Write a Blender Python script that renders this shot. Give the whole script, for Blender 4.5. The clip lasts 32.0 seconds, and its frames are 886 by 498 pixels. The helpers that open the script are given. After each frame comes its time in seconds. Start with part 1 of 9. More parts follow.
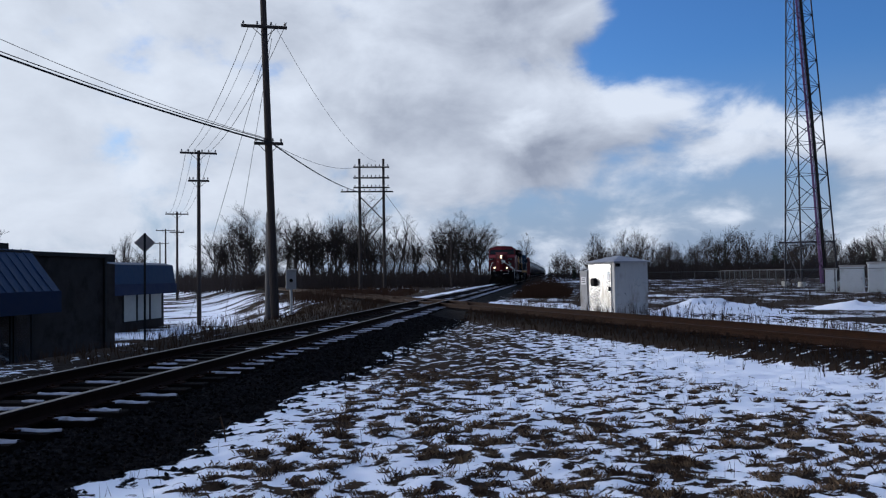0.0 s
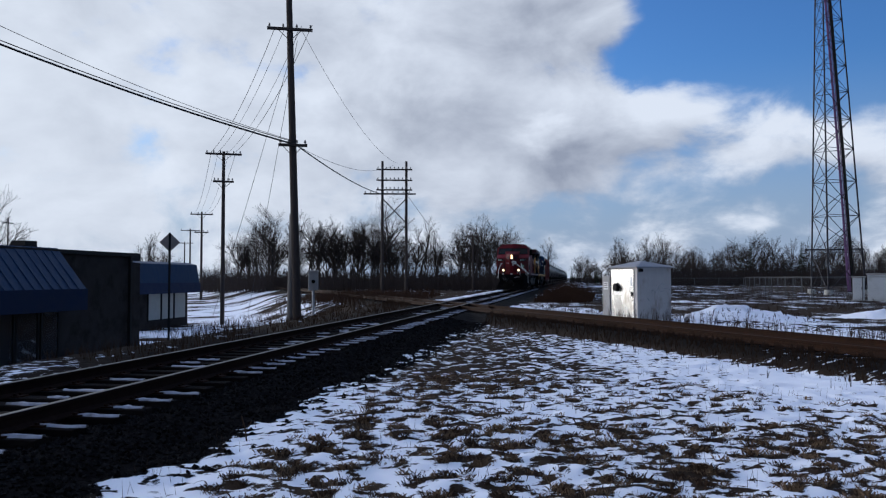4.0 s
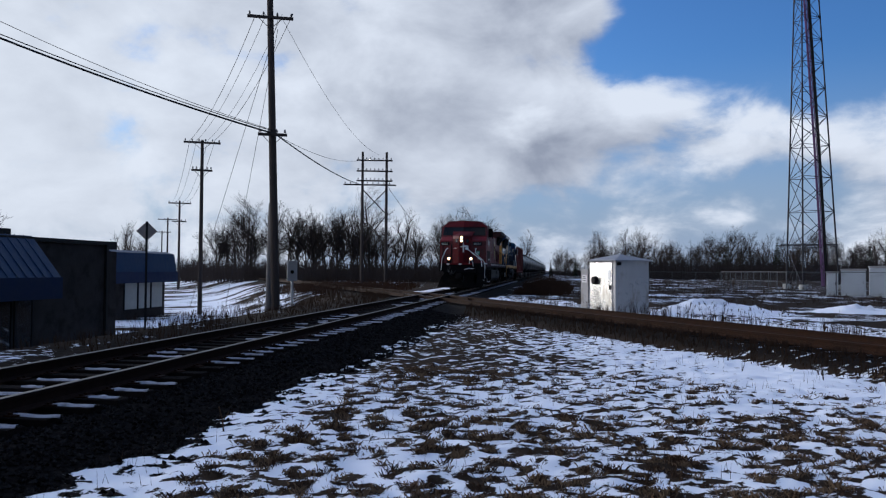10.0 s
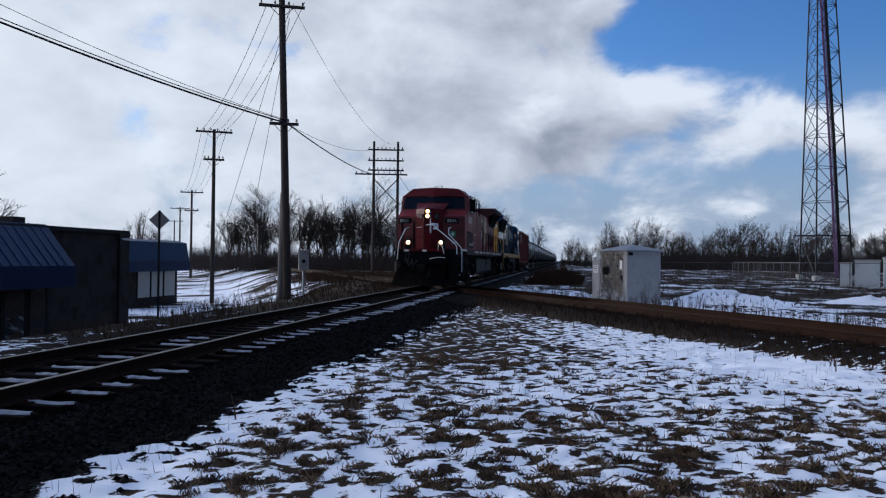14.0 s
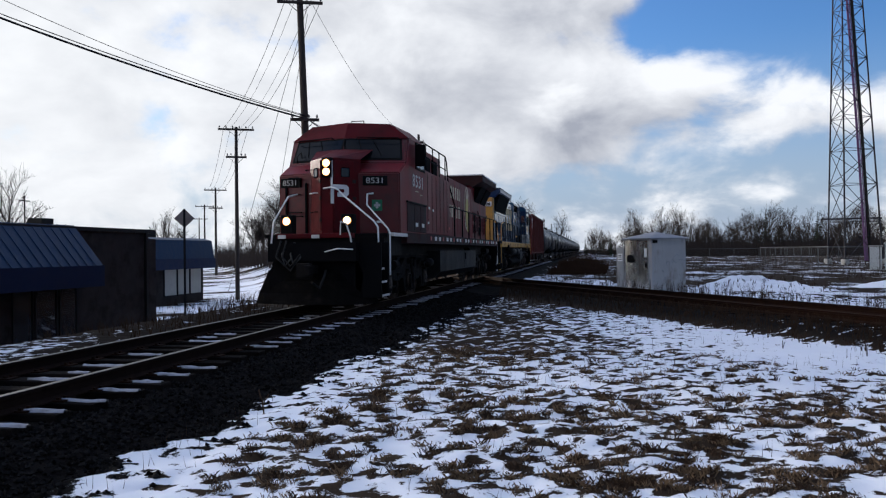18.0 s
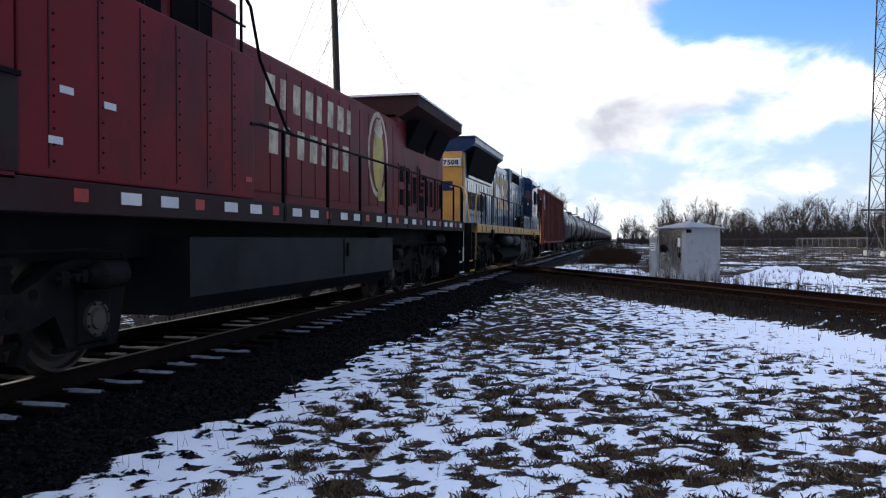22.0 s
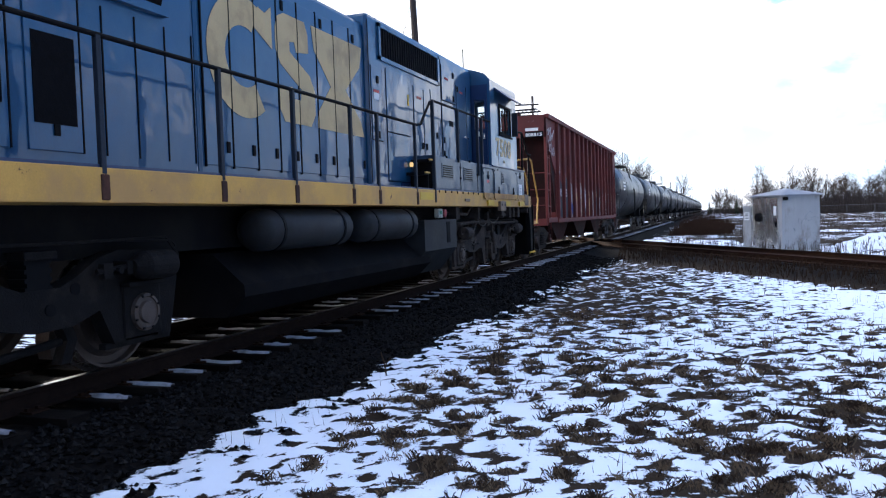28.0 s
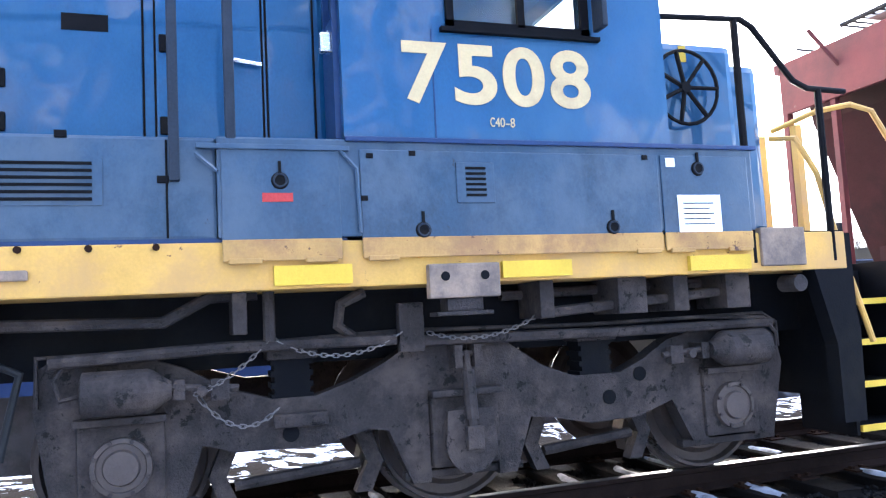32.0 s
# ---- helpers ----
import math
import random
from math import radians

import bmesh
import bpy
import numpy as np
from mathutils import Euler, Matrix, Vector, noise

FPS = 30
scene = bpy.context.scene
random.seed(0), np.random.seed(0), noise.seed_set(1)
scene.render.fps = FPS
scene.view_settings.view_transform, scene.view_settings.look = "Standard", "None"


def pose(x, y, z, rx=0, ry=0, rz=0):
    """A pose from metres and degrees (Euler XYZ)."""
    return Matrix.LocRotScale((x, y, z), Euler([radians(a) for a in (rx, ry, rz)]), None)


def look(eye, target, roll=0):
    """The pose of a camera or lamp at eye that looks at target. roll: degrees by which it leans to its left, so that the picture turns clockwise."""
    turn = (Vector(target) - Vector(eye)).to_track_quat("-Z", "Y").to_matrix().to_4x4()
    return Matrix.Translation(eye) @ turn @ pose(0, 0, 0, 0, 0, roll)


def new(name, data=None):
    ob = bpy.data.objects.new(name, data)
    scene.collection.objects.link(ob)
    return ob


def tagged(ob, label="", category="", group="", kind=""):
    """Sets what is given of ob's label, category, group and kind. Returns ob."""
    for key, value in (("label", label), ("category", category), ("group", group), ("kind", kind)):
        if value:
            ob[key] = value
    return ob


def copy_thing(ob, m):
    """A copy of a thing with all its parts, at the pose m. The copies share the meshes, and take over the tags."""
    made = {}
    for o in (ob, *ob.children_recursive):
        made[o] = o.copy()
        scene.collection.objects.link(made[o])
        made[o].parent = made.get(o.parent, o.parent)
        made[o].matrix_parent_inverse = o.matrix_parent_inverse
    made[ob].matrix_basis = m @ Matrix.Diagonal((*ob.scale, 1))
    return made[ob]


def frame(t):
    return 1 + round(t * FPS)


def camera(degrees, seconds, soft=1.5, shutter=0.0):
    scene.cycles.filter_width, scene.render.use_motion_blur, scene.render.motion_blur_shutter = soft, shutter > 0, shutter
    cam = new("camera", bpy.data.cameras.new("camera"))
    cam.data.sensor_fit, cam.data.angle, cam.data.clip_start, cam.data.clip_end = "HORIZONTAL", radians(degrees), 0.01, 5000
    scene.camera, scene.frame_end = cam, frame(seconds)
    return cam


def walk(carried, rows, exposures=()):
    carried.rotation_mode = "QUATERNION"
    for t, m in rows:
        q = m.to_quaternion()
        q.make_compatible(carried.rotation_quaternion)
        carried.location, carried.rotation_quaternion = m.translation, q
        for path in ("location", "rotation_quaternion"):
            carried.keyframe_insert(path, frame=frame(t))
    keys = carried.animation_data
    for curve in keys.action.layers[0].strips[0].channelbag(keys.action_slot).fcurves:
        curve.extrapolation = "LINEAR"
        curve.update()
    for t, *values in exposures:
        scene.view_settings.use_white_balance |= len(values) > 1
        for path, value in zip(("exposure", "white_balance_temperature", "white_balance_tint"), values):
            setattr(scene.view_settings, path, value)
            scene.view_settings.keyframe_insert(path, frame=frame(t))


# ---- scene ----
# ---- camera and its way ----
RAIL_X = -5.906   # middle of the main track; rail top is z = 0
EYE = (0.0, 0.0, 1.241)
cam = camera(59.47, 32.0, soft=1.2)
PATH = [
    (0, 8.09, 1.90, 0.81),
    (0.5, 8.30, 2.10, 0.83),
    (1, 8.41, 2.16, 0.85),
    (1.5, 8.09, 2.26, 0.58),
    (2, 8.73, 2.83, 2.00),
    (2.5, 9.47, 2.95, 1.13),
    (4.5, 9.13, 1.89, -0.52),
    (5, 7.71, 1.88, -0.91),
    (5.5, 6.74, 1.89, -1.35),
    (6, 6.30, 2.00, -1.25),
    (6.5, 6.10, 2.36, -1.57),
    (7, 5.95, 2.56, -1.47),
    (7.5, 5.72, 1.79, -1.33),
    (8, 5.72, 2.81, -0.91),
    (8.5, 7.09, 3.31, -0.39),
    (9, 7.97, 2.31, -0.53),
    (9.5, 8.51, 1.91, -0.25),
    (10, 8.21, 1.52, -0.45),
    (10.5, 7.61, 1.64, 0.08),
    (11, 7.75, 1.84, 0.58),
    (11.5, 8.10, 1.85, 0.39),
    (12, 8.45, 1.72, 0.41),
    (12.5, 8.85, 1.48, 0.11),
    (13, 9.48, 0.96, -0.32),
    (13.5, 9.05, 0.69, -0.86),
    (15.5, 8.86, 1.06, 0.62),
    (16, 9.07, 0.51, -0.19),
    (16.5, 9.59, 0.08, -0.41),
    (17, 9.84, 0.15, -0.36),
    (17.5, 10.16, 0.32, 0.24),
    (18, 10.71, 0.16, 0.62),
    (18.5, 11.20, 0.22, 0.83),
    (19, 11.22, 0.44, 0.56),
    (19.5, 11.75, 0.38, 0.66),
    (20, 11.87, -0.39, 0.70),
    (20.5, 11.78, -0.49, 1.25),
    (21, 11.99, -0.55, 0.48),
    (21.5, 12.56, -1.51, -0.75),
    (22, 13.01, -0.76, 0.04),
    (22.5, 12.18, -2.15, -1.57),
    (23, 10.59, -4.37, -1.91),
    (23.5, 11.77, -5.25, -1.66),
    (24, 12.11, -4.62, -0.72),
    (24.5, 12.61, -4.26, -0.53),
    (26.5, 14.48, -4.10, -0.02),
    (27, 15.56, -3.47, 0.21),
    (27.5, 17.12, -4.46, 0.47),
    (28, 19.31, -2.31, 1.90),
    (28.5, 21.87, 2.51, 5.02),
    (29, 26.19, 2.39, 5.69),
    (29.5, 27.95, 4.17, 3.80),
    (30, 33.02, 5.74, 4.57),
    (30.5, 37.87, 6.65, 4.78),
    (31, 43.98, 8.57, 4.77),
    (31.5, 52.23, 5.82, 4.40),
    (32, 71.32, 5.00, 3.00),
]


def aim(yaw, pitch, lean):
    return pose(*EYE, 90 + pitch, 0, yaw) @ pose(0, 0, 0, 0, 0, -lean)


EXPOSURES = [(0, -0.33, 5600, 10), (13, -0.33, 5650, 10), (16, -0.12, 5700, 10), (18, 0.0, 6150, 10), (19, 0.22, 6350, 10), (20, 0.4, 6500, 10), (21, 0.6, 6500, 10), (22, 0.75, 6500, 10),
             (23, 1.0, 6500, 10), (24, 1.08, 6450, 10), (27, 1.25, 6150, 10), (28, 1.4, 6100, 10), (29, 1.45, 6050, 10), (30, 1.7, 5950, 10), (31, 2.4, 6100, 10), (32, 3.35, 6150, 10)]
walk(cam, [(t, aim(a, b, c)) for t, a, b, c in PATH], exposures=EXPOSURES)

# how far the train has come at each second
TRAVEL = [
    (0, -0.00), (1, -3.98), (2, -7.96), (3, -11.93), (4.5, -17.88), (6, -23.79),
    (7.5, -29.56), (9, -35.36), (10.5, -41.35), (12, -47.38), (13.5, -53.52), (15.5, -61.55),
    (17, -67.42), (18, -71.47), (19, -75.41), (20, -79.32), (21, -83.28), (22, -87.28),
    (23, -91.04), (24, -95.00), (25, -98.81), (26.5, -104.60), (27.5, -108.49), (28.5, -112.19),
    (29.5, -116.03), (30, -117.82), (30.5, -119.75), (31, -121.60), (31.5, -123.22), (32, -125.19),
]

# ---- world, sun ----
SUN = (-0.80, 0.60, 0.16)      # towards the sun


def nodes_of(tree):
    n, l = tree.nodes, tree.links

    def add(kind, ins=(), **props):
        nd = n.new(kind)
        if "operation" in props:
            nd.operation = props["operation"]
        if "use_clamp" in props:
            nd.use_clamp = props["use_clamp"]
        if "data_type" in props:
            nd.data_type = props["data_type"]
        if "interpolation_type" in props:
            nd.interpolation_type = props["interpolation_type"]
        if "sky_type" in props:
            nd.sky_type, nd.sun_disc = props["sky_type"], False
            nd.sun_elevation, nd.sun_rotation = props["sun_elevation"], props["sun_rotation"]
            nd.air_density, nd.dust_density, nd.ozone_density = 1.0, 0.6, 2.0
        for k, v in dict(ins).items():
            if isinstance(v, bpy.types.NodeSocket):
                l.new(v, nd.inputs[k])
            else:
                nd.inputs[k].default_value = v
        return nd
    return add


def way(az, el):
    """Unit direction: az degrees to the left of the track's line, el up."""
    a, e = radians(az), radians(el)
    return (-math.sin(a) * math.cos(e), math.cos(a) * math.cos(e), math.sin(e))


def make_world():
    w = bpy.data.worlds.new("sky")
    scene.world = w
    w.use_nodes = True
    t = w.node_tree
    t.nodes.clear()
    add = nodes_of(t)
    sky = add("ShaderNodeTexSky", sky_type="NISHITA", sun_elevation=radians(9.2), sun_rotation=math.atan2(SUN[0], SUN[1]))
    co = add("ShaderNodeTexCoord").outputs["Generated"]

    def math_(op, a, b=0.0, clamp=False):
        nd = add("ShaderNodeMath", {0: a, 1: b}, operation=op, use_clamp=clamp)
        return nd.outputs[0]

    # cloud banks and gaps: heading left of the line, height, half width, half height (degrees), weight
    banks = [(8.5, 19.5, 8, 4.5, .55), (1.5, 19.0, 6, 4.2, .55), (-2.0, 17.5, 3, 2.5, .3), (13, 13.5, 7, 4, .45), (5.0, 11.0, 8, 3.8, .55), (-1.5, 10.8, 6.5, 2.7, .62), (-6.5, 11.6, 3.0, 2.0, .38),
             (-14.5, 9.6, 5.5, 2.4, .36), (-20, 8.4, 7, 2.2, .26), (-25.5, 9.5, 5, 2.0, .12), (9, 6, 15, 3.6, .36), (30, 14, 13, 10, .42), (24, 19, 9, 4, .25), (62, 15, 28, 16, .6), (100, 20, 30, 20, .35),
             (-12, 17.5, 7, 4.2, -.85), (-22, 17, 9, 5, -.85), (-6.5, 15.8, 3.2, 1.2, -.45), (3.5, 15.2, 3.0, 0.9, -.22), (14.5, 20.5, 2.6, 1.8, -.4), (30.5, 10.2, 2.6, 1.2, -.28), (-12, 5.5, 8, 2.0, -.22)]

    def density(at, banked):
        flat = add("ShaderNodeVectorMath", {0: at, 1: (1.0, 1.0, 1.7)}, operation="MULTIPLY").outputs[0]
        puffs = add("ShaderNodeTexNoise", {"Vector": flat, "Scale": 7.5, "Detail": 9.0, "Roughness": 0.55, "Distortion": 0.25}).outputs["Fac"]
        wide = add("ShaderNodeTexNoise", {"Vector": flat, "Scale": 2.6, "Detail": 3.0, "Roughness": 0.5}).outputs["Fac"]
        d = math_("ADD", math_("MULTIPLY", math_("SUBTRACT", puffs, 0.5), 2.0), math_("MULTIPLY", math_("SUBTRACT", wide, 0.5), 0.6))
        p = add("ShaderNodeSeparateXYZ", {"Vector": at}).outputs
        left = math_("ARCTAN2", math_("MULTIPLY", p[0], -1.0), p[1])
        high = math_("ARCSINE", p[2])
        for az, el, wa, we, weight in banked:
            a = math_("MULTIPLY", math_("SUBTRACT", left, radians(az)), 1 / radians(wa))
            e = math_("MULTIPLY", math_("SUBTRACT", high, radians(el)), 1 / radians(we))
            r2 = math_("ADD", math_("MULTIPLY", a, a), math_("MULTIPLY", e, e))
            d = math_("ADD", d, math_("MULTIPLY", math_("POWER", 2.718, math_("MULTIPLY", r2, -1.0)), weight))
        return d
    total = math_("ADD", density(co, banks), 0.27)
    # the same clouds a little nearer to the light: thinner there means a bright edge
    moved = add("ShaderNodeVectorMath", {0: add("ShaderNodeVectorMath", {0: co, 1: (-0.022, 0.0, 0.034)}, operation="ADD").outputs[0]}, operation="NORMALIZE").outputs[0]
    toward = math_("ADD", density(moved, banks), 0.27)
    cover = add("ShaderNodeMapRange", {"Value": total, "From Min": 0.10, "From Max": 0.70}, interpolation_type="SMOOTHERSTEP").outputs[0]
    thick = add("ShaderNodeMapRange", {"Value": total, "From Min": 0.45, "From Max": 1.3}, interpolation_type="SMOOTHSTEP").outputs[0]
    glow = add("ShaderNodeVectorMath", {0: co, 1: Vector(SUN).normalized()}, operation="DISTANCE").outputs["Value"]
    near = add("ShaderNodeMapRange", {"Value": glow, "From Min": 0.9, "From Max": 0.2}, interpolation_type="SMOOTHSTEP").outputs[0]
    grey = math_("ADD", math_("MULTIPLY", thick, 0.40), math_("MULTIPLY", math_("SUBTRACT", toward, total), 0.95))
    grey = math_("ADD", grey, 0.22, clamp=True)
    tone = add("ShaderNodeMix", {0: grey, 6: (1.34, 1.33, 1.32, 1), 7: (0.54, 0.56, 0.63, 1)}, data_type="RGBA").outputs[2]
    lit = add("ShaderNodeMix", {0: math_("MULTIPLY", near, 0.5), 6: tone, 7: (1.46, 1.44, 1.39, 1)}, data_type="RGBA").outputs[2]
    # low glow added well left of the sun, outside the opening view, to brighten the nose
    added_glow = add("ShaderNodeVectorMath", {0: co, 1: way(100, 10)}, operation="DISTANCE").outputs["Value"]
    added_glow = math_("MULTIPLY", math_("POWER", 2.718, math_("MULTIPLY", math_("MULTIPLY", added_glow, added_glow), -1 / 0.29 ** 2)), SKY_ADDED_GLOW)
    added_glow = add("ShaderNodeVectorMath", {0: (1.0, 0.80, 0.62), "Scale": added_glow}, operation="SCALE").outputs[0]
    lit = add("ShaderNodeVectorMath", {0: lit, 1: added_glow}, operation="ADD").outputs[0]
    up = add("ShaderNodeSeparateXYZ", {"Vector": co}).outputs[2]
    # clear sky, and a pale haze that thins upwards
    blue = add("ShaderNodeVectorMath", {0: sky.outputs[0], 1: SKY_GAIN}, operation="MULTIPLY").outputs[0]
    haze = add("ShaderNodeMapRange", {"Value": up, "From Min": 0.0, "From Max": 0.27, "To Min": 0.96, "To Max": 0.0}, interpolation_type="SMOOTHSTEP").outputs[0]
    clear = add("ShaderNodeMix", {0: haze, 6: blue, 7: (0.56, 0.65, 0.80, 1)}, data_type="RGBA").outputs[2]
    allsky = add("ShaderNodeMix", {0: cover, 6: clear, 7: lit}, data_type="RGBA").outputs[2]
    # the sky is brightest overhead and dim on the side away from the sun
    away = add("ShaderNodeMapRange", {"Value": glow, "From Min": 1.35, "From Max": 1.8, "To Min": 1.0, "To Max": SKY_AWAY}, interpolation_type="SMOOTHSTEP").outputs[0]
    over = add("ShaderNodeMapRange", {"Value": up, "From Min": 0.42, "From Max": 0.85, "To Min": 1.0, "To Max": SKY_OVERHEAD}, interpolation_type="SMOOTHSTEP").outputs[0]
    allsky = add("ShaderNodeVectorMath", {0: allsky, "Scale": math_("MULTIPLY", away, over)}, operation="SCALE").outputs[0]
    bg = add("ShaderNodeBackground", {"Color": allsky, "Strength": SKY_STRENGTH})
    t.links.new(bg.outputs[0], add("ShaderNodeOutputWorld").inputs[0])


SKY_GAIN = (0.118, 0.172, 0.262)
SKY_AWAY = 0.44
SKY_OVERHEAD = 2.3
SKY_ADDED_GLOW = 9.0
SKY_STRENGTH = 0.74
make_world()
sun = new("sun", bpy.data.lights.new("sun", "SUN"))
sun.data.energy, sun.data.angle, sun.data.color = 3.6, radians(7.0), (1.0, 0.90, 0.78)
sun.matrix_world = look((0, 0, 60), (-SUN[0] * 50, -SUN[1] * 50, 60 - SUN[2] * 50))

# ---- materials ----
def material(name, base, rough=0.7, metal=0.0, vary=0.25, scale=3.0, bump=0.15, grain=60.0, dirt=None, dirt_amount=0.0, dirt_scale=1.2, stretch=(1, 1, 1),
             random_tint=0.0, coat=0.0, spec=0.15, chip=None, chip_amount=0.0, coat_rough=0.12, wave=0.0, island_tint=0.0):
    """A painted, metal, wooden or earthen surface: broad and fine variation, dirt and bump."""
    m = bpy.data.materials.new(name)
    m.use_nodes = True
    t = m.node_tree
    t.nodes.clear()
    add = nodes_of(t)
    co = add("ShaderNodeTexCoord").outputs["Object"]
    co = add("ShaderNodeVectorMath", {0: co, 1: stretch}, operation="MULTIPLY").outputs[0]
    broad = add("ShaderNodeTexNoise", {"Vector": co, "Scale": scale, "Detail": 5.0, "Roughness": 0.6}).outputs["Fac"]
    fine = add("ShaderNodeTexNoise", {"Vector": co, "Scale": grain, "Detail": 3.0, "Roughness": 0.65}).outputs["Fac"]

    def math_(op, a, b=0.0, clamp=False):
        return add("ShaderNodeMath", {0: a, 1: b}, operation=op, use_clamp=clamp).outputs[0]

    both = math_("ADD", math_("MULTIPLY", broad, 0.65), math_("MULTIPLY", fine, 0.35))
    both = add("ShaderNodeMapRange", {"Value": both, "From Min": 0.3, "From Max": 0.7}).outputs[0]
    dark = tuple(c * (1 - vary) for c in base) + (1,)
    lite = tuple(min(1, c * (1 + vary)) for c in base) + (1,)
    col = add("ShaderNodeMix", {0: both, 6: dark, 7: lite}, data_type="RGBA").outputs[2]
    if island_tint:
        piece = add("ShaderNodeNewGeometry").outputs["Random Per Island"]
        col = add("ShaderNodeHueSaturation", {"Value": add("ShaderNodeMapRange", {"Value": piece, "To Min": 1 - island_tint, "To Max": 1 + 2 * island_tint}).outputs[0], "Color": col}).outputs[0]
    if random_tint:
        info = add("ShaderNodeObjectInfo").outputs["Random"]
        hue = add("ShaderNodeHueSaturation", {"Value": add("ShaderNodeMapRange", {"Value": info, "To Min": 1 - random_tint, "To Max": 1 + random_tint}).outputs[0], "Color": col})
        col = hue.outputs[0]
    if dirt:
        patch = add("ShaderNodeTexNoise", {"Vector": co, "Scale": dirt_scale, "Detail": 7.0, "Roughness": 0.68}).outputs["Fac"]
        patch = add("ShaderNodeMapRange", {"Value": patch, "From Min": 0.62 - 0.4 * dirt_amount, "From Max": 0.8 - 0.3 * dirt_amount}, interpolation_type="SMOOTHSTEP").outputs[0]
        col = add("ShaderNodeMix", {0: math_("MULTIPLY", patch, 0.85), 6: col, 7: dirt + (1,)}, data_type="RGBA").outputs[2]
    if chip:
        spot = add("ShaderNodeTexNoise", {"Vector": co, "Scale": dirt_scale * 3.1, "Detail": 8.0, "Roughness": 0.75}).outputs["Fac"]
        spot = add("ShaderNodeMapRange", {"Value": spot, "From Min": 0.66 - 0.2 * chip_amount, "From Max": 0.69 - 0.2 * chip_amount}).outputs[0]
        col = add("ShaderNodeMix", {0: spot, 6: col, 7: chip + (1,)}, data_type="RGBA").outputs[2]
    rg = add("ShaderNodeMapRange", {"Value": both, "To Min": max(0.02, rough - 0.12), "To Max": min(1, rough + 0.12)}).outputs[0]
    bp = add("ShaderNodeBump", {"Height": both, "Strength": bump, "Distance": 0.02}).outputs[0]
    sh = add("ShaderNodeBsdfPrincipled", {"Base Color": col, "Roughness": rg, "Metallic": metal, "Normal": bp, "Coat Weight": coat, "Coat Roughness": coat_rough, "Specular IOR Level": spec})
    if wave:
        # sheet metal is never quite flat: slow waves in its gloss
        slow = add("ShaderNodeTexNoise", {"Vector": co, "Scale": 1.9, "Detail": 2.0, "Roughness": 0.45}).outputs["Fac"]
        t.links.new(add("ShaderNodeBump", {"Height": slow, "Strength": 1.0, "Distance": 0.05 * wave}).outputs[0], sh.inputs["Coat Normal"])
    t.links.new(sh.outputs[0], add("ShaderNodeOutputMaterial").inputs[0])
    return m


def glass(name, tint, rough=0.05, spec=0.9):
    m = bpy.data.materials.new(name)
    m.use_nodes = True
    t = m.node_tree
    t.nodes.clear()
    add = nodes_of(t)
    sh = add("ShaderNodeBsdfPrincipled", {"Base Color": tint + (1,), "Roughness": rough, "Transmission Weight": 0.0, "Specular IOR Level": spec})
    t.links.new(sh.outputs[0], add("ShaderNodeOutputMaterial").inputs[0])
    return m


def lamp_glass(name, col, strength):
    m = bpy.data.materials.new(name)
    m.use_nodes = True
    t = m.node_tree
    t.nodes.clear()
    add = nodes_of(t)
    sh = add("ShaderNodeEmission", {"Color": col + (1,), "Strength": strength})
    t.links.new(sh.outputs[0], add("ShaderNodeOutputMaterial").inputs[0])
    return m


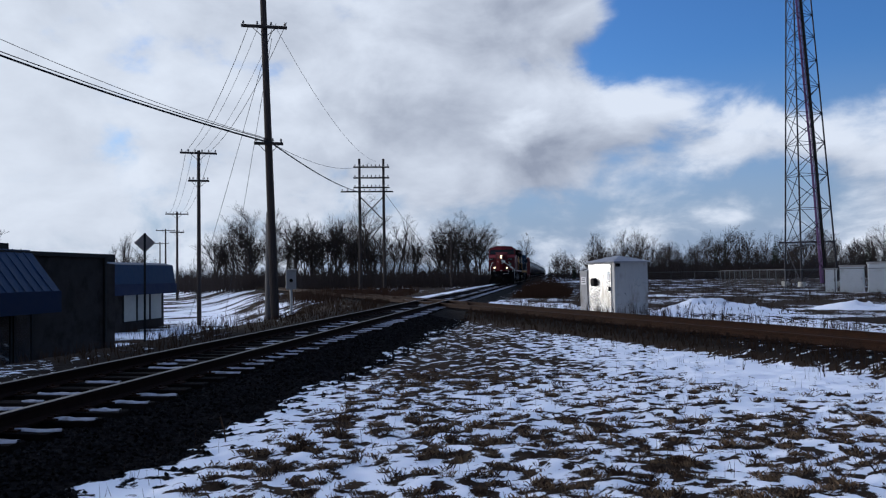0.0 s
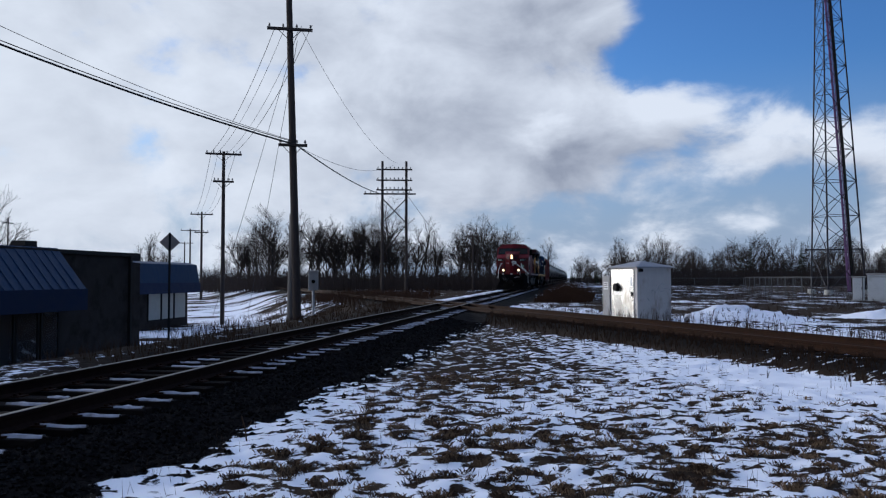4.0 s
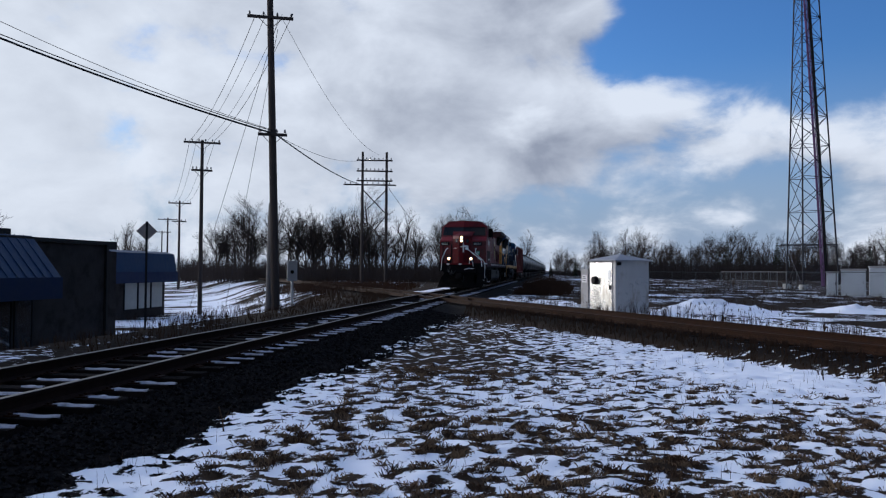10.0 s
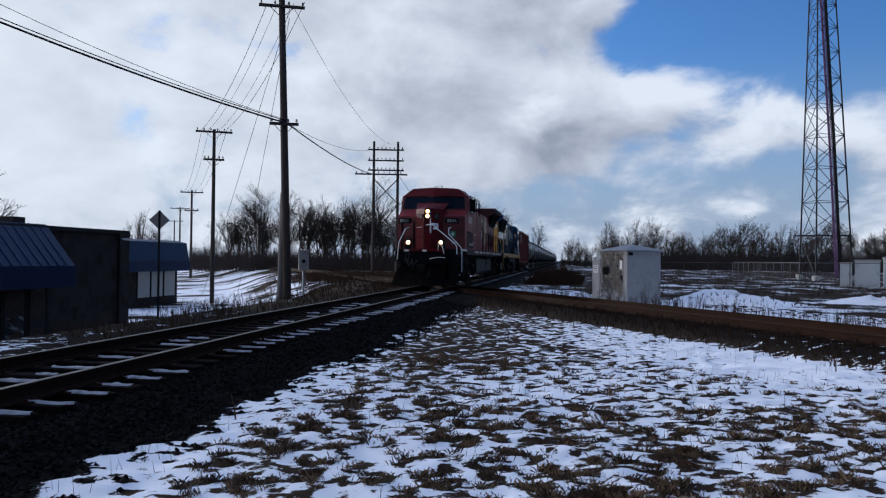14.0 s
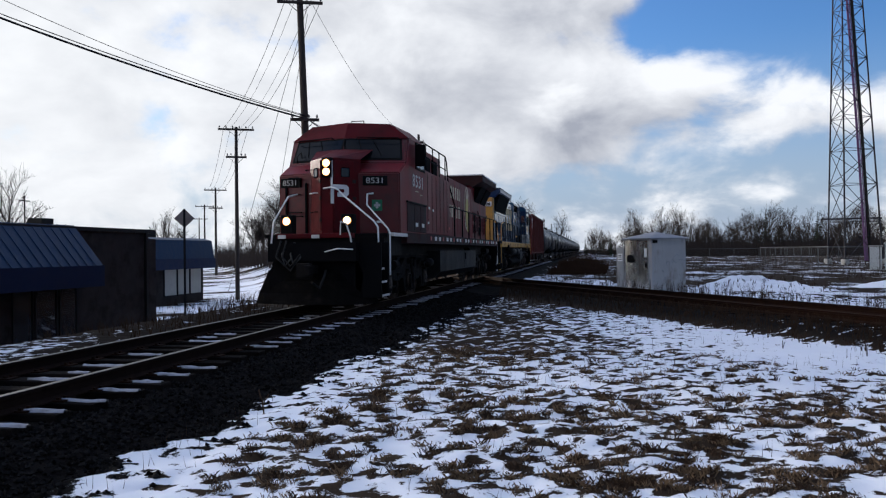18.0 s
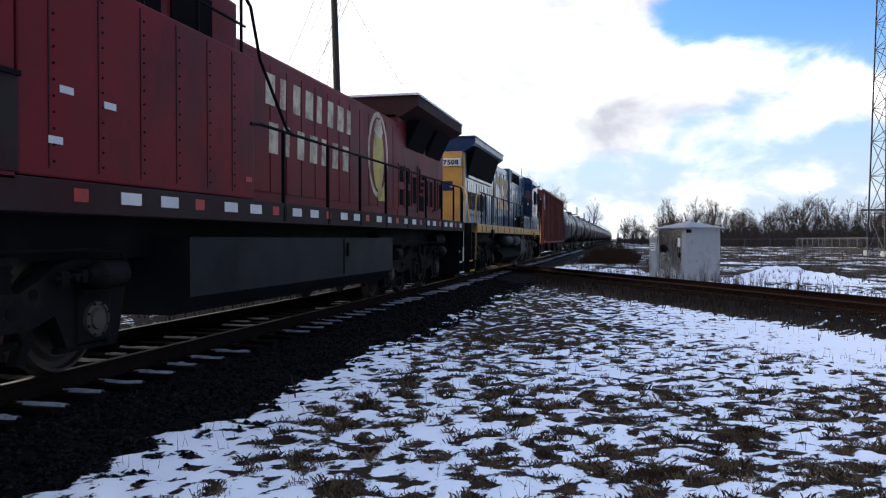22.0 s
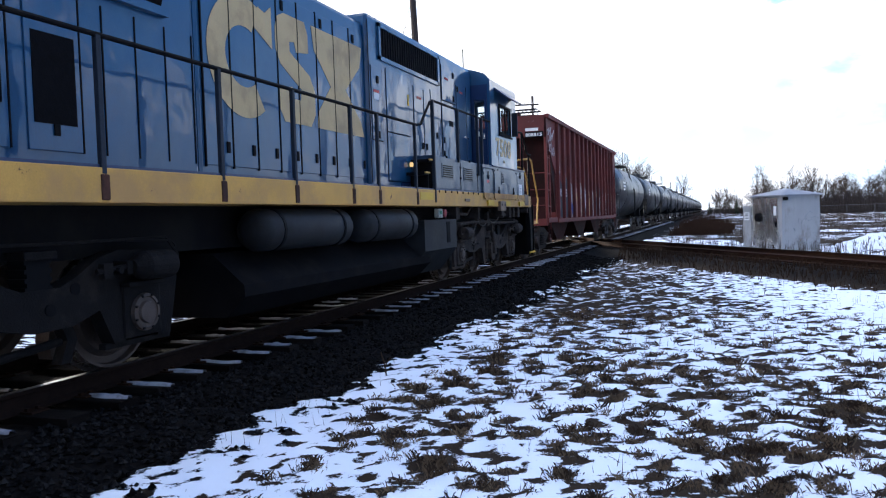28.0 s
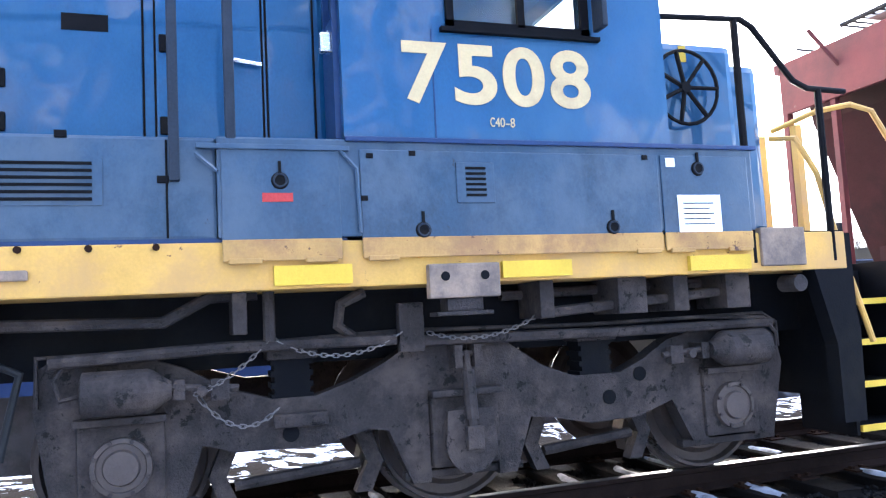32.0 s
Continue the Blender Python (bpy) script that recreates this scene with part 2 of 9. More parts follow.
def ground_material(name="ground"):
    """Snow over dead turf, gravel and field, by the sheet's own masks."""
    m = bpy.data.materials.new(name)
    m.use_nodes = True
    t = m.node_tree
    t.nodes.clear()
    add = nodes_of(t)

    def math_(op, a, b=0.0, clamp=False):
        return add("ShaderNodeMath", {0: a, 1: b}, operation=op, use_clamp=clamp).outputs[0]

    co = add("ShaderNodeTexCoord").outputs["Object"]
    snow = add("ShaderNodeAttribute").outputs["Fac"]
    snow.node.attribute_name = "snow"
    stone = add("ShaderNodeAttribute").outputs["Fac"]
    stone.node.attribute_name = "stone"
    n1 = add("ShaderNodeTexNoise", {"Vector": co, "Scale": 11.0, "Detail": 8.0, "Roughness": 0.7}).outputs["Fac"]
    n2 = add("ShaderNodeTexNoise", {"Vector": co, "Scale": 45.0, "Detail": 4.0, "Roughness": 0.7}).outputs["Fac"]
    n3 = add("ShaderNodeTexNoise", {"Vector": co, "Scale": 0.6, "Detail": 4.0, "Roughness": 0.6}).outputs["Fac"]
    cov = math_("ADD", snow, math_("ADD", math_("MULTIPLY", math_("SUBTRACT", n1, 0.5), 1.1), math_("MULTIPLY", math_("SUBTRACT", n2, 0.5), 0.45)))
    cov = add("ShaderNodeMapRange", {"Value": cov, "From Min": 0.46, "From Max": 0.54}, interpolation_type="SMOOTHSTEP").outputs[0]
    turf = add("ShaderNodeMix", {0: n2, 6: (0.011, 0.008, 0.006, 1), 7: (0.055, 0.037, 0.024, 1)}, data_type="RGBA").outputs[2]
    turf = add("ShaderNodeMix", {0: math_("MULTIPLY", n3, 0.5), 6: turf, 7: (0.032, 0.023, 0.015, 1)}, data_type="RGBA").outputs[2]
    cell = add("ShaderNodeTexVoronoi", {"Vector": co, "Scale": 22.0}).outputs["Color"]
    grit = add("ShaderNodeSeparateColor", {"Color": cell}).outputs[0]
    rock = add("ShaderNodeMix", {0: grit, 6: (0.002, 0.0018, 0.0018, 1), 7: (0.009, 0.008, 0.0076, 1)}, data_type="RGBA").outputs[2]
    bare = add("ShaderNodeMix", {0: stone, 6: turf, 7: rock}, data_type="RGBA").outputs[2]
    white = add("ShaderNodeMix", {0: n3, 6: (0.76, 0.80, 0.86, 1), 7: (0.86, 0.87, 0.89, 1)}, data_type="RGBA").outputs[2]
    col = add("ShaderNodeMix", {0: cov, 6: bare, 7: white}, data_type="RGBA").outputs[2]
    h = math_("ADD", math_("MULTIPLY", cov, 0.9), math_("MULTIPLY", n2, 0.5))
    bp = add("ShaderNodeBump", {"Height": h, "Strength": 0.6, "Distance": 0.03}).outputs[0]
    sh = add("ShaderNodeBsdfPrincipled", {"Base Color": col, "Roughness": 0.9, "Normal": bp, "Specular IOR Level": 0.03})
    t.links.new(sh.outputs[0], add("ShaderNodeOutputMaterial").inputs[0])
    return m


M = {
    "old_snow": material("old_snow", (0.31, 0.32, 0.36), 0.85, vary=0.25, scale=6, bump=0.3, grain=40, dirt=(0.12, 0.115, 0.11), dirt_amount=0.4, dirt_scale=7.0),
    "snow": material("snow", (0.82, 0.84, 0.88), 0.8, vary=0.06, scale=2, bump=0.3, grain=30),
    "rail_top": material("rail_top", (0.07, 0.064, 0.06), 0.5, 0.6, scale=8, bump=0.05),
    "rail_side": material("rail_side", (0.016, 0.010, 0.008), 0.95, spec=0.03, scale=6, vary=0.35),
    "rusty_rail": material("rusty_rail", (0.022, 0.0105, 0.006), 0.9, spec=0.06, scale=7, vary=0.4, dirt=(0.016, 0.009, 0.007), dirt_amount=0.4),
    "tie": material("tie", (0.012, 0.010, 0.009), 0.95, spec=0.03, vary=0.4, scale=5, bump=0.5, stretch=(1, 6, 6), random_tint=0.4),
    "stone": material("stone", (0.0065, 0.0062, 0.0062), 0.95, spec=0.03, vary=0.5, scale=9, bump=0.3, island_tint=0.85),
    "wood_pole": material("wood_pole", (0.055, 0.045, 0.04), 0.85, vary=0.4, scale=3, bump=0.5, stretch=(8, 8, 0.5)),
    "wood_grey": material("wood_grey", (0.13, 0.125, 0.12), 0.85, vary=0.3, scale=3, bump=0.5, stretch=(8, 8, 0.5)),
    "porcelain": material("porcelain", (0.16, 0.15, 0.14), 0.3),
    "wire": material("wire", (0.03, 0.03, 0.032), 0.5, 0.3),
    "bark": material("bark", (0.05, 0.042, 0.037), 0.95, spec=0.05, vary=0.35, scale=4, bump=0.5, stretch=(4, 4, 1), random_tint=0.35),
    "twig": material("twig", (0.044, 0.036, 0.032), 0.95, spec=0.05, vary=0.3, scale=3, random_tint=0.35),
    "needles": material("needles", (0.014, 0.022, 0.013), 0.8, vary=0.4, scale=2, random_tint=0.3),
    "brush": material("brush", (0.05, 0.028, 0.018), 0.95, spec=0.05, vary=0.4, scale=1.5),
    "dead_grass": material("dead_grass", (0.15, 0.10, 0.058), 0.85, vary=0.45, scale=2.0, grain=25),
    "weed": material("weed", (0.046, 0.029, 0.019), 0.95, spec=0.05, vary=0.45, scale=3),
    "white_sheet": material("white_sheet", (0.34, 0.335, 0.325), 0.55, vary=0.12, scale=2, dirt=(0.18, 0.15, 0.12), dirt_amount=0.3, dirt_scale=2.2, stretch=(1, 1, 0.4), chip=(0.11, 0.08, 0.06), chip_amount=0.12),
    "white_door": material("white_door", (0.66, 0.65, 0.61), 0.26, 0.92, vary=0.12, scale=2, dirt=(0.24, 0.22, 0.19), dirt_amount=0.45, dirt_scale=2.0, stretch=(1, 1, 0.5), chip=(0.16, 0.12, 0.09), chip_amount=0.2),
    "roof_grey": material("roof_grey", (0.22, 0.23, 0.25), 0.7, scale=2),
    "black_iron": material("black_iron", (0.02, 0.02, 0.02), 0.6, 0.3),
    "galvanised": material("galvanised", (0.42, 0.44, 0.46), 0.45, 0.7, vary=0.2, scale=2, dirt=(0.3, 0.3, 0.3), dirt_amount=0.3),
    "fence_steel": material("fence_steel", (0.11, 0.115, 0.12), 0.7, 0.0, vary=0.2, scale=2),
    "tower_steel": material("tower_steel", (0.03, 0.03, 0.038), 0.6, 0.4, scale=1.0),
    "cable_purple": material("cable_purple", (0.16, 0.085, 0.19), 0.5, vary=0.3, scale=4),
    "blue_roof": material("blue_roof", (0.006, 0.026, 0.068), 0.5, 0.0, vary=0.15, scale=1.2, stretch=(4, 4, 1)),
    "blue_fascia": material("blue_fascia", (0.007, 0.017, 0.05), 0.55, vary=0.15),
    "stucco": material("stucco", (0.042, 0.038, 0.036), 0.95, spec=0.04, vary=0.3, scale=1.5, bump=0.4, dirt=(0.022, 0.019, 0.017), dirt_amount=0.4),
    "window_dark": glass("window_dark", (0.03, 0.035, 0.04)),
    "window_board": material("window_board", (0.42, 0.42, 0.38), 0.7, vary=0.1),
    "cabinet_grey": material("cabinet_grey", (0.50, 0.54, 0.56), 0.5, vary=0.08, dirt=(0.3, 0.3, 0.28), dirt_amount=0.2),
    "sign_back": material("sign_back", (0.30, 0.26, 0.23), 0.6, 0.2),
    # train
    "red": material("red", (0.155, 0.011, 0.016), 0.5, vary=0.25, scale=1.0, bump=0.06, dirt=(0.070, 0.014, 0.016), dirt_amount=0.45, dirt_scale=0.9, stretch=(1, 1, 0.6), spec=0.09),
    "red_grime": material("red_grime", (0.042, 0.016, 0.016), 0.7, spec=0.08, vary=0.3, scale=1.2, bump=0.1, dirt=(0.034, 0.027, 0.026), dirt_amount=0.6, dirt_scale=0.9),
    "black": material("black", (0.006, 0.006, 0.007), 0.65, spec=0.04, vary=0.3, scale=2, bump=0.1, dirt=(0.012, 0.011, 0.010), dirt_amount=0.4),
    "truck_black": material("truck_black", (0.011, 0.010, 0.010), 0.8, spec=0.06, vary=0.4, scale=5, bump=0.5, dirt=(0.028, 0.023, 0.020), dirt_amount=0.28, dirt_scale=2.2),
    # two darker copies of red: the front's shade is put into their colour
    "red_nose_shaded": material("red_nose_shaded", (0.090, 0.007, 0.009), 0.5, vary=0.22, scale=1.1, bump=0.06, dirt=(0.045, 0.009, 0.010), dirt_amount=0.4, dirt_scale=1.1, coat=0.5, coat_rough=0.24, wave=0.3, spec=0.08),
    "red_front_shaded": material("red_front_shaded", (0.095, 0.007, 0.010), 0.55, vary=0.25, scale=1.1, bump=0.06, dirt=(0.045, 0.010, 0.011), dirt_amount=0.45, dirt_scale=1.1, spec=0.07),
    "truck_grey": material("truck_grey", (0.034, 0.028, 0.026), 0.8, spec=0.1, vary=0.45, scale=5, bump=0.5, dirt=(0.082, 0.062, 0.052), dirt_amount=0.42, dirt_scale=2.6, chip=(0.015, 0.013, 0.012), chip_amount=0.4),
    "wheel": material("wheel", (0.085, 0.066, 0.057), 0.6, 0.4, vary=0.3, scale=5),
    "wheel_tread": material("wheel_tread", (0.4, 0.38, 0.36), 0.3, 0.9),
    "tank_grey": material("tank_grey", (0.020, 0.022, 0.025), 0.6, spec=0.12, vary=0.25, scale=1.5, dirt=(0.014, 0.013, 0.013), dirt_amount=0.45),
    "tank_dark": material("tank_dark", (0.012, 0.0135, 0.016), 0.6, spec=0.1, vary=0.25, scale=1.5, dirt=(0.008, 0.008, 0.008), dirt_amount=0.45),
    "tank_sooty": material("tank_sooty", (0.006, 0.006, 0.007), 0.8, vary=0.45, scale=1.5, dirt=(0.014, 0.012, 0.011), dirt_amount=0.3, spec=0.03),
    "rust_foot": material("rust_foot", (0.07, 0.03, 0.02), 0.8, vary=0.35, scale=6, dirt=(0.03, 0.018, 0.014), dirt_amount=0.5, dirt_scale=5),
    "rail_paint": material("rail_paint", (0.018, 0.024, 0.034), 0.6, vary=0.35, scale=4, chip=(0.06, 0.04, 0.03), chip_amount=0.1),
    "pad_dirty": material("pad_dirty", (0.24, 0.17, 0.12), 0.7, vary=0.3, scale=4, dirt=(0.1, 0.08, 0.07), dirt_amount=0.5, dirt_scale=3),
    "cream": material("cream", (0.62, 0.54, 0.38), 0.55, vary=0.12, scale=3, dirt=(0.22, 0.10, 0.08), dirt_amount=0.55, dirt_scale=2.0),
    "number_pale": material("number_pale", (0.60, 0.57, 0.52), 0.6, vary=0.15, scale=4, dirt=(0.3, 0.2, 0.18), dirt_amount=0.3, dirt_scale=4),
    "number_grey": material("number_grey", (0.42, 0.42, 0.40), 0.6, vary=0.15),
    "white_paint": material("white_paint", (0.75, 0.75, 0.73), 0.5, vary=0.1, dirt=(0.35, 0.3, 0.28), dirt_amount=0.25),
    "gold": material("gold", (0.52, 0.40, 0.10), 0.5, vary=0.2, dirt=(0.25, 0.15, 0.08), dirt_amount=0.4, dirt_scale=2),
    "reflector_red": material("reflector_red", (0.40, 0.045, 0.04), 0.4),
    "reflector_white": material("reflector_white", (0.62, 0.61, 0.58), 0.4, vary=0.15),
    "cap_red": material("cap_red", (0.26, 0.055, 0.06), 0.6, vary=0.25, scale=6),
    "gauge_pale": material("gauge_pale", (0.30, 0.30, 0.26), 0.6, vary=0.2, scale=6, dirt=(0.12, 0.11, 0.1), dirt_amount=0.4, dirt_scale=6),
    "green_sign": material("green_sign", (0.03, 0.15, 0.075), 0.6),
    "blue": material("blue", (0.0065, 0.055, 0.130), 0.42, vary=0.25, scale=1.2, bump=0.04, dirt=(0.020, 0.076, 0.145), dirt_amount=0.45, dirt_scale=0.7, stretch=(1, 1, 0.7), coat=0.7, coat_rough=0.05, wave=0.5, spec=0.2),
    "blue_grime": material("blue_grime", (0.018, 0.044, 0.078), 0.5, vary=0.35, scale=1.8, bump=0.08, dirt=(0.052, 0.078, 0.108), dirt_amount=0.5, dirt_scale=1.3, stretch=(1, 1, 0.8), coat=0.35, coat_rough=0.14, wave=0.8, spec=0.25, chip=(0.018, 0.022, 0.03), chip_amount=0.06),
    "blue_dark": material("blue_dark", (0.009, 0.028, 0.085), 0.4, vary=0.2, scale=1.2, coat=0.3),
    "yellow": material("yellow", (0.56, 0.31, 0.072), 0.5, vary=0.18, scale=2, bump=0.06, dirt=(0.42, 0.235, 0.085), dirt_amount=0.5, dirt_scale=1.6, chip=(0.12, 0.06, 0.035), chip_amount=0.12),
    "yellow_rusty": material("yellow_rusty", (0.42, 0.235, 0.075), 0.6, vary=0.2, scale=3, bump=0.08, dirt=(0.24, 0.125, 0.06), dirt_amount=0.5, dirt_scale=2.4, chip=(0.09, 0.045, 0.03), chip_amount=0.2),
    "yellow_bright": material("yellow_bright", (0.60, 0.38, 0.045), 0.5, vary=0.14, scale=3),
    "letter_cream": material("letter_cream", (0.52, 0.385, 0.20), 0.55, vary=0.14, scale=2, dirt=(0.36, 0.26, 0.14), dirt_amount=0.4, dirt_scale=1.6),
    "mesh_dark": material("mesh_dark", (0.007, 0.007, 0.008), 0.8, spec=0.02, vary=0.3, scale=20),
    "windscreen_glass": glass("windscreen_glass", (0.006, 0.009, 0.014), 0.08, spec=0.12),
    "cab_glass": glass("cab_glass", (0.015, 0.022, 0.03), spec=0.5),
    "chrome": material("chrome", (0.6, 0.6, 0.6), 0.25, 0.9),
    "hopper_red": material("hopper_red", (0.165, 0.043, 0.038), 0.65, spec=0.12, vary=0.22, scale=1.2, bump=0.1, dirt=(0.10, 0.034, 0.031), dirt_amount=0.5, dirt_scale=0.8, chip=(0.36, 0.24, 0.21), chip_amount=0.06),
    # darker copy of hopper_red with shade put into its colour
    "hopper_red_shaded": material("hopper_red_shaded", (0.055, 0.020, 0.018), 0.8, spec=0.08, vary=0.3, scale=1.5, dirt=(0.03, 0.018, 0.016), dirt_amount=0.5),
    "tank_black": material("tank_black", (0.032, 0.035, 0.040), 0.42, vary=0.25, scale=1.0, bump=0.05, dirt=(0.07, 0.07, 0.07), dirt_amount=0.35, dirt_scale=0.7, coat=0.2, random_tint=0.35),
    "lamp_warm": lamp_glass("lamp_warm", (1.0, 0.72, 0.38), 7.0),
    # emission for added rings that imitate glare round the lit lamps
    "lamp_glare": lamp_glass("lamp_glare", (1.0, 0.42, 0.13), 4.0),
    "lamp_warm_dim": lamp_glass("lamp_warm_dim", (1.0, 0.66, 0.3), 0.35),
    "chain": material("chain", (0.16, 0.14, 0.13), 0.6, 0.6),
    "hose_grey": material("hose_grey", (0.06, 0.06, 0.058), 0.6, vary=0.25),
    "hose": material("hose", (0.02, 0.02, 0.02), 0.7),
    "graffiti_white": material("graffiti_white", (0.68, 0.66, 0.66), 0.55, vary=0.15, scale=3, dirt=(0.3, 0.14, 0.12), dirt_amount=0.45, dirt_scale=3),
    "graffiti_black": material("graffiti_black", (0.02, 0.02, 0.03), 0.5, vary=0.2),
    "graffiti_pink": material("graffiti_pink", (0.40, 0.19, 0.15), 0.55, vary=0.3, scale=3, dirt=(0.24, 0.08, 0.065), dirt_amount=0.5, dirt_scale=2.5),
    "graffiti_pale": material("graffiti_pale", (0.50, 0.46, 0.43), 0.6, vary=0.3, scale=3, dirt=(0.16, 0.06, 0.05), dirt_amount=0.5, dirt_scale=2.8),
    "graffiti_slate": material("graffiti_slate", (0.045, 0.05, 0.062), 0.6, vary=0.3, scale=3, dirt=(0.10, 0.05, 0.045), dirt_amount=0.35, dirt_scale=3),
    "graffiti_blue": material("graffiti_blue", (0.04, 0.06, 0.2), 0.5, vary=0.3),
    "graffiti_gold": material("graffiti_gold", (0.52, 0.34, 0.16), 0.5, vary=0.25, dirt=(0.26, 0.10, 0.07), dirt_amount=0.45, dirt_scale=2.5),
}
M["cab_paint"] = material("cab_paint", (0.16, 0.19, 0.18), 0.6)


def clear_glass():
    m = bpy.data.materials.new("clear_glass")
    m.use_nodes = True
    t = m.node_tree
    t.nodes.clear()
    add = nodes_of(t)
    sh = add("ShaderNodeBsdfPrincipled", {"Base Color": (0.80, 0.86, 0.88, 1), "Roughness": 0.01, "Transmission Weight": 1.0, "IOR": 1.45})
    t.links.new(sh.outputs[0], add("ShaderNodeOutputMaterial").inputs[0])
    return m


M["clear_glass"] = clear_glass()
M["ground"] = ground_material()


# ---- mesh helpers ----
def thing(name, label, category, group="", kind="", at=(0, 0, 0), turn=0.0):
    ob = new(name)
    ob.empty_display_size = 0.3
    ob.matrix_world = pose(*at, 0, 0, turn)
    return tagged(ob, label, category, group, kind)


def part(name, bm, mat, parent=None, label="", smooth=False, category="", group="", kind=""):
    me = bpy.data.meshes.new(name)
    bm.normal_update()
    bm.to_mesh(me)
    bm.free()
    me.materials.append(M[mat] if isinstance(mat, str) else mat)
    if smooth:
        me.polygons.foreach_set("use_smooth", [True] * len(me.polygons))
    ob = new(name, me)
    ob.parent = parent
    return tagged(ob, label, category, group, kind)


def again(name, me, parent, m, label=""):
    """One more object on a mesh that another part has."""
    ob = new(name, me)
    ob.parent = parent
    ob.matrix_basis = m
    return tagged(ob, label)


def bm_new():
    return bmesh.new()


def box(bm, x0, x1, y0, y1, z0, z1, bevel=0.0):
    vs = [bm.verts.new((x, y, z)) for x in (x0, x1) for y in (y0, y1) for z in (z0, z1)]
    fs = [bm.faces.new([vs[i] for i in f]) for f in ((0, 1, 3, 2), (4, 6, 7, 5), (0, 4, 5, 1), (2, 3, 7, 6), (0, 2, 6, 4), (1, 5, 7, 3))]
    if bevel:
        es = {e for f in fs for e in f.edges}
        bmesh.ops.bevel(bm, geom=list(es), offset=bevel, segments=2, profile=0.6, affect="EDGES")
    return bm


def boxp(*a, bevel=0.0):
    return box(bmesh.new(), *a, bevel=bevel)


def rod(bm, p, q, r, seg=8, r2=None, caps=True):
    p, q = Vector(p), Vector(q)
    d = (q - p)
    if d.length < 1e-6:
        return bm
    a = d.orthogonal().normalized()
    b = d.cross(a).normalized()
    r2 = r if r2 is None else r2
    A, Bv = [], []
    for i in range(seg):
        c, s = math.cos(2 * math.pi * i / seg), math.sin(2 * math.pi * i / seg)
        o = a * c + b * s
        A.append(bm.verts.new(p + o * r))
        Bv.append(bm.verts.new(q + o * r2))
    for i in range(seg):
        j = (i + 1) % seg
        bm.faces.new((A[i], A[j], Bv[j], Bv[i]))
    if caps:
        bm.faces.new(A[::-1])
        bm.faces.new(Bv)
    return bm


def pipe(bm, pts, r, seg=6):
    """A bent bar through points, with mitred joints."""
    pts = [Vector(p) for p in pts]
    rings = []
    up = None
    for i, p in enumerate(pts):
        d0 = (pts[i] - pts[i - 1]).normalized() if i else None
        d1 = (pts[i + 1] - pts[i]).normalized() if i + 1 < len(pts) else None
        d = ((d0 or d1) + (d1 or d0)).normalized()
        if up is None:
            up = d.orthogonal().normalized()
        up = (up - d * up.dot(d)).normalized()
        b = d.cross(up)
        rings.append([bm.verts.new(p + (up * math.cos(2 * math.pi * k / seg) + b * math.sin(2 * math.pi * k / seg)) * r) for k in range(seg)])
    for A, Bv in zip(rings, rings[1:]):
        for k in range(seg):
            j = (k + 1) % seg
            bm.faces.new((A[k], A[j], Bv[j], Bv[k]))
    bm.faces.new(rings[0][::-1])
    bm.faces.new(rings[-1])
    return bm


def prism(bm, poly, axis, lo, hi):
    """A polygon of (a, b) pulled along an axis: 'x' takes (y, z), 'y' takes (x, z), 'z' takes (x, y)."""
    def at(a, b, c):
        return {"x": (c, a, b), "y": (a, c, b), "z": (a, b, c)}[axis]
    A = [bm.verts.new(at(a, b, lo)) for a, b in poly]
    Bv = [bm.verts.new(at(a, b, hi)) for a, b in poly]
    n = len(poly)
    bm.faces.new(A[::-1])
    bm.faces.new(Bv)
    for i in range(n):
        j = (i + 1) % n
        bm.faces.new((A[i], A[j], Bv[j], Bv[i]))
    bmesh.ops.recalc_face_normals(bm, faces=bm.faces[:])
    return bm


def disc_profile(bm, rings, axis_y0=None, seg=24, axis="x"):
    """A turned body: rings of (place along the axis, radius)."""
    loops = []
    for c, r in rings:
        ring = []
        for i in range(seg):
            u, v = r * math.cos(2 * math.pi * i / seg), r * math.sin(2 * math.pi * i / seg)
            ring.append(bm.verts.new({"x": (c, u, v), "y": (u, c, v), "z": (u, v, c)}[axis]))
        loops.append(ring)
    for A, Bv in zip(loops, loops[1:]):
        for i in range(seg):
            j = (i + 1) % seg
            bm.faces.new((A[i], A[j], Bv[j], Bv[i]))
    bm.faces.new(loops[0])
    bm.faces.new(loops[-1][::-1])
    bmesh.ops.recalc_face_normals(bm, faces=bm.faces[:])
    return bm


def soup(name, verts, faces, mat, parent=None, label="", kind="", category="", smooth=False):
    me = bpy.data.meshes.new(name)
    me.from_pydata(verts, [], faces)
    me.materials.append(M[mat] if isinstance(mat, str) else mat)
    if smooth:
        me.polygons.foreach_set("use_smooth", [True] * len(me.polygons))
    ob = new(name, me)
    ob.parent = parent
    return tagged(ob, label, category, "", kind)


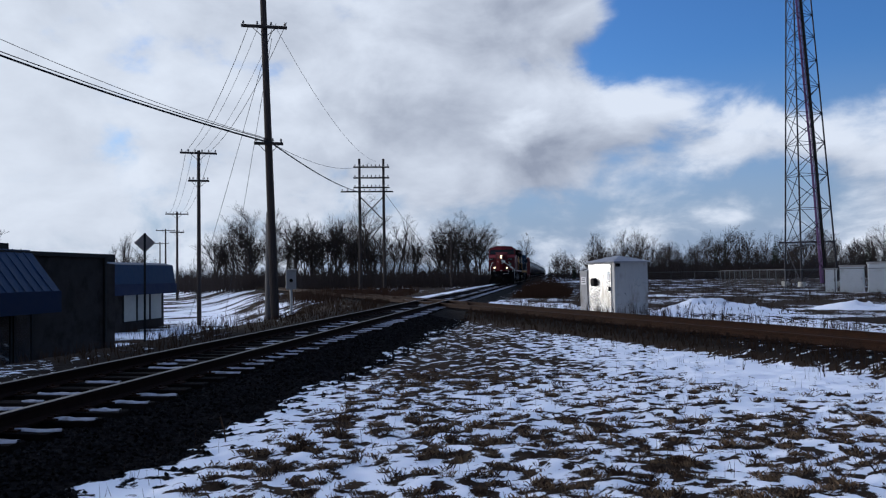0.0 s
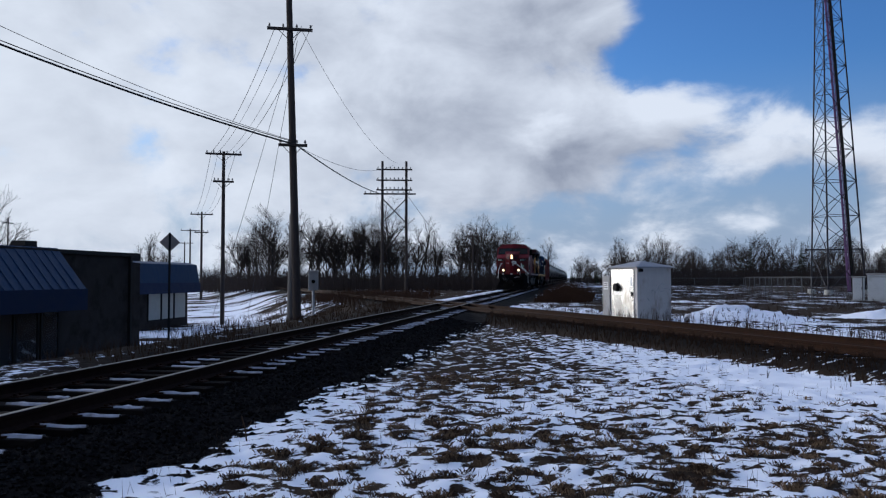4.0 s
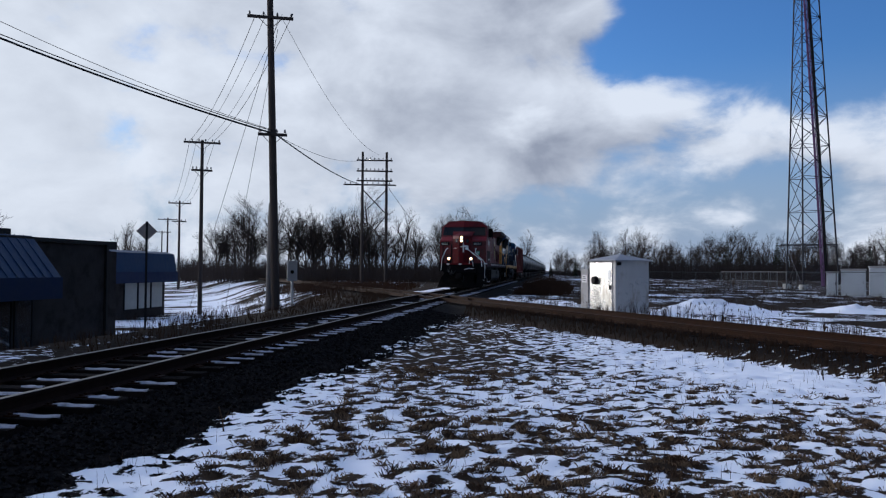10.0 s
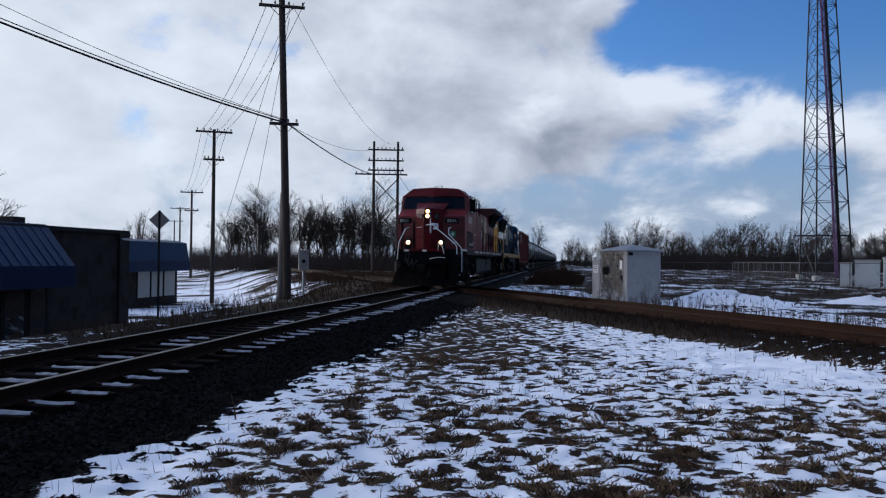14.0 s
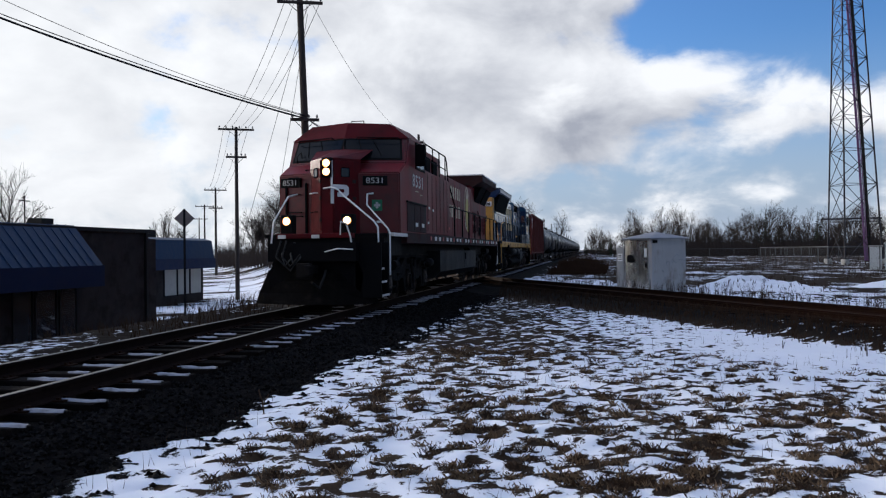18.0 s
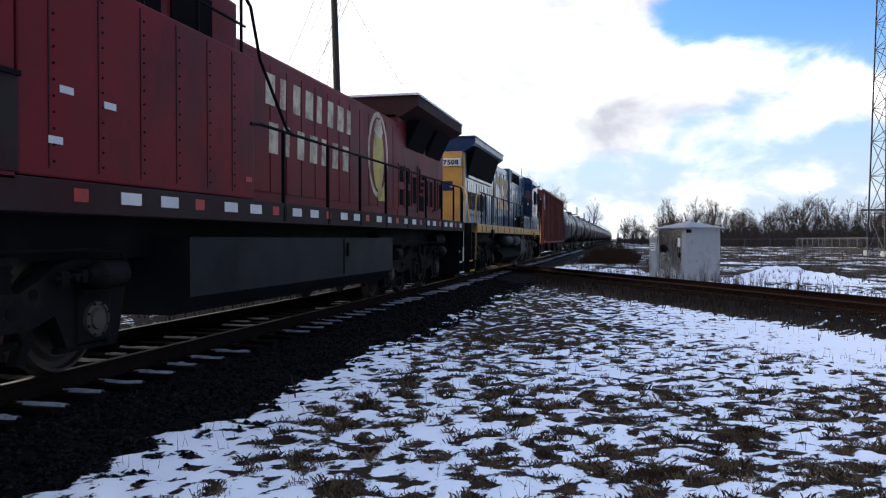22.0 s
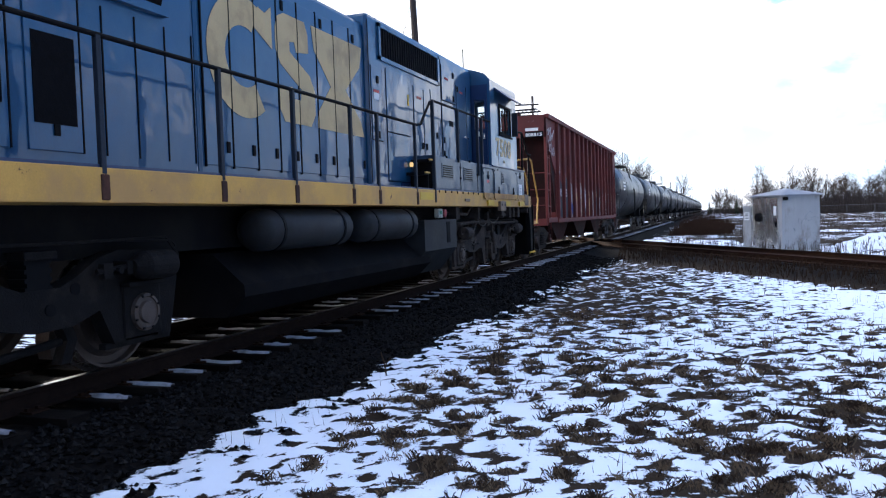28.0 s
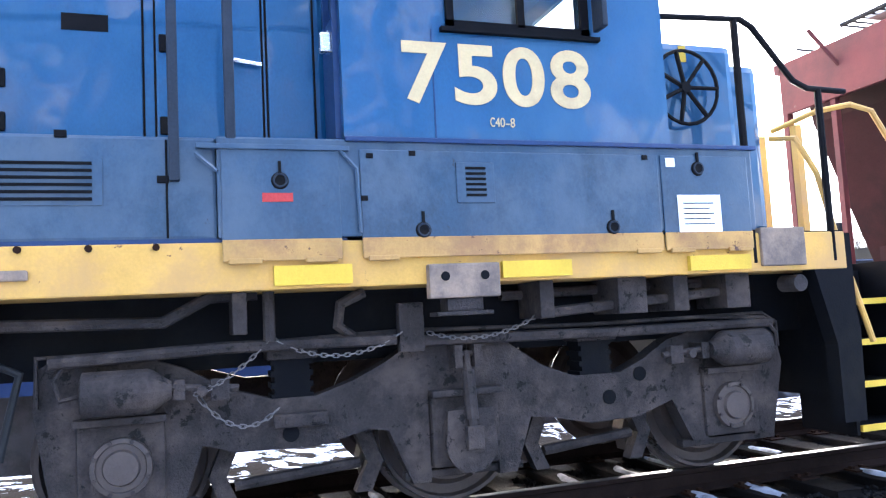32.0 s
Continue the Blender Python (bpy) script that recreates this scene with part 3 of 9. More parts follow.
def lettering(name, text, size, mat, parent, m, width, depth=0.004, bold=0.0, label=""):
    """Built-in letters, each a thin mesh of its own, set in equal cells over a width."""
    cell = width / len(text)
    for i, ch in enumerate(text):
        cu = bpy.data.curves.new(name, "FONT")
        cu.body, cu.size, cu.extrude, cu.offset = ch, size, depth, bold
        tmp = bpy.data.objects.new(name, cu)
        scene.collection.objects.link(tmp)
        me = bpy.data.meshes.new_from_object(tmp.evaluated_get(bpy.context.evaluated_depsgraph_get()))
        bpy.data.objects.remove(tmp)
        me.materials.clear()
        me.materials.append(M[mat])
        xs = [v.co.x for v in me.vertices]
        lo, wide = min(xs), max(xs) - min(xs)
        k = min(cell * 0.88 / wide, 1.25)
        for v in me.vertices:
            v.co.x = (v.co.x - lo) * k + i * cell + (cell - wide * k) / 2
        ob = new(name, me)
        ob.parent = parent
        ob.matrix_basis = m
        tagged(ob, label)


SIDE = Matrix(((0, 0, 1, 0), (1, 0, 0, 0), (0, 1, 0, 0), (0, 0, 0, 1)))   # letters upright on a wall that faces +x, reading along +y


TABLES = {}


def value_noise(x, y, seed=0):
    if seed not in TABLES:
        TABLES[seed] = np.random.RandomState(seed).rand(256, 256)
    tab = TABLES[seed]
    xi, yi = np.floor(x).astype(int), np.floor(y).astype(int)
    fx, fy = x - xi, y - yi
    fx, fy = fx * fx * (3 - 2 * fx), fy * fy * (3 - 2 * fy)
    g = lambda a, b: tab[a % 256, b % 256]
    return (g(xi, yi) * (1 - fx) + g(xi + 1, yi) * fx) * (1 - fy) + (g(xi, yi + 1) * (1 - fx) + g(xi + 1, yi + 1) * fx) * fy


def fbm(x, y, octaves=4, seed=0):
    out, amp, tot = 0, 1.0, 0
    for o in range(octaves):
        out = out + amp * value_noise(x * 2 ** o + 17.3 * o, y * 2 ** o + 5.7 * o, seed + o)
        tot += amp
        amp *= 0.55
    return out / tot


# ---- the ground ----
CROSS_AT = (RAIL_X, 37.6)          # where the two tracks cross
CROSS_WAY = (0.468, -0.884)        # the way of the crossing track, towards the near field


def step(a, b, v):
    u = np.clip((v - a) / (b - a), 0, 1)
    return u * u * (3 - 2 * u)


def land(x, y):
    """Height, snow cover and stone cover of the ground."""
    x, y = np.asarray(x, float), np.asarray(y, float)
    dm = x - RAIL_X                                           # across the main track
    dx, dy = x - CROSS_AT[0], y - CROSS_AT[1]
    dc = dx * CROSS_WAY[1] * -1 + dy * CROSS_WAY[0]           # across the crossing track; + beyond it
    ac = dx * CROSS_WAY[0] + dy * CROSS_WAY[1]
    base = -0.40 + 0.10 * (fbm(x * 0.12, y * 0.12, 3, 3) - 0.5)
    # low lot with the two shops, left of the main track and before the crossing track's bank
    low = step(-4.5, -10.0, dm) * step(-2.5, -9.0, dc)
    base = base - 1.45 * low
    far = step(60, 140, np.hypot(x, y))
    base = base - 0.25 * far * step(0, 5, dm)
    bumps = 0.07 * (fbm(x * 2.1, y * 2.1, 3, 5) - 0.5) + 0.05 * (fbm(x * 7, y * 7, 2, 9) - 0.5)
    z = base + bumps * (1 - 0.6 * far)
    # ballast of both tracks
    b1 = step(2.15, 1.35, np.abs(dm))
    b2 = step(2.3, 1.3, np.abs(dc))
    z = np.where(b1 > 0, np.maximum(z, z * (1 - b1) + (-0.235) * b1), z)
    z = np.where(b2 > 0, np.maximum(z, z * (1 - b2) + (-0.20) * b2), z)
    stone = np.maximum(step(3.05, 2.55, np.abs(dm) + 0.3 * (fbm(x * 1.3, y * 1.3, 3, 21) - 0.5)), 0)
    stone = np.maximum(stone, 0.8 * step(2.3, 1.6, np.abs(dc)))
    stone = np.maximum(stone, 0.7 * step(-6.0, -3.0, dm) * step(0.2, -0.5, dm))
    # snow: tufts break through where the cover is thin
    patch = fbm(x * 0.42, y * 0.42, 3, 31)
    tufts = fbm(x * 8.6, y * 9.2, 3, 41)
    bright = np.exp(-((x - 5.4) / 4.2) ** 2 - ((y - 14.6) / 3.6) ** 2)
    rim = np.exp(-((dm - 2.80) / 0.42) ** 2) * step(15, 11, y)
    worn = np.exp(-((dm - 4.3) / 2.3) ** 2) * step(9, 14, y) * step(36, 30, y)
    line = 0.278 + 0.20 * (patch - 0.5) - 0.36 * bright - 0.09 * rim + 0.15 * worn + 0.03 * step(5.5, 3.2, dm)
    snow = 0.5 + 1.6 * (tufts - line)
    snow = snow - 0.9 * step(2.50, 2.05, np.abs(dm) + 1.1 * (fbm(x * 0.9, y * 0.9, 3, 25) - 0.5)) - 0.9 * step(2.5, 1.9, np.abs(dc)) * step(-1.0, -2.0, -np.abs(dm))
    past = step(1.6, 2.2, dc) * step(6.0, 4.4, dc) * step(-2, 1, dm) * step(34, 26, np.hypot(dx, dy))
    snow = snow + 0.55 * past
    snow = snow + 0.2 * low * step(0.50, 0.58, fbm(x * 0.22, y * 0.22, 3, 51)) - 0.3 * step(-4.0, -3.0, dm) * step(-7.5, -5.5, dm)
    snow = snow - (0.32 + 0.40 * step(-10.0, -8.0, dm) * step(11, 16, y)) * step(-2.2, -3.2, dm) * step(2.0, -1.0, dc)
    for px, py, rx, ry, amount in ((-21.5, 40.0, 3.2, 1.8, 0.62), (-25.5, 52.5, 1.8, 4.0, 0.42), (-29.5, 63.0, 2.2, 5.0, 0.25)):
        snow = snow + amount * np.exp(-((x - px) / rx) ** 2 - ((y - py) / ry) ** 2)
    field = step(6, 9, dc) * step(0, 4, dm)
    streak = 0.5 * fbm(x * 0.16, y * 0.4, 4, 61) + 0.5 * fbm(x * 1.1, y * 1.3, 3, 63)
    snow = np.where(field > 0.5, 0.30 + 1.6 * (streak - 0.47), snow)
    wood = step(2, 6, dc) * step(-2.5, -6, dm)
    snow = np.where(wood > 0.5, 0.16 + 1.5 * (streak - 0.47), snow)
    return z, np.clip(snow, 0, 1.2), np.clip(stone, 0, 1)


def axis_steps(lo, hi, fine_lo, fine_hi, fine, grow=1.09):
    mid = list(np.arange(fine_lo, fine_hi, fine))
    a, s = fine_lo, fine
    left = []
    while a > lo:
        s *= grow
        a -= s
        left.append(a)
    a, s = mid[-1], fine
    right = []
    while a < hi:
        s *= grow
        a += s
        right.append(a)
    return np.array(left[::-1] + mid + right)


def make_ground():
    xs = axis_steps(-1500, 1500, -8.5, 9.5, 0.062, 1.06)
    ys = axis_steps(-600, 2600, 2.6, 22.0, 0.062, 1.05)
    X, Y = np.meshgrid(xs, ys)
    z, snow, stone = land(X.ravel(), Y.ravel())
    nx, ny = len(xs), len(ys)
    me = bpy.data.meshes.new("ground")
    co = np.stack([X.ravel(), Y.ravel(), z], 1).astype(np.float32)
    i = np.arange(nx * ny).reshape(ny, nx)
    quads = np.stack([i[:-1, :-1], i[:-1, 1:], i[1:, 1:], i[1:, :-1]], -1).reshape(-1, 4)
    me.vertices.add(len(co))
    me.vertices.foreach_set("co", co.ravel())
    me.loops.add(quads.size)
    me.loops.foreach_set("vertex_index", quads.ravel().astype(np.int32))
    me.polygons.add(len(quads))
    me.polygons.foreach_set("loop_start", np.arange(0, quads.size, 4, dtype=np.int32))
    me.polygons.foreach_set("use_smooth", np.ones(len(quads), bool))
    me.update()
    me.validate()
    for key, vals in (("snow", snow), ("stone", stone)):
        at = me.attributes.new(key, "FLOAT", "POINT")
        at.data.foreach_set("value", vals.astype(np.float32))
    me.materials.append(M["ground"])
    return tagged(new("ground", me), "patchy snow over dead brown turf and dark gravel", "ground", "", "structure")


make_ground()


def ground_z(x, y):
    return float(land(np.array([x]), np.array([y]))[0][0])

# ---- tracks ----
RAIL = [(-0.07, -0.17), (0.07, -0.17), (0.07, -0.155), (0.012, -0.125), (0.012, -0.045), (0.037, -0.034), (0.037, -0.004), (0.030, 0.0), (-0.030, 0.0), (-0.037, -0.004),
        (-0.037, -0.034), (-0.012, -0.045), (-0.012, -0.125), (-0.07, -0.155)]


def rail_mesh(name, lo, hi, head="rail_top", side="rail_side"):
    bm = prism(bmesh.new(), RAIL, "y", lo, hi)
    me = bpy.data.meshes.new(name)
    bm.normal_update()
    for f in bm.faces:
        f.material_index = 1 if f.normal.z > 0.5 and f.calc_center_median().z > -0.01 else 0
    bm.to_mesh(me)
    bm.free()
    me.materials.append(M[side])
    me.materials.append(M[head])
    return me


def tie_mesh(w=0.23, length=2.6, seed=0):
    bm = box(bmesh.new(), -length / 2, length / 2, -w / 2, w / 2, -0.34, -0.165, bevel=0.012)
    rng = random.Random(seed)
    for v in bm.verts:
        v.co.x += rng.uniform(-0.012, 0.012)
        v.co.z += rng.uniform(-0.006, 0.004)
    me = bpy.data.meshes.new("tie")
    bm.to_mesh(me)
    bm.free()
    me.materials.append(M["tie"])
    return me


def snow_slab(verts, faces, x0, x1, y0, y1, z, rng, n=6):
    """A lumpy, rounded strip of snow lying on a tie."""
    base = len(verts)
    for k in range(n + 1):
        u = k / n
        x = x0 + (x1 - x0) * u
        half = (y1 - y0) / 2 * (0.55 + 0.45 * math.sin(math.pi * min(1, max(0, u * 1.0)))) * rng.uniform(0.75, 1.05)
        mid = (y0 + y1) / 2 + rng.uniform(-0.015, 0.015)
        verts += [(x, mid - half, z), (x, mid - half * 0.6, z + rng.uniform(0.012, 0.03)), (x, mid + half * 0.6, z + rng.uniform(0.012, 0.03)), (x, mid + half, z)]
    for k in range(n):
        a = base + 4 * k
        for j in range(3):
            faces.append((a + j, a + j + 1, a + 5 + j, a + 4 + j))


def make_main_track():
    track = thing("railway_track", "main railway track, worn steel rails on dark wooden ties in ballast", "railway track", kind="structure", at=(RAIL_X, 0, 0))
    me = rail_mesh("rail", -60, 560)
    for x in (-0.755, 0.755):
        again("rail", me, track, pose(x, 0, 0), "rail with a polished running surface")
    ties = [tie_mesh(seed=i) for i in range(4)]
    rng = random.Random(4)
    y, k = -6.0, 0
    spots = []
    while y < 100:
        spots.append((y + rng.uniform(-0.03, 0.03), rng.uniform(-0.05, 0.05), rng.uniform(-1.2, 1.2)))
        y += 0.53
    for y, dx, dr in spots:
        again("tie", ties[k % 4], track, pose(dx, y, 0, 0, 0, dr))
        k += 1
    pv, pf = [], []
    for y, dx, dr in spots[:70]:
        for x in (-0.755, 0.755):
            b = len(pv)
            for sx in (-0.19, 0.19):
                for sy in (-0.085, 0.085):
                    for z in (-0.168, -0.150):
                        pv.append((x + sx, y + sy, z))
            pf += [tuple(b + i for i in f) for f in ((0, 1, 3, 2), (4, 6, 7, 5), (0, 4, 5, 1), (2, 3, 7, 6), (1, 5, 7, 3))]
            for sx in (-0.11, 0.11):
                for sy in (-0.05, 0.05):
                    b = len(pv)
                    for ax in (-0.016, 0.016):
                        for ay in (-0.016, 0.016):
                            for z in (-0.150, -0.128):
                                pv.append((x + sx + ax, y + sy + ay, z))
                    pf += [tuple(b + i for i in f) for f in ((0, 1, 3, 2), (4, 6, 7, 5), (0, 4, 5, 1), (2, 3, 7, 6), (1, 5, 7, 3))]
    soup("tie_plates", pv, pf, "rusty_rail", track, "rusty tie plates and spikes", "stuff")
    # far ties, too small to tell apart
    fv, ff = [], []
    y = 100
    while y < 420:
        b = len(fv)
        for x in (-1.3, 1.3):
            for dy in (-0.12, 0.12):
                for z in (-0.3, -0.165):
                    fv.append((x, y + dy, z))
        ff += [tuple(b + i for i in f) for f in ((0, 1, 3, 2), (4, 6, 7, 5), (0, 4, 5, 1), (2, 3, 7, 6), (1, 5, 7, 3))]
        y += 0.53
    soup("far_ties", fv, ff, "tie", track, "dark ties far along the line", "stuff")
    # snow lying on the ties
    sv, sf = [], []
    for y, dx, dr in spots:
        if rng.random() < 0.68:
            snow_slab(sv, sf, 0.84 + dx, 1.27 + dx + rng.uniform(-0.05, 0.12), y - 0.06, y + 0.05, -0.166, rng)
        if rng.random() < 0.38:
            a = rng.uniform(-0.62, -0.1)
            snow_slab(sv, sf, a, min(0.66, a + rng.uniform(0.25, 0.7)), y - 0.06, y + 0.05, -0.166, rng)
        if rng.random() < 0.25:
            snow_slab(sv, sf, -1.3 + dx, -0.9 + dx, y - 0.09, y + 0.08, -0.166, rng)
    soup("tie_snow", sv, sf, "old_snow", track, "strips of snow lying on the ties", "stuff", smooth=True)
    return track


def make_cross_track():
    turn = math.degrees(math.atan2(-CROSS_WAY[0], CROSS_WAY[1])) + 180       # its y runs away from the near field
    track = thing("railway_track", "crossing railway track with brown rusty rails and weeds", "railway track", kind="structure", at=(*CROSS_AT, -0.004), turn=turn)
    me = rail_mesh("rail", -60, -2.35, "rusty_rail", "rusty_rail")
    me2 = rail_mesh("rail", 2.35, 160, "rusty_rail", "rusty_rail")
    mid = rail_mesh("rail", -2.2, 2.2, "rail_top", "rusty_rail")
    for x in (-0.755, 0.755):
        again("rail", me, track, pose(x, 0, 0), "rusty rail")
        again("rail", me2, track, pose(x, 0, 0), "rusty rail")
        again("rail", mid, track, pose(x, 0, -0.002), "rail of the diamond crossing")
    guard = rail_mesh("guard_rail", -3.2, 3.2, "rusty_rail", "rusty_rail")
    for x in (-0.60, 0.60):
        again("guard_rail", guard, track, pose(x, 0, -0.02), "guard rail of the diamond")
    ties = [tie_mesh(seed=10 + i) for i in range(3)]
    rng = random.Random(8)
    y, k = -34.0, 0
    while y < 60:
        if abs(y) > 2.4:
            again("tie", ties[k % 3], track, pose(rng.uniform(-0.05, 0.05), y, -0.01, 0, 0, rng.uniform(-1.5, 1.5)))
            k += 1
        y += 0.54
    return track


make_main_track()
make_cross_track()

# ---- the train: every vehicle stands on the main track, its front towards -y ----
def wheel_mesh():
    rings = [(-0.07, 0.10), (-0.07, 0.36), (-0.02, 0.40), (-0.02, 0.46), (-0.075, 0.47), (-0.075, 0.495), (0.05, 0.508), (0.055, 0.535), (0.075, 0.535), (0.08, 0.50), (0.08, 0.45), (0.03, 0.40), (0.02, 0.2), (0.09, 0.14), (0.09, 0.10)]
    bm = disc_profile(bmesh.new(), [(-c, r) for c, r in rings], seg=32)
    for k in range(5):
        a = 2 * math.pi * k / 5
        rod(bm, (0.02, 0.28 * math.cos(a), 0.28 * math.sin(a)), (0.075, 0.28 * math.cos(a), 0.28 * math.sin(a)), 0.035, 8)
    me = bpy.data.meshes.new("wheel")
    bm.to_mesh(me)
    bm.free()
    me.materials.append(M["wheel"])
    me.materials.append(M["wheel_tread"])
    for p in me.polygons:
        c = p.center
        r = math.hypot(c.y, c.z)
        if r > 0.49 and abs(p.normal.x) < 0.5:
            p.material_index = 1
    return me


WHEEL = wheel_mesh()
TURNING = []          # wheelsets that roll: object, place in its vehicle, radius


def wheelset(parent, y, r=0.51):
    bm = rod(bmesh.new(), (-1.1, 0, 0), (1.1, 0, 0), 0.085, 12)
    ax = part("wheelset", bm, "wheel", parent, "steel wheels on an axle")
    ax.matrix_basis = pose(0, y, r)
    k = r / 0.51
    for x, t in ((0.76, 0), (-0.76, 180)):
        again("wheel", WHEEL, ax, pose(x, 0, 0, 0, 0, t) @ Matrix.Diagonal((k, k, k, 1)))
    TURNING.append((ax, y, r))
    return ax


def truck_frame_poly(c):
    """Side frame of a three-axle truck, seen from the side, arched between its axles."""
    pts = [(-2.48, 0.85), (-2.46, 1.06), (-2.38, 1.11), (-1.85, 1.08), (-1.68, 1.02), (-1.46, 0.89), (-1.2, 0.81), (-0.94, 0.81), (-0.72, 0.88), (-0.51, 0.98), (-0.36, 1.07), (-0.2, 1.09), (0.2, 1.09), (0.3, 1.07),
           (0.56, 0.89), (0.8, 0.80), (1.15, 0.80), (1.34, 0.88), (1.54, 1.0), (1.78, 1.06), (2.40, 1.04), (2.48, 0.98), (2.52, 0.78), (2.40, 0.28), (2.23, 0.28), (2.23, 0.76), (1.83, 0.76), (1.83, 0.28), (1.70, 0.28),
           (1.55, 0.58), (1.27, 0.49), (0.9, 0.48), (0.62, 0.54), (0.46, 0.56), (0.34, 0.22), (0.22, 0.22), (0.22, 0.76), (-0.24, 0.76), (-0.24, 0.22), (-0.36, 0.22), (-0.50, 0.56), (-0.62, 0.58), (-0.95, 0.51), (-1.41, 0.52),
           (-1.6, 0.58), (-1.70, 0.28), (-1.83, 0.28), (-1.83, 0.76), (-2.23, 0.76), (-2.23, 0.28), (-2.38, 0.28)]
    return [(c + a, b) for a, b in pts]


def loco_truck(loco, c, cast="truck_black"):
    """A three-axle truck at c metres behind the vehicle's front end: wheels, side frames and their gear."""
    for a in (-2.03, 0, 2.03):
        wheelset(loco, c + a, 0.51)
    for side in (1, -1):
        x0, x1 = (1.03, 1.17) if side > 0 else (-1.17, -1.03)
        bm = prism(bmesh.new(), truck_frame_poly(c), "x", x0, x1)
        frame_ = part("truck_frame", bm, cast, loco, "cast steel truck side frame grey with grime")
        if side < 0:
            continue
        for a in (-2.03, 0, 2.03):
            y = c + a
            bm = box(bmesh.new(), 1.02, 1.20, y - 0.23, y + 0.23, 0.30, 0.76, bevel=0.03)
            jb = part("journal_box", bm, cast, frame_)
            bm = disc_profile(bmesh.new(), [(1.20, 0.165), (1.235, 0.16), (1.24, 0.135), (1.228, 0.13), (1.228, 0.10), (1.25, 0.09), (1.255, 0.02)], seg=24)
            bmesh.ops.translate(bm, verts=bm.verts[:], vec=(0, y, 0.51))
            part("axle_cap", bm, "wheel", jb, "round bearing cap", smooth=False)
            bm = bmesh.new()
            for k in range(8):
                t = 2 * math.pi * (k + 0.5) / 8
                rod(bm, (1.235, y + 0.148 * math.cos(t), 0.51 + 0.148 * math.sin(t)), (1.25, y + 0.148 * math.cos(t), 0.51 + 0.148 * math.sin(t)), 0.012, 6)
            part("cap_bolts", bm, cast, jb, kind="stuff")
            part("pedestal_tie", boxp(1.06, 1.14, y - 0.40, y + 0.40, 0.235, 0.285, bevel=0.008), cast, frame_)
            # shelf over the box, and the hanging plate of the middle axle
            part("box_shelf", boxp(1.10, 1.27, y - 0.24, y + 0.24, 0.745, 0.785, bevel=0.008), cast, frame_)
            if a == 0:
                poly = [(y + 0.17 * math.cos(t), 0.44 + 0.17 * math.sin(t)) for t in np.linspace(math.pi, 2 * math.pi, 11)] + [(y + 0.15, 0.66), (y - 0.15, 0.66)]
                part("axle_guard", prism(bmesh.new(), poly, "x", 1.25, 1.29), cast, jb)
        # stacked rubber springs on seats over the dips
        for a, z0 in ((-1.08, 0.80), (0.97, 0.79)):
            bm = bmesh.new()
            for k in range(7):
                box(bm, 0.98, 1.16, c + a - (0.125, 0.105)[k % 2], c + a + (0.125, 0.105)[k % 2], z0 + 0.034 * k, z0 + 0.034 * (k + 1))
            part("spring", bm, "black", frame_, "stacked rubber spring")
            part("spring_cap", boxp(0.96, 1.2, c + a - 0.15, c + a + 0.15, z0 + 0.238, z0 + 0.30, bevel=0.01), cast, frame_)
        # brake hangers with shoes between the wheels, joined by a beam
        for a, b_ in ((-1.42, -0.66), (0.62, 1.30)):
            for y, s_ in ((c + a, -1), (c + b_, 1)):
                poly = [(y - 0.05, 0.60), (y + 0.06, 0.60), (y + 0.10 * s_ + 0.05, 0.36), (y + 0.02 * s_ + 0.05, 0.18), (y + 0.02 * s_ - 0.05, 0.18), (y + 0.10 * s_ - 0.05, 0.36)]
                part("brake_hanger", prism(bmesh.new(), poly, "x", 0.92, 1.02), cast, frame_)
                poly = [(y + s_ * 0.10, 0.62), (y + s_ * 0.17, 0.60), (y + s_ * 0.10, 0.36), (y + s_ * 0.13, 0.20), (y + s_ * 0.06, 0.20), (y + s_ * 0.03, 0.36)]
                part("brake_shoe", prism(bmesh.new(), poly, "x", 0.70, 0.84), "wheel", frame_)
            part("brake_rod", pipe(bmesh.new(), [(0.99, c + a, 0.30), (0.99, c + b_, 0.36)], 0.035, 8), cast, frame_)
        # brake cylinders at both ends
        for a, s in ((-2.02, 1), (2.05, -1)):
            y = c + a
            bm = disc_profile(bmesh.new(), [(y - 0.20 * s, 0.10), (y - 0.19 * s, 0.125), (y + 0.14 * s, 0.125), (y + 0.17 * s, 0.11), (y + 0.24 * s, 0.06), (y + 0.26 * s, 0.05)], seg=18, axis="y")
            bmesh.ops.translate(bm, verts=bm.verts[:], vec=(1.31, 0, 0.92))
            bc = part("brake_cylinder", bm, cast, frame_, "", smooth=False)
            bm = rod(bmesh.new(), (1.30, y + 0.25 * s, 0.93), (1.27, y + 0.62 * s, 0.90), 0.022, 8)
            box(bm, 1.24, 1.30, y + 0.52 * s - 0.05, y + 0.52 * s + 0.05, 0.84, 0.96)
            rod(bm, (1.2, y + 0.42 * s, 0.90), (1.34, y + 0.42 * s, 0.90), 0.03, 8)
            box(bm, 1.17, 1.32, y + 0.30 * s - 0.03, y + 0.30 * s + 0.03, 0.86, 0.97)
            part("push_rod", bm, cast, bc)
            part("cylinder_pipe", pipe(bmesh.new(), [(1.31, y - 0.19 * s, 0.92), (1.31, y - 0.30 * s, 0.90), (1.30, y - 0.33 * s, 1.0), (1.26, y - 0.26 * s, 1.12), (1.2, y + 0.2 * s, 1.14)], 0.014, 6), cast, bc)
        # damper strut at the middle axle
        bm = rod(bmesh.new(), (1.32, c, 0.52), (1.25, c, 1.02), 0.026, 10)
        rod(bm, (1.31, c, 0.60), (1.265, c, 0.90), 0.042, 10)
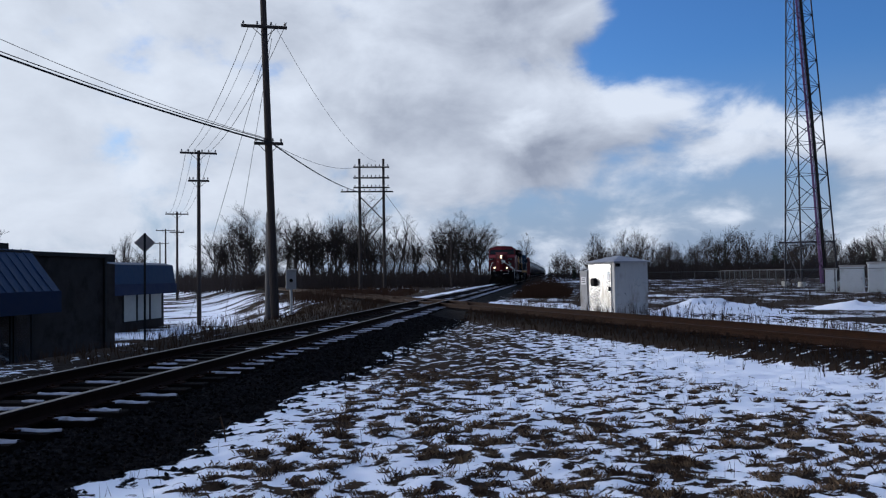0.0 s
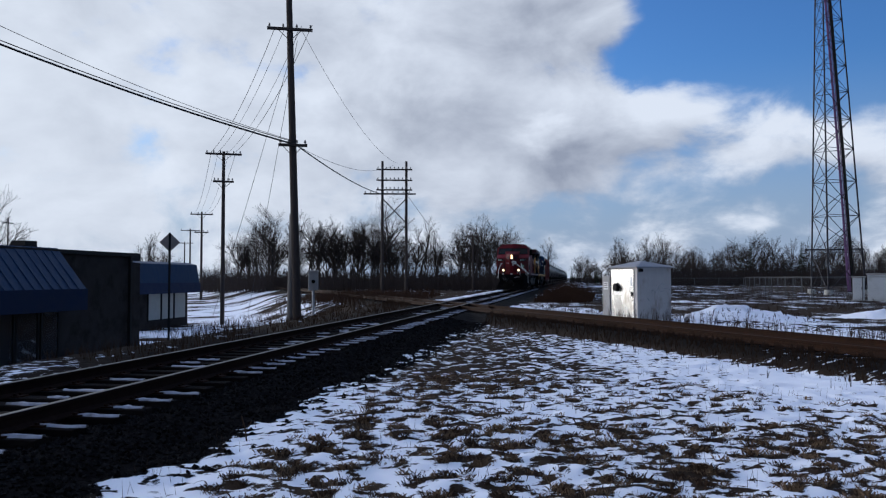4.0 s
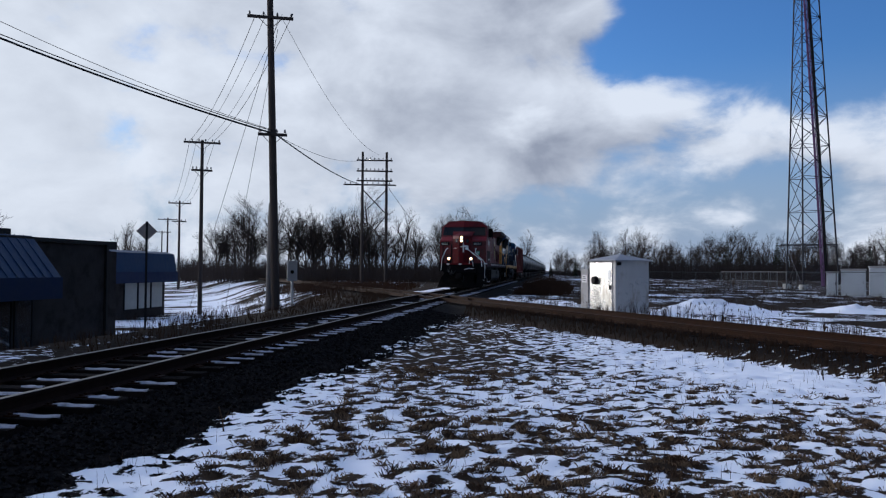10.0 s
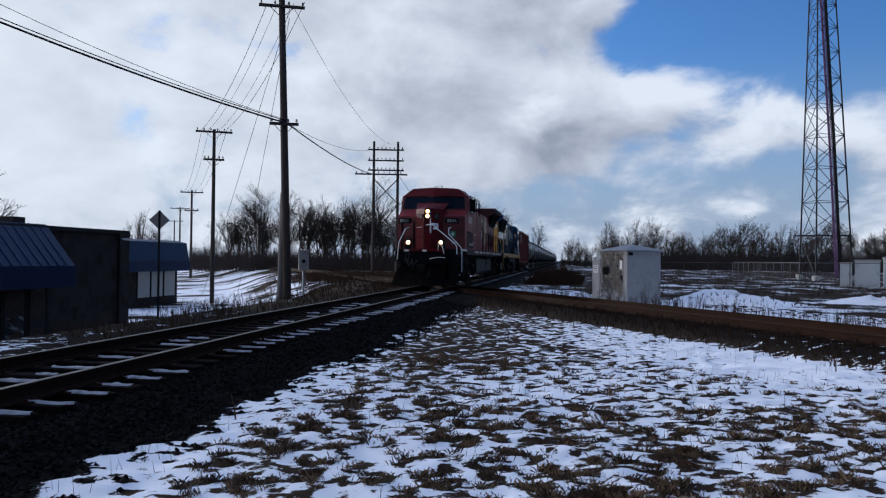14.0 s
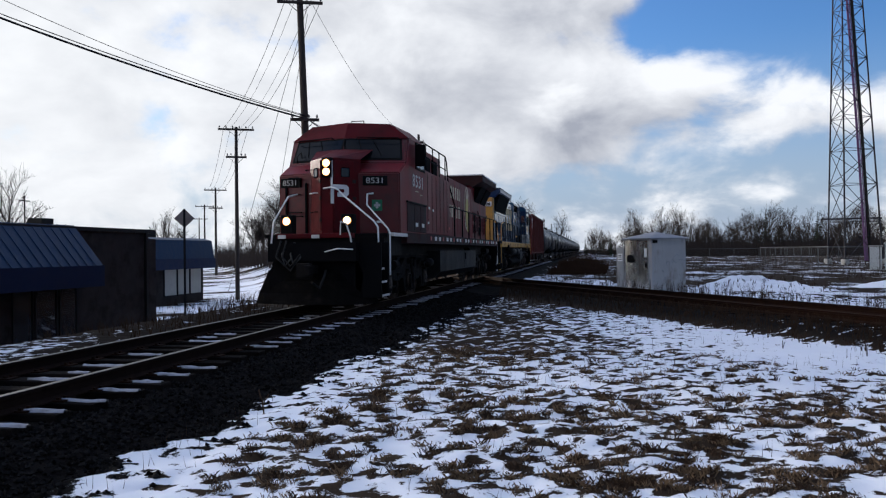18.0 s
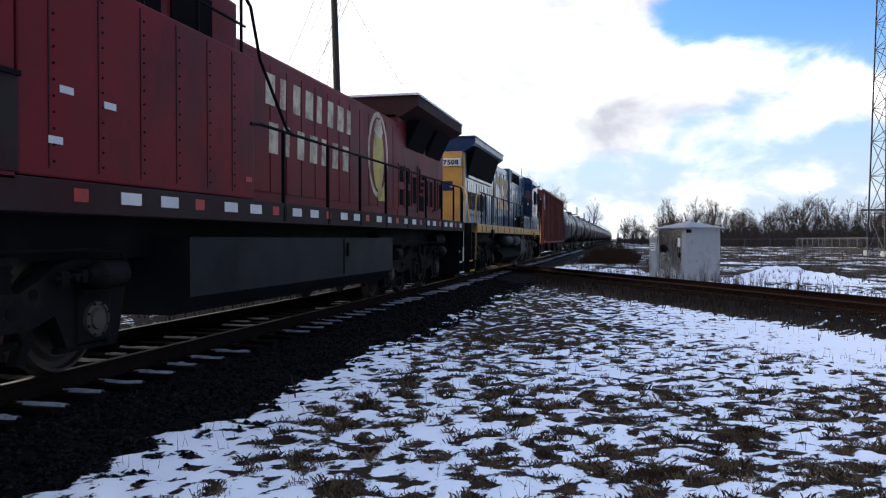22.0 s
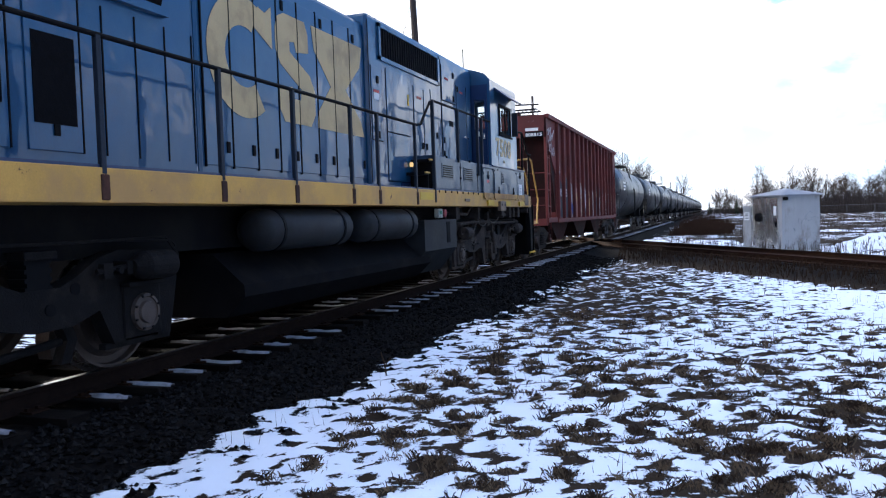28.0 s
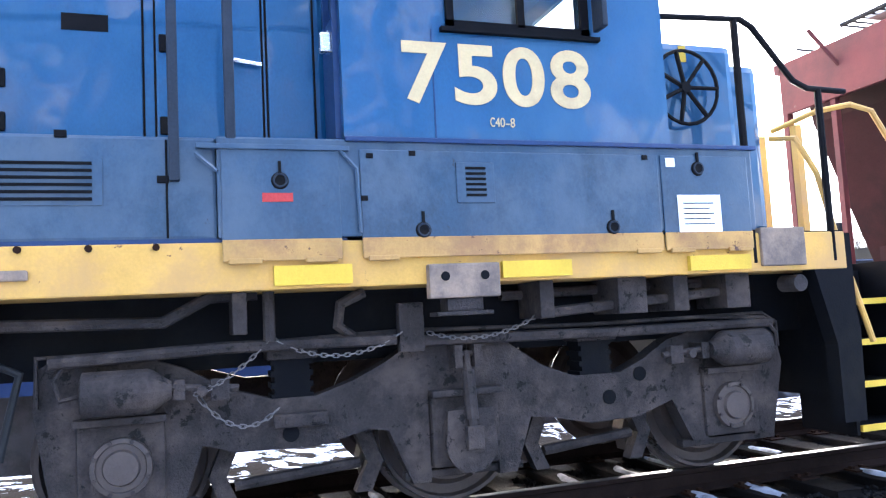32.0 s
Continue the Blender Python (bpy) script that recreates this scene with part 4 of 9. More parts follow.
        box(bm, 1.17, 1.30, c - 0.09, c - 0.04, 0.92, 1.06)
        box(bm, 1.17, 1.30, c + 0.04, c + 0.09, 0.92, 1.06)
        rod(bm, (1.25, c - 0.1, 1.0), (1.25, c + 0.1, 1.0), 0.02, 8)
        part("damper", bm, cast, frame_, "upright damper strut")
        bm = box(bmesh.new(), 1.29, 1.35, c - 0.05, c + 0.06, 0.42, 0.56, bevel=0.01)
        part("damper_bracket", bm, cast, frame_)
        # holes and bosses on the casting
        for a, z in ((-1.10, 0.60), (1.05, 0.64), (1.30, 0.78)):
            bm = rod(bmesh.new(), (1.165, c + a, z), (1.178, c + a, z), 0.05, 14)
            part("core_hole", bm, "black", frame_)
        bm = box(bmesh.new(), 1.17, 1.22, c - 1.2, c - 0.88, 0.64, 0.72, bevel=0.008)
        rod(bm, (1.22, c - 1.12, 0.68), (1.24, c - 1.12, 0.68), 0.02, 8)
        rod(bm, (1.22, c - 0.96, 0.68), (1.24, c - 0.96, 0.68), 0.02, 8)
        part("lug", bm, cast, frame_)
        # long air pipe over the frame
        pts = [(1.2, c - 2.45, 0.86), (1.2, c - 2.45, 1.13), (1.2, c - 1.4, 1.14), (1.2, c - 0.4, 1.17), (1.2, c + 0.9, 1.14), (1.2, c + 2.35, 1.15), (1.2, c + 2.47, 1.08), (1.2, c + 2.47, 0.9)]
        part("air_pipe", pipe(bmesh.new(), pts, 0.014, 6), cast, frame_)
    return loco


def chain(parent, a, b, sag):
    """A hanging chain of single links."""
    a, b = Vector(a), Vector(b)
    n = max(6, int((b - a).length / 0.035))
    bm = bmesh.new()
    pts = [a.lerp(b, i / n) + Vector((0, 0, -sag * 4 * (i / n) * (1 - i / n))) for i in range(n + 1)]
    for i, (p, q) in enumerate(zip(pts, pts[1:])):
        d = (q - p).normalized()
        s = Vector((1, 0, 0)) if i % 2 else d.cross(Vector((1, 0, 0))).normalized()
        mid, L, W = (p + q) / 2, (q - p).length * 0.72, 0.012
        ring = [mid + d * L * math.cos(t) + s * W * math.sin(t) for t in (0, 1.05, 2.09, 3.14, 4.19, 5.24)]
        pipe(bm, ring + ring[:1], 0.0045, 4)
    return part("chain", bm, "chain", parent, "slack steel safety chain")


def coupler(parent, y, s, mat="truck_grey"):
    """A knuckle coupler that reaches from y towards s (-1 forwards, 1 backwards)."""
    bm = box(bmesh.new(), -0.09, 0.09, min(y, y + s * 0.55), max(y, y + s * 0.55), 0.78, 0.96, bevel=0.02)
    box(bm, -0.16, 0.14, min(y + s * 0.5, y + s * 0.72), max(y + s * 0.5, y + s * 0.72), 0.70, 1.02, bevel=0.03)
    box(bm, 0.06, 0.2, min(y + s * 0.62, y + s * 0.84), max(y + s * 0.62, y + s * 0.84), 0.74, 0.98, bevel=0.03)
    cp = part("coupler", bm, mat, parent, "knuckle coupler")
    bm = pipe(bmesh.new(), [(0.25, y, 0.85), (0.3, y + s * 0.25, 0.72), (0.28, y + s * 0.5, 0.48), (0.2, y + s * 0.75, 0.62)], 0.026, 8)
    part("air_hose", bm, "hose", parent, "black rubber air hose")
    return cp


def steps(parent, y0, y1, mat, edge, n=4, x=1.5, z0=0.30, z1=1.45, depth=0.55):
    """Corner steps in a well: side sheets and treads with painted edges."""
    poly = [(x, y0), (x, y0 + 0.03), (x - depth, y0 + 0.03), (x - depth, y1 - 0.03), (x, y1 - 0.03), (x, y1), (x - depth - 0.03, y1), (x - depth - 0.03, y0)]
    bm = prism(bmesh.new(), poly, "z", z0 - 0.05, z1)
    well = part("step_well", bm, mat, parent, "black step well")
    for k in range(n):
        z = z0 + (z1 - z0) * k / n
        a = 0.06 * k
        part("tread", boxp(x - depth, x - a, y0 + 0.03, y1 - 0.03, z - 0.02, z + 0.01), mat, well)
        part("tread_edge", boxp(x - a, x - a + 0.025, y0 + 0.03, y1 - 0.03, z - 0.025, z + 0.02), edge, well, "bright painted step edge")
    return well


def handrail(parent, ys, z0, z1, x, mat, foot="", r=0.022):
    """Posts at ys with one top rail."""
    for y in ys:
        bm = box(bmesh.new(), x - 0.022, x + 0.022, y - 0.026, y + 0.026, z0 - 0.05, z1, bevel=0.008)
        post = part("handrail_post", bm, mat, parent)
        part("post_foot", boxp(x - 0.025, x + 0.03, y - 0.045, y + 0.045, z0 - 0.25, z0 - 0.05, bevel=0.012), foot or mat, post, "rusty post foot" if foot else "")


def panel_lines(parent, spots, x, z0, z1, mat="black", w=0.012):
    """Door seams: thin dark gaps standing a hair proud."""
    for y in spots:
        part("seam", boxp(x, x + 0.004, y - w / 2, y + w / 2, z0, z1), mat, parent)


def red_loco():
    L = thing("locomotive", "dark red diesel freight locomotive, sooty, with lit lamps, leading the train", "locomotive", "train", at=(RAIL_X, 87.0, 0))
    # frame and deck
    bm = box(bmesh.new(), -1.52, 1.52, 2.95, 22.0, 1.45, 1.72, bevel=0.01)
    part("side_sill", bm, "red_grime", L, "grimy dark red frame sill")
    part("underframe", boxp(-1.0, 1.0, 0.4, 22.0, 1.05, 1.45), "black", L, "black underframe")
    part("step_frame", boxp(-1.38, 1.38, 1.28, 2.95, 1.15, 1.58, bevel=0.01), "black", L, "black frame behind the front steps")
    # pilot
    poly = [(-0.86, 1.55), (0.86, 1.55), (0.9, 1.2), (1.10, 0.75), (1.0, 0.20), (-1.0, 0.20), (-1.10, 0.75), (-0.9, 1.2)]
    part("pilot", prism(bmesh.new(), poly, "y", 0.62, 0.72), "black", L, "black snow plough pilot")
    bm = bmesh.new()
    rows = [[bm.verts.new(v) for v in ((-w, 0.70, z), (-0.5 * w, 0.66 - 0.62 * d, z), (0.0, 0.66 - d, z), (0.5 * w, 0.66 - 0.62 * d, z), (w, 0.70, z))] for z, d, w in ((0.86, 0.06, 1.12), (0.62, 0.10, 1.22), (0.36, 0.24, 1.34), (0.12, 0.44, 1.42))]
    for A, Bv in zip(rows, rows[1:]):
        for k in range(4):
            bm.faces.new((A[k], A[k + 1], Bv[k + 1], Bv[k]))
    bmesh.ops.solidify(bm, geom=bm.faces[:], thickness=0.03)
    part("plough", bm, "truck_black", L, "black pointed plough blade")
    part("anticlimber", boxp(-0.86, 0.86, 0.54, 0.80, 1.55, 1.66, bevel=0.02), "red_front_shaded", L, "dirty red end platform edge")
    part("end_platform", boxp(-1.45, 1.45, 1.30, 2.3, 1.58, 1.66, bevel=0.01), "black", L)
    for x in (-0.72, 0.05):
        part("reflector", boxp(x - 0.09, x + 0.09, 0.512, 0.522, 1.55, 1.63), "reflector_white", L)
    coupler(L, 0.6, -1, "truck_black")
    # wide nose: wings swept back, a wedge with two angled doors between them, a cab front that leans back
    front = [(1.85, 1.66), (1.85, 3.12), (2.50, 3.42), (2.82, 4.08), (5.2, 4.12), (5.2, 1.66)]
    SWEEP = 0.28                     # the front sweeps back towards its sides

    def slice_(bm, x):
        return [bm.verts.new((x, y + (SWEEP * abs(x) if y < 2.88 else 0.0), z)) for y, z in front]
    bm = bmesh.new()
    cuts = [slice_(bm, x) for x in (-1.50, 0.0, 1.52)]
    for A, Bv in zip(cuts, cuts[1:]):
        for k in range(len(front)):
            n_ = (k + 1) % len(front)
            bm.faces.new((A[k], A[n_], Bv[n_], Bv[k]))
    bm.faces.new(cuts[0][::-1])
    bm.faces.new(cuts[-1])
    bmesh.ops.recalc_face_normals(bm, faces=bm.faces[:])
    bmesh.ops.bevel(bm, geom=[e for e in bm.edges if e.calc_face_angle(0) > 0.6], offset=0.03, segments=2, affect="EDGES")
    cab = part("cab", bm, "red", L, "dark red wide-nosed cab")
    # faces towards -y take the red that has shade in its colour
    cab.data.materials.append(M["red_nose_shaded"])
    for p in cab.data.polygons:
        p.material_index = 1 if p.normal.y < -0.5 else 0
    bm = bmesh.new()
    lo = [bm.verts.new(v) for v in ((-1.50, 3.20, 4.06), (0.0, 2.80, 4.06), (1.52, 3.20, 4.06), (1.52, 5.2, 4.10), (-1.50, 5.2, 4.10))]
    hi = [bm.verts.new(v) for v in ((-1.02, 3.32, 4.44), (0.0, 3.10, 4.48), (1.04, 3.32, 4.44), (1.10, 5.2, 4.48), (-1.08, 5.2, 4.48))]
    bm.faces.new(hi)
    for i in range(5):
        j = (i + 1) % 5
        bm.faces.new((lo[i], lo[j], hi[j], hi[i]))
    bmesh.ops.recalc_face_normals(bm, faces=bm.faces[:])
    # roof, wedge and doors use the other shade-darkened red
    part("cab_roof", bm, "red_front_shaded", cab, "facetted cab roof")
    bm = bmesh.new()
    plan = [(-0.13, 1.45), (0.13, 1.45), (0.64, 2.05), (-0.64, 2.05)]
    plan2 = [(-0.13, 1.50), (0.13, 1.50), (0.62, 2.07), (-0.62, 2.07)]
    plan3 = [(-0.14, 2.56), (0.14, 2.56), (0.72, 2.80), (-0.72, 2.80)]
    loops = [[bm.verts.new((x, y, z)) for x, y in pl] for pl, z in ((plan, 1.66), (plan2, 3.42), (plan3, 3.74))]
    for A, Bv in zip(loops, loops[1:]):
        for i in range(4):
            j = (i + 1) % 4
            bm.faces.new((A[i], A[j], Bv[j], Bv[i]))
    bm.faces.new(loops[0][::-1])
    bm.faces.new(loops[-1])
    bmesh.ops.recalc_face_normals(bm, faces=bm.faces[:])
    nose = part("nose", bm, "red_front_shaded", L, "wedge-shaped nose with angled doors")
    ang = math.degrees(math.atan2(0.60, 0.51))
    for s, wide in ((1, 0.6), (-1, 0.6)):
        dr = part("nose_door", boxp(0.03, 0.58, -0.02, 0.03, 1.74, 3.36, bevel=0.012), "red_front_shaded", nose, "angled nose door")
        dr.matrix_basis = pose(0.13 * s, 1.455, 0, 0, 0, ang) if s > 0 else pose(-0.13, 1.455, 0, 0, 0, -ang) @ pose(-0.61, 0, 0)
        part("door_window", boxp(0.22, 0.44, -0.035, -0.018, 2.98, 3.20, bevel=0.03), "cab_glass", dr, "small dark window")
        for z in (1.95, 2.45, 2.85):
            part("door_hinge", boxp(0.53, 0.62, -0.04, -0.01, z, z + 0.08), "red_grime", dr)
        if s > 0:
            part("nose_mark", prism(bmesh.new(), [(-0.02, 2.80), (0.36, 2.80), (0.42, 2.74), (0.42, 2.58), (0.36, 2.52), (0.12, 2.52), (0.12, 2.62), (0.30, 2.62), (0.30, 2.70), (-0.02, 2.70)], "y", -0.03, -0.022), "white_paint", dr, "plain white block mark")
            part("nose_mark", boxp(-0.06, 0.02, -0.032, -0.024, 2.36, 2.80), "white_paint", dr)
        else:
            for z in (2.18, 2.62):
                part("nose_grab", pipe(bmesh.new(), [(0.1, -0.02, z), (0.1, -0.1, z), (0.42, -0.1, z), (0.42, -0.02, z)], 0.012), "white_paint" if z > 2.5 else "black", dr, "grab iron")
    for x, m_ in ((-0.72, "black"), (-1.28, "black")):
        part("nose_post", boxp(x - 0.022, x + 0.022, 1.80 + SWEEP * abs(x), 1.86 + SWEEP * abs(x), 1.7, 2.9), m_, nose)
    for z in (2.2, 3.0):
        part("nose_grab", pipe(bmesh.new(), [(-1.2, 2.2, z), (-1.2, 2.08, z), (-0.85, 1.98, z), (-0.85, 2.1, z)], 0.014), "black", nose, "black grab iron")
    hl = part("headlight_box", boxp(-0.11, 0.13, 1.40, 1.60, 2.96, 3.42, bevel=0.02), "black", nose, "black headlight housing")
    for z in (3.09, 3.29):
        bm = disc_profile(bmesh.new(), [(1.392, 0.072), (1.385, 0.066), (1.395, 0.02)], seg=20, axis="y")
        bmesh.ops.translate(bm, verts=bm.verts[:], vec=(0.01, 0, z))
        part("headlight", bm, "lamp_warm", hl, "lit round headlight")
        # added ring, stands in for the headlight's orange halo
        bm = disc_profile(bmesh.new(), [(1.396, 0.090), (1.392, 0.088), (1.394, 0.070)], seg=20, axis="y")
        bmesh.ops.translate(bm, verts=bm.verts[:], vec=(0.0, 0, z))
        part("lamp_reflector", bm, "lamp_glare", hl, "glowing orange ring added as the lamp's glare")
    part("sand_strip", boxp(0.10, 0.14, 1.42, 1.46, 2.4, 3.35), "white_paint", nose)
    for x in (-0.70, 0.70):
        dl = part("ditch_light_box", boxp(x - 0.14, x + 0.14, 0.74, 0.98, 1.66, 2.08, bevel=0.02), "black", L, "black ditch light bracket")
        bm = disc_profile(bmesh.new(), [(0.732, 0.074), (0.725, 0.068), (0.735, 0.02)], seg=20, axis="y")
        bmesh.ops.translate(bm, verts=bm.verts[:], vec=(x, 0, 1.94))
        part("ditch_light", bm, "lamp_warm", dl, "lit ditch light")
        # added ring, stands in for the ditch light's halo
        bm = disc_profile(bmesh.new(), [(0.736, 0.090), (0.732, 0.088), (0.734, 0.070)], seg=20, axis="y")
        bmesh.ops.translate(bm, verts=bm.verts[:], vec=(x, 0, 1.94))
        part("lamp_reflector", bm, "lamp_glare", dl, "glowing orange ring added as the lamp's glare")
    # number boards and the green sign on the flat wings
    for x in (-1.14, 0.96):
        nb = part("number_board", boxp(-0.29, 0.29, -0.05, 0.03, -0.11, 0.11, bevel=0.01), "black", nose, "black number board with pale digits")
        nb.matrix_basis = pose(x, 1.84 + SWEEP * abs(x), 2.92, 0, 0, math.degrees(math.atan(SWEEP)) * (1 if x > 0 else -1))
        lettering("digit", "8531", 0.19, "number_grey", nb, pose(-0.22, -0.054, -0.065, 90, 0, 0), width=0.44)
    gs = part("first_aid_sign", boxp(-0.12, 0.12, -0.006, 0.006, -0.13, 0.13), "green_sign", nose, "green square with a white cross")
    gs.matrix_basis = pose(1.0, 1.838 + SWEEP * 1.0, 2.34, 0, 0, math.degrees(math.atan(SWEEP)))
    part("cross", box(box(bmesh.new(), -0.03, 0.03, -0.012, -0.007, -0.075, 0.075), -0.075, 0.075, -0.0118, -0.0065, -0.03, 0.03), "number_grey", gs)
    part("small_plate", boxp(-0.07, 0.07, -0.006, 0.002, -0.025, 0.025), "reflector_white", nose).matrix_basis = pose(1.05, 1.842 + SWEEP * 1.05, 1.95, 0, 0, math.degrees(math.atan(SWEEP)))
    # white front handrails
    for pts in ([(-0.05, 1.34, 2.70), (0.18, 1.26, 2.72), (0.34, 1.22, 2.66), (0.50, 1.2, 2.5), (1.26, 0.92, 1.92), (1.36, 0.88, 1.78), (1.38, 0.86, 1.3)],
                [(0.92, 2.08, 2.62), (0.88, 1.72, 2.58), (0.90, 1.62, 2.32), (1.46, 1.30, 1.78), (1.53, 1.26, 1.66), (1.53, 1.25, 0.72)],
                [(-0.9, 1.9, 2.62), (-1.0, 1.6, 2.55), (-1.2, 1.2, 1.95), (-1.25, 1.1, 1.2)]):
        part("front_handrail", pipe(bmesh.new(), pts, 0.02, 8), "white_paint", L, "white bent handrail")
    part("cut_lever", pipe(bmesh.new(), [(0.3, 0.40, 1.25), (0.6, 0.35, 1.32), (0.95, 0.35, 1.30)], 0.014, 6), "white_paint", L, "thin pale uncoupling lever")
    part("hose_loop", pipe(bmesh.new(), [(0.62, 0.5, 1.62), (0.66, 0.42, 1.9), (0.78, 0.42, 1.86), (0.86, 0.45, 1.6), (0.88, 0.5, 1.4)], 0.018, 6), "white_paint", L, "pale cable loop")
    for k in range(2):
        part("end_hose", pipe(bmesh.new(), [(-0.55 - 0.12 * k, 0.35, 1.5), (-0.6 - 0.14 * k, 0.22, 1.15), (-0.4, 0.2, 0.95 - 0.1 * k), (-0.2, 0.25, 1.2)], 0.022, 6), "hose", L, "looped black hose")
    for x in (-0.62, -0.42):
        part("brake_hose", pipe(bmesh.new(), [(x, 0.50, 1.46), (x - 0.06, 0.40, 1.2), (x + 0.02, 0.38, 0.96), (x + 0.16, 0.40, 1.12), (x + 0.22, 0.48, 1.42)], 0.02, 6), "hose_grey", L, "looped grey brake hose")
    part("jumper_socket", boxp(-0.22, 0.0, 0.50, 0.60, 1.28, 1.44, bevel=0.02), "number_grey", L, "dull socket on the pilot")
    for x, z in ((-1.0, 2.62), (-0.95, 2.1), (-0.55, 3.18), (-1.05, 3.02)):
        y_ = 1.85 + SWEEP * abs(x) if x < -0.64 else 1.47 + 1.18 * (abs(x) - 0.13)
        part("nose_grab", pipe(bmesh.new(), [(x - 0.13, y_ + 0.02, z), (x - 0.13, y_ - 0.07, z + 0.01), (x + 0.13, y_ - 0.12, z + 0.01), (x + 0.13, y_ - 0.03, z)], 0.012), "black", nose, "black grab iron")
    for x in (-1.15, -0.35):
        part("hood_grab", pipe(bmesh.new(), [(x, 2.62, 3.42), (x, 2.56, 3.60), (x, 2.86, 3.74), (x, 2.9, 3.6)], 0.013), "black", nose, "black bent grab on the nose top")
    # windscreens on the leaning front
    tilt = math.degrees(math.atan2(0.32, 0.66))
    for x0, x1, side in ((-1.42, -0.10, -1), (0.12, 1.44, 1)):
        ws = part("windscreen", boxp(x0, x1, -0.014, 0.004, 0.12, 0.64, bevel=0.0), "windscreen_glass", cab, "dark windscreen")
        ws.matrix_basis = pose(0, 2.50, 3.42, 0, 0, side * math.degrees(math.atan(SWEEP))) @ pose(0, 0, 0, -tilt, 0, 0)
        bm = boxp(x0 - 0.05, x1 + 0.05, -0.010, 0.01, 0.07, 0.69)
        part("windscreen_seal", bm, "black", ws)
        part("wiper", pipe(bmesh.new(), [((x0 + x1) / 2, -0.03, 0.64), ((x0 + x1) / 2 + 0.2, -0.03, 0.2)], 0.008), "black", ws, "thin black wiper")
        part("wiper", pipe(bmesh.new(), [((x0 + x1) / 2 - 0.35, -0.03, 0.64), ((x0 + x1) / 2 - 0.25, -0.03, 0.2)], 0.008), "black", ws)
    part("windscreen_grab", pipe(bmesh.new(), [(-1.3, 3.08, 4.0), (-1.25, 2.98, 4.04), (-0.3, 2.72, 4.06), (-0.25, 2.8, 4.0)], 0.012), "black", cab)
    part("windscreen_grab", pipe(bmesh.new(), [(0.3, 2.8, 4.0), (0.35, 2.74, 4.06), (1.3, 2.99, 4.04), (1.35, 3.08, 4.0)], 0.012), "black", cab)
    part("roof_bar", pipe(bmesh.new(), [(0.0, 3.4, 4.45), (0.0, 3.4, 4.56), (0.32, 3.4, 4.56), (0.32, 3.4, 4.45)], 0.015), "black", cab)
    part("sill_white_edge", boxp(1.40, 1.535, 1.6, 2.95, 1.60, 1.68), "reflector_white", L, "pale edge of the step deck")
    sw = part("side_window", boxp(1.515, 1.535, 4.02, 4.98, 3.42, 4.0, bevel=0.01), "cab_glass", cab, "cab side window reflecting the sky")
    for a, b in ((3.96, 4.03), (4.97, 5.04)):
        part("window_frame", boxp(1.512, 1.545, a, b, 3.42, 4.0), "black", sw)
    part("window_frame", boxp(1.512, 1.548, 4.48, 4.53, 3.40, 4.02), "chrome", sw)
    for a, b in ((3.36, 3.42), (4.0, 4.05)):
        part("window_frame", boxp(1.512, 1.545, 3.96, 5.04, a, b), "black", sw)
    part("mirror", boxp(1.55, 1.80, 3.84, 3.90, 3.42, 3.98, bevel=0.015), "black", cab, "black folding mirror")
    lettering("digit", "8531", 0.44, "number_pale", cab, Matrix.Translation((1.524, 3.55, 2.90)) @ SIDE, width=1.38, bold=0.006, label="pale road number on the cab side")
    part("builder_bar", boxp(1.524, 1.528, 3.9, 4.25, 2.78, 2.80), "cream", cab)
    part("builder_bar", boxp(1.524, 1.528, 4.45, 4.75, 2.72, 2.74), "cream", cab)
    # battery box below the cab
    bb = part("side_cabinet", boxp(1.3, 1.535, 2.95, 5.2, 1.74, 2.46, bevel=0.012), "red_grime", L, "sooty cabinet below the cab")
    panel_lines(bb, (3.7, 4.45), 1.536, 1.78, 2.42)
    part("cabinet_lip", boxp(1.3, 1.56, 2.9, 5.2, 2.45, 2.49), "black", bb)
    for y in (4.0, 4.75):
        part("placard", boxp(1.536, 1.54, y - 0.14, y + 0.14, 1.88, 1.98), "reflector_white", bb)
    # wide equipment cabinet behind the cab
    ec = part("equipment_cabinet", boxp(-1.40, 1.50, 5.22, 9.05, 1.73, 3.46, bevel=0.02), "red", L, "wide red equipment cabinet")
    for y in (5.55, 6.15, 6.75, 7.35, 7.95, 8.5):
        bm = boxp(1.50, 1.506, y - 0.007, y + 0.007, 1.80, 3.40)
        part("seam", bm, "red_grime", ec)
        bm = bmesh.new()
        for k in range(12):
            rod(bm, (1.503, y + 0.05, 1.86 + 0.13 * k), (1.512, y + 0.05, 1.86 + 0.13 * k), 0.011, 5)
        part("bolts", bm, "black", ec, kind="stuff")
    for y, z, m_ in ((5.75, 2.42, "reflector_white"), (6.3, 2.38, "reflector_white"), (5.62, 2.0, "reflector_white"), (8.9, 1.93, "reflector_red")):
        part("sticker", boxp(1.502, 1.507, y - 0.08, y + 0.08, z, z + 0.06), m_, ec)
    # upper hood over the cabinet, with intakes and a roof walk
    up = part("upper_hood", boxp(-1.15, 1.15, 5.2, 9.3, 3.4, 4.22, bevel=0.04), "red", L, "upper hood with dark intakes")
    for y in (5.7, 6.75, 7.8):
        part("intake", boxp(1.15, 1.17, y, y + 0.85, 3.62, 4.05), "mesh_dark", up, "dark intake grille")
        part("intake_lip", prism(bmesh.new(), [(1.15, 3.56), (1.38, 3.46), (1.38, 3.5), (1.15, 3.62)], "y", y - 0.05, y + 0.95), "black", up)
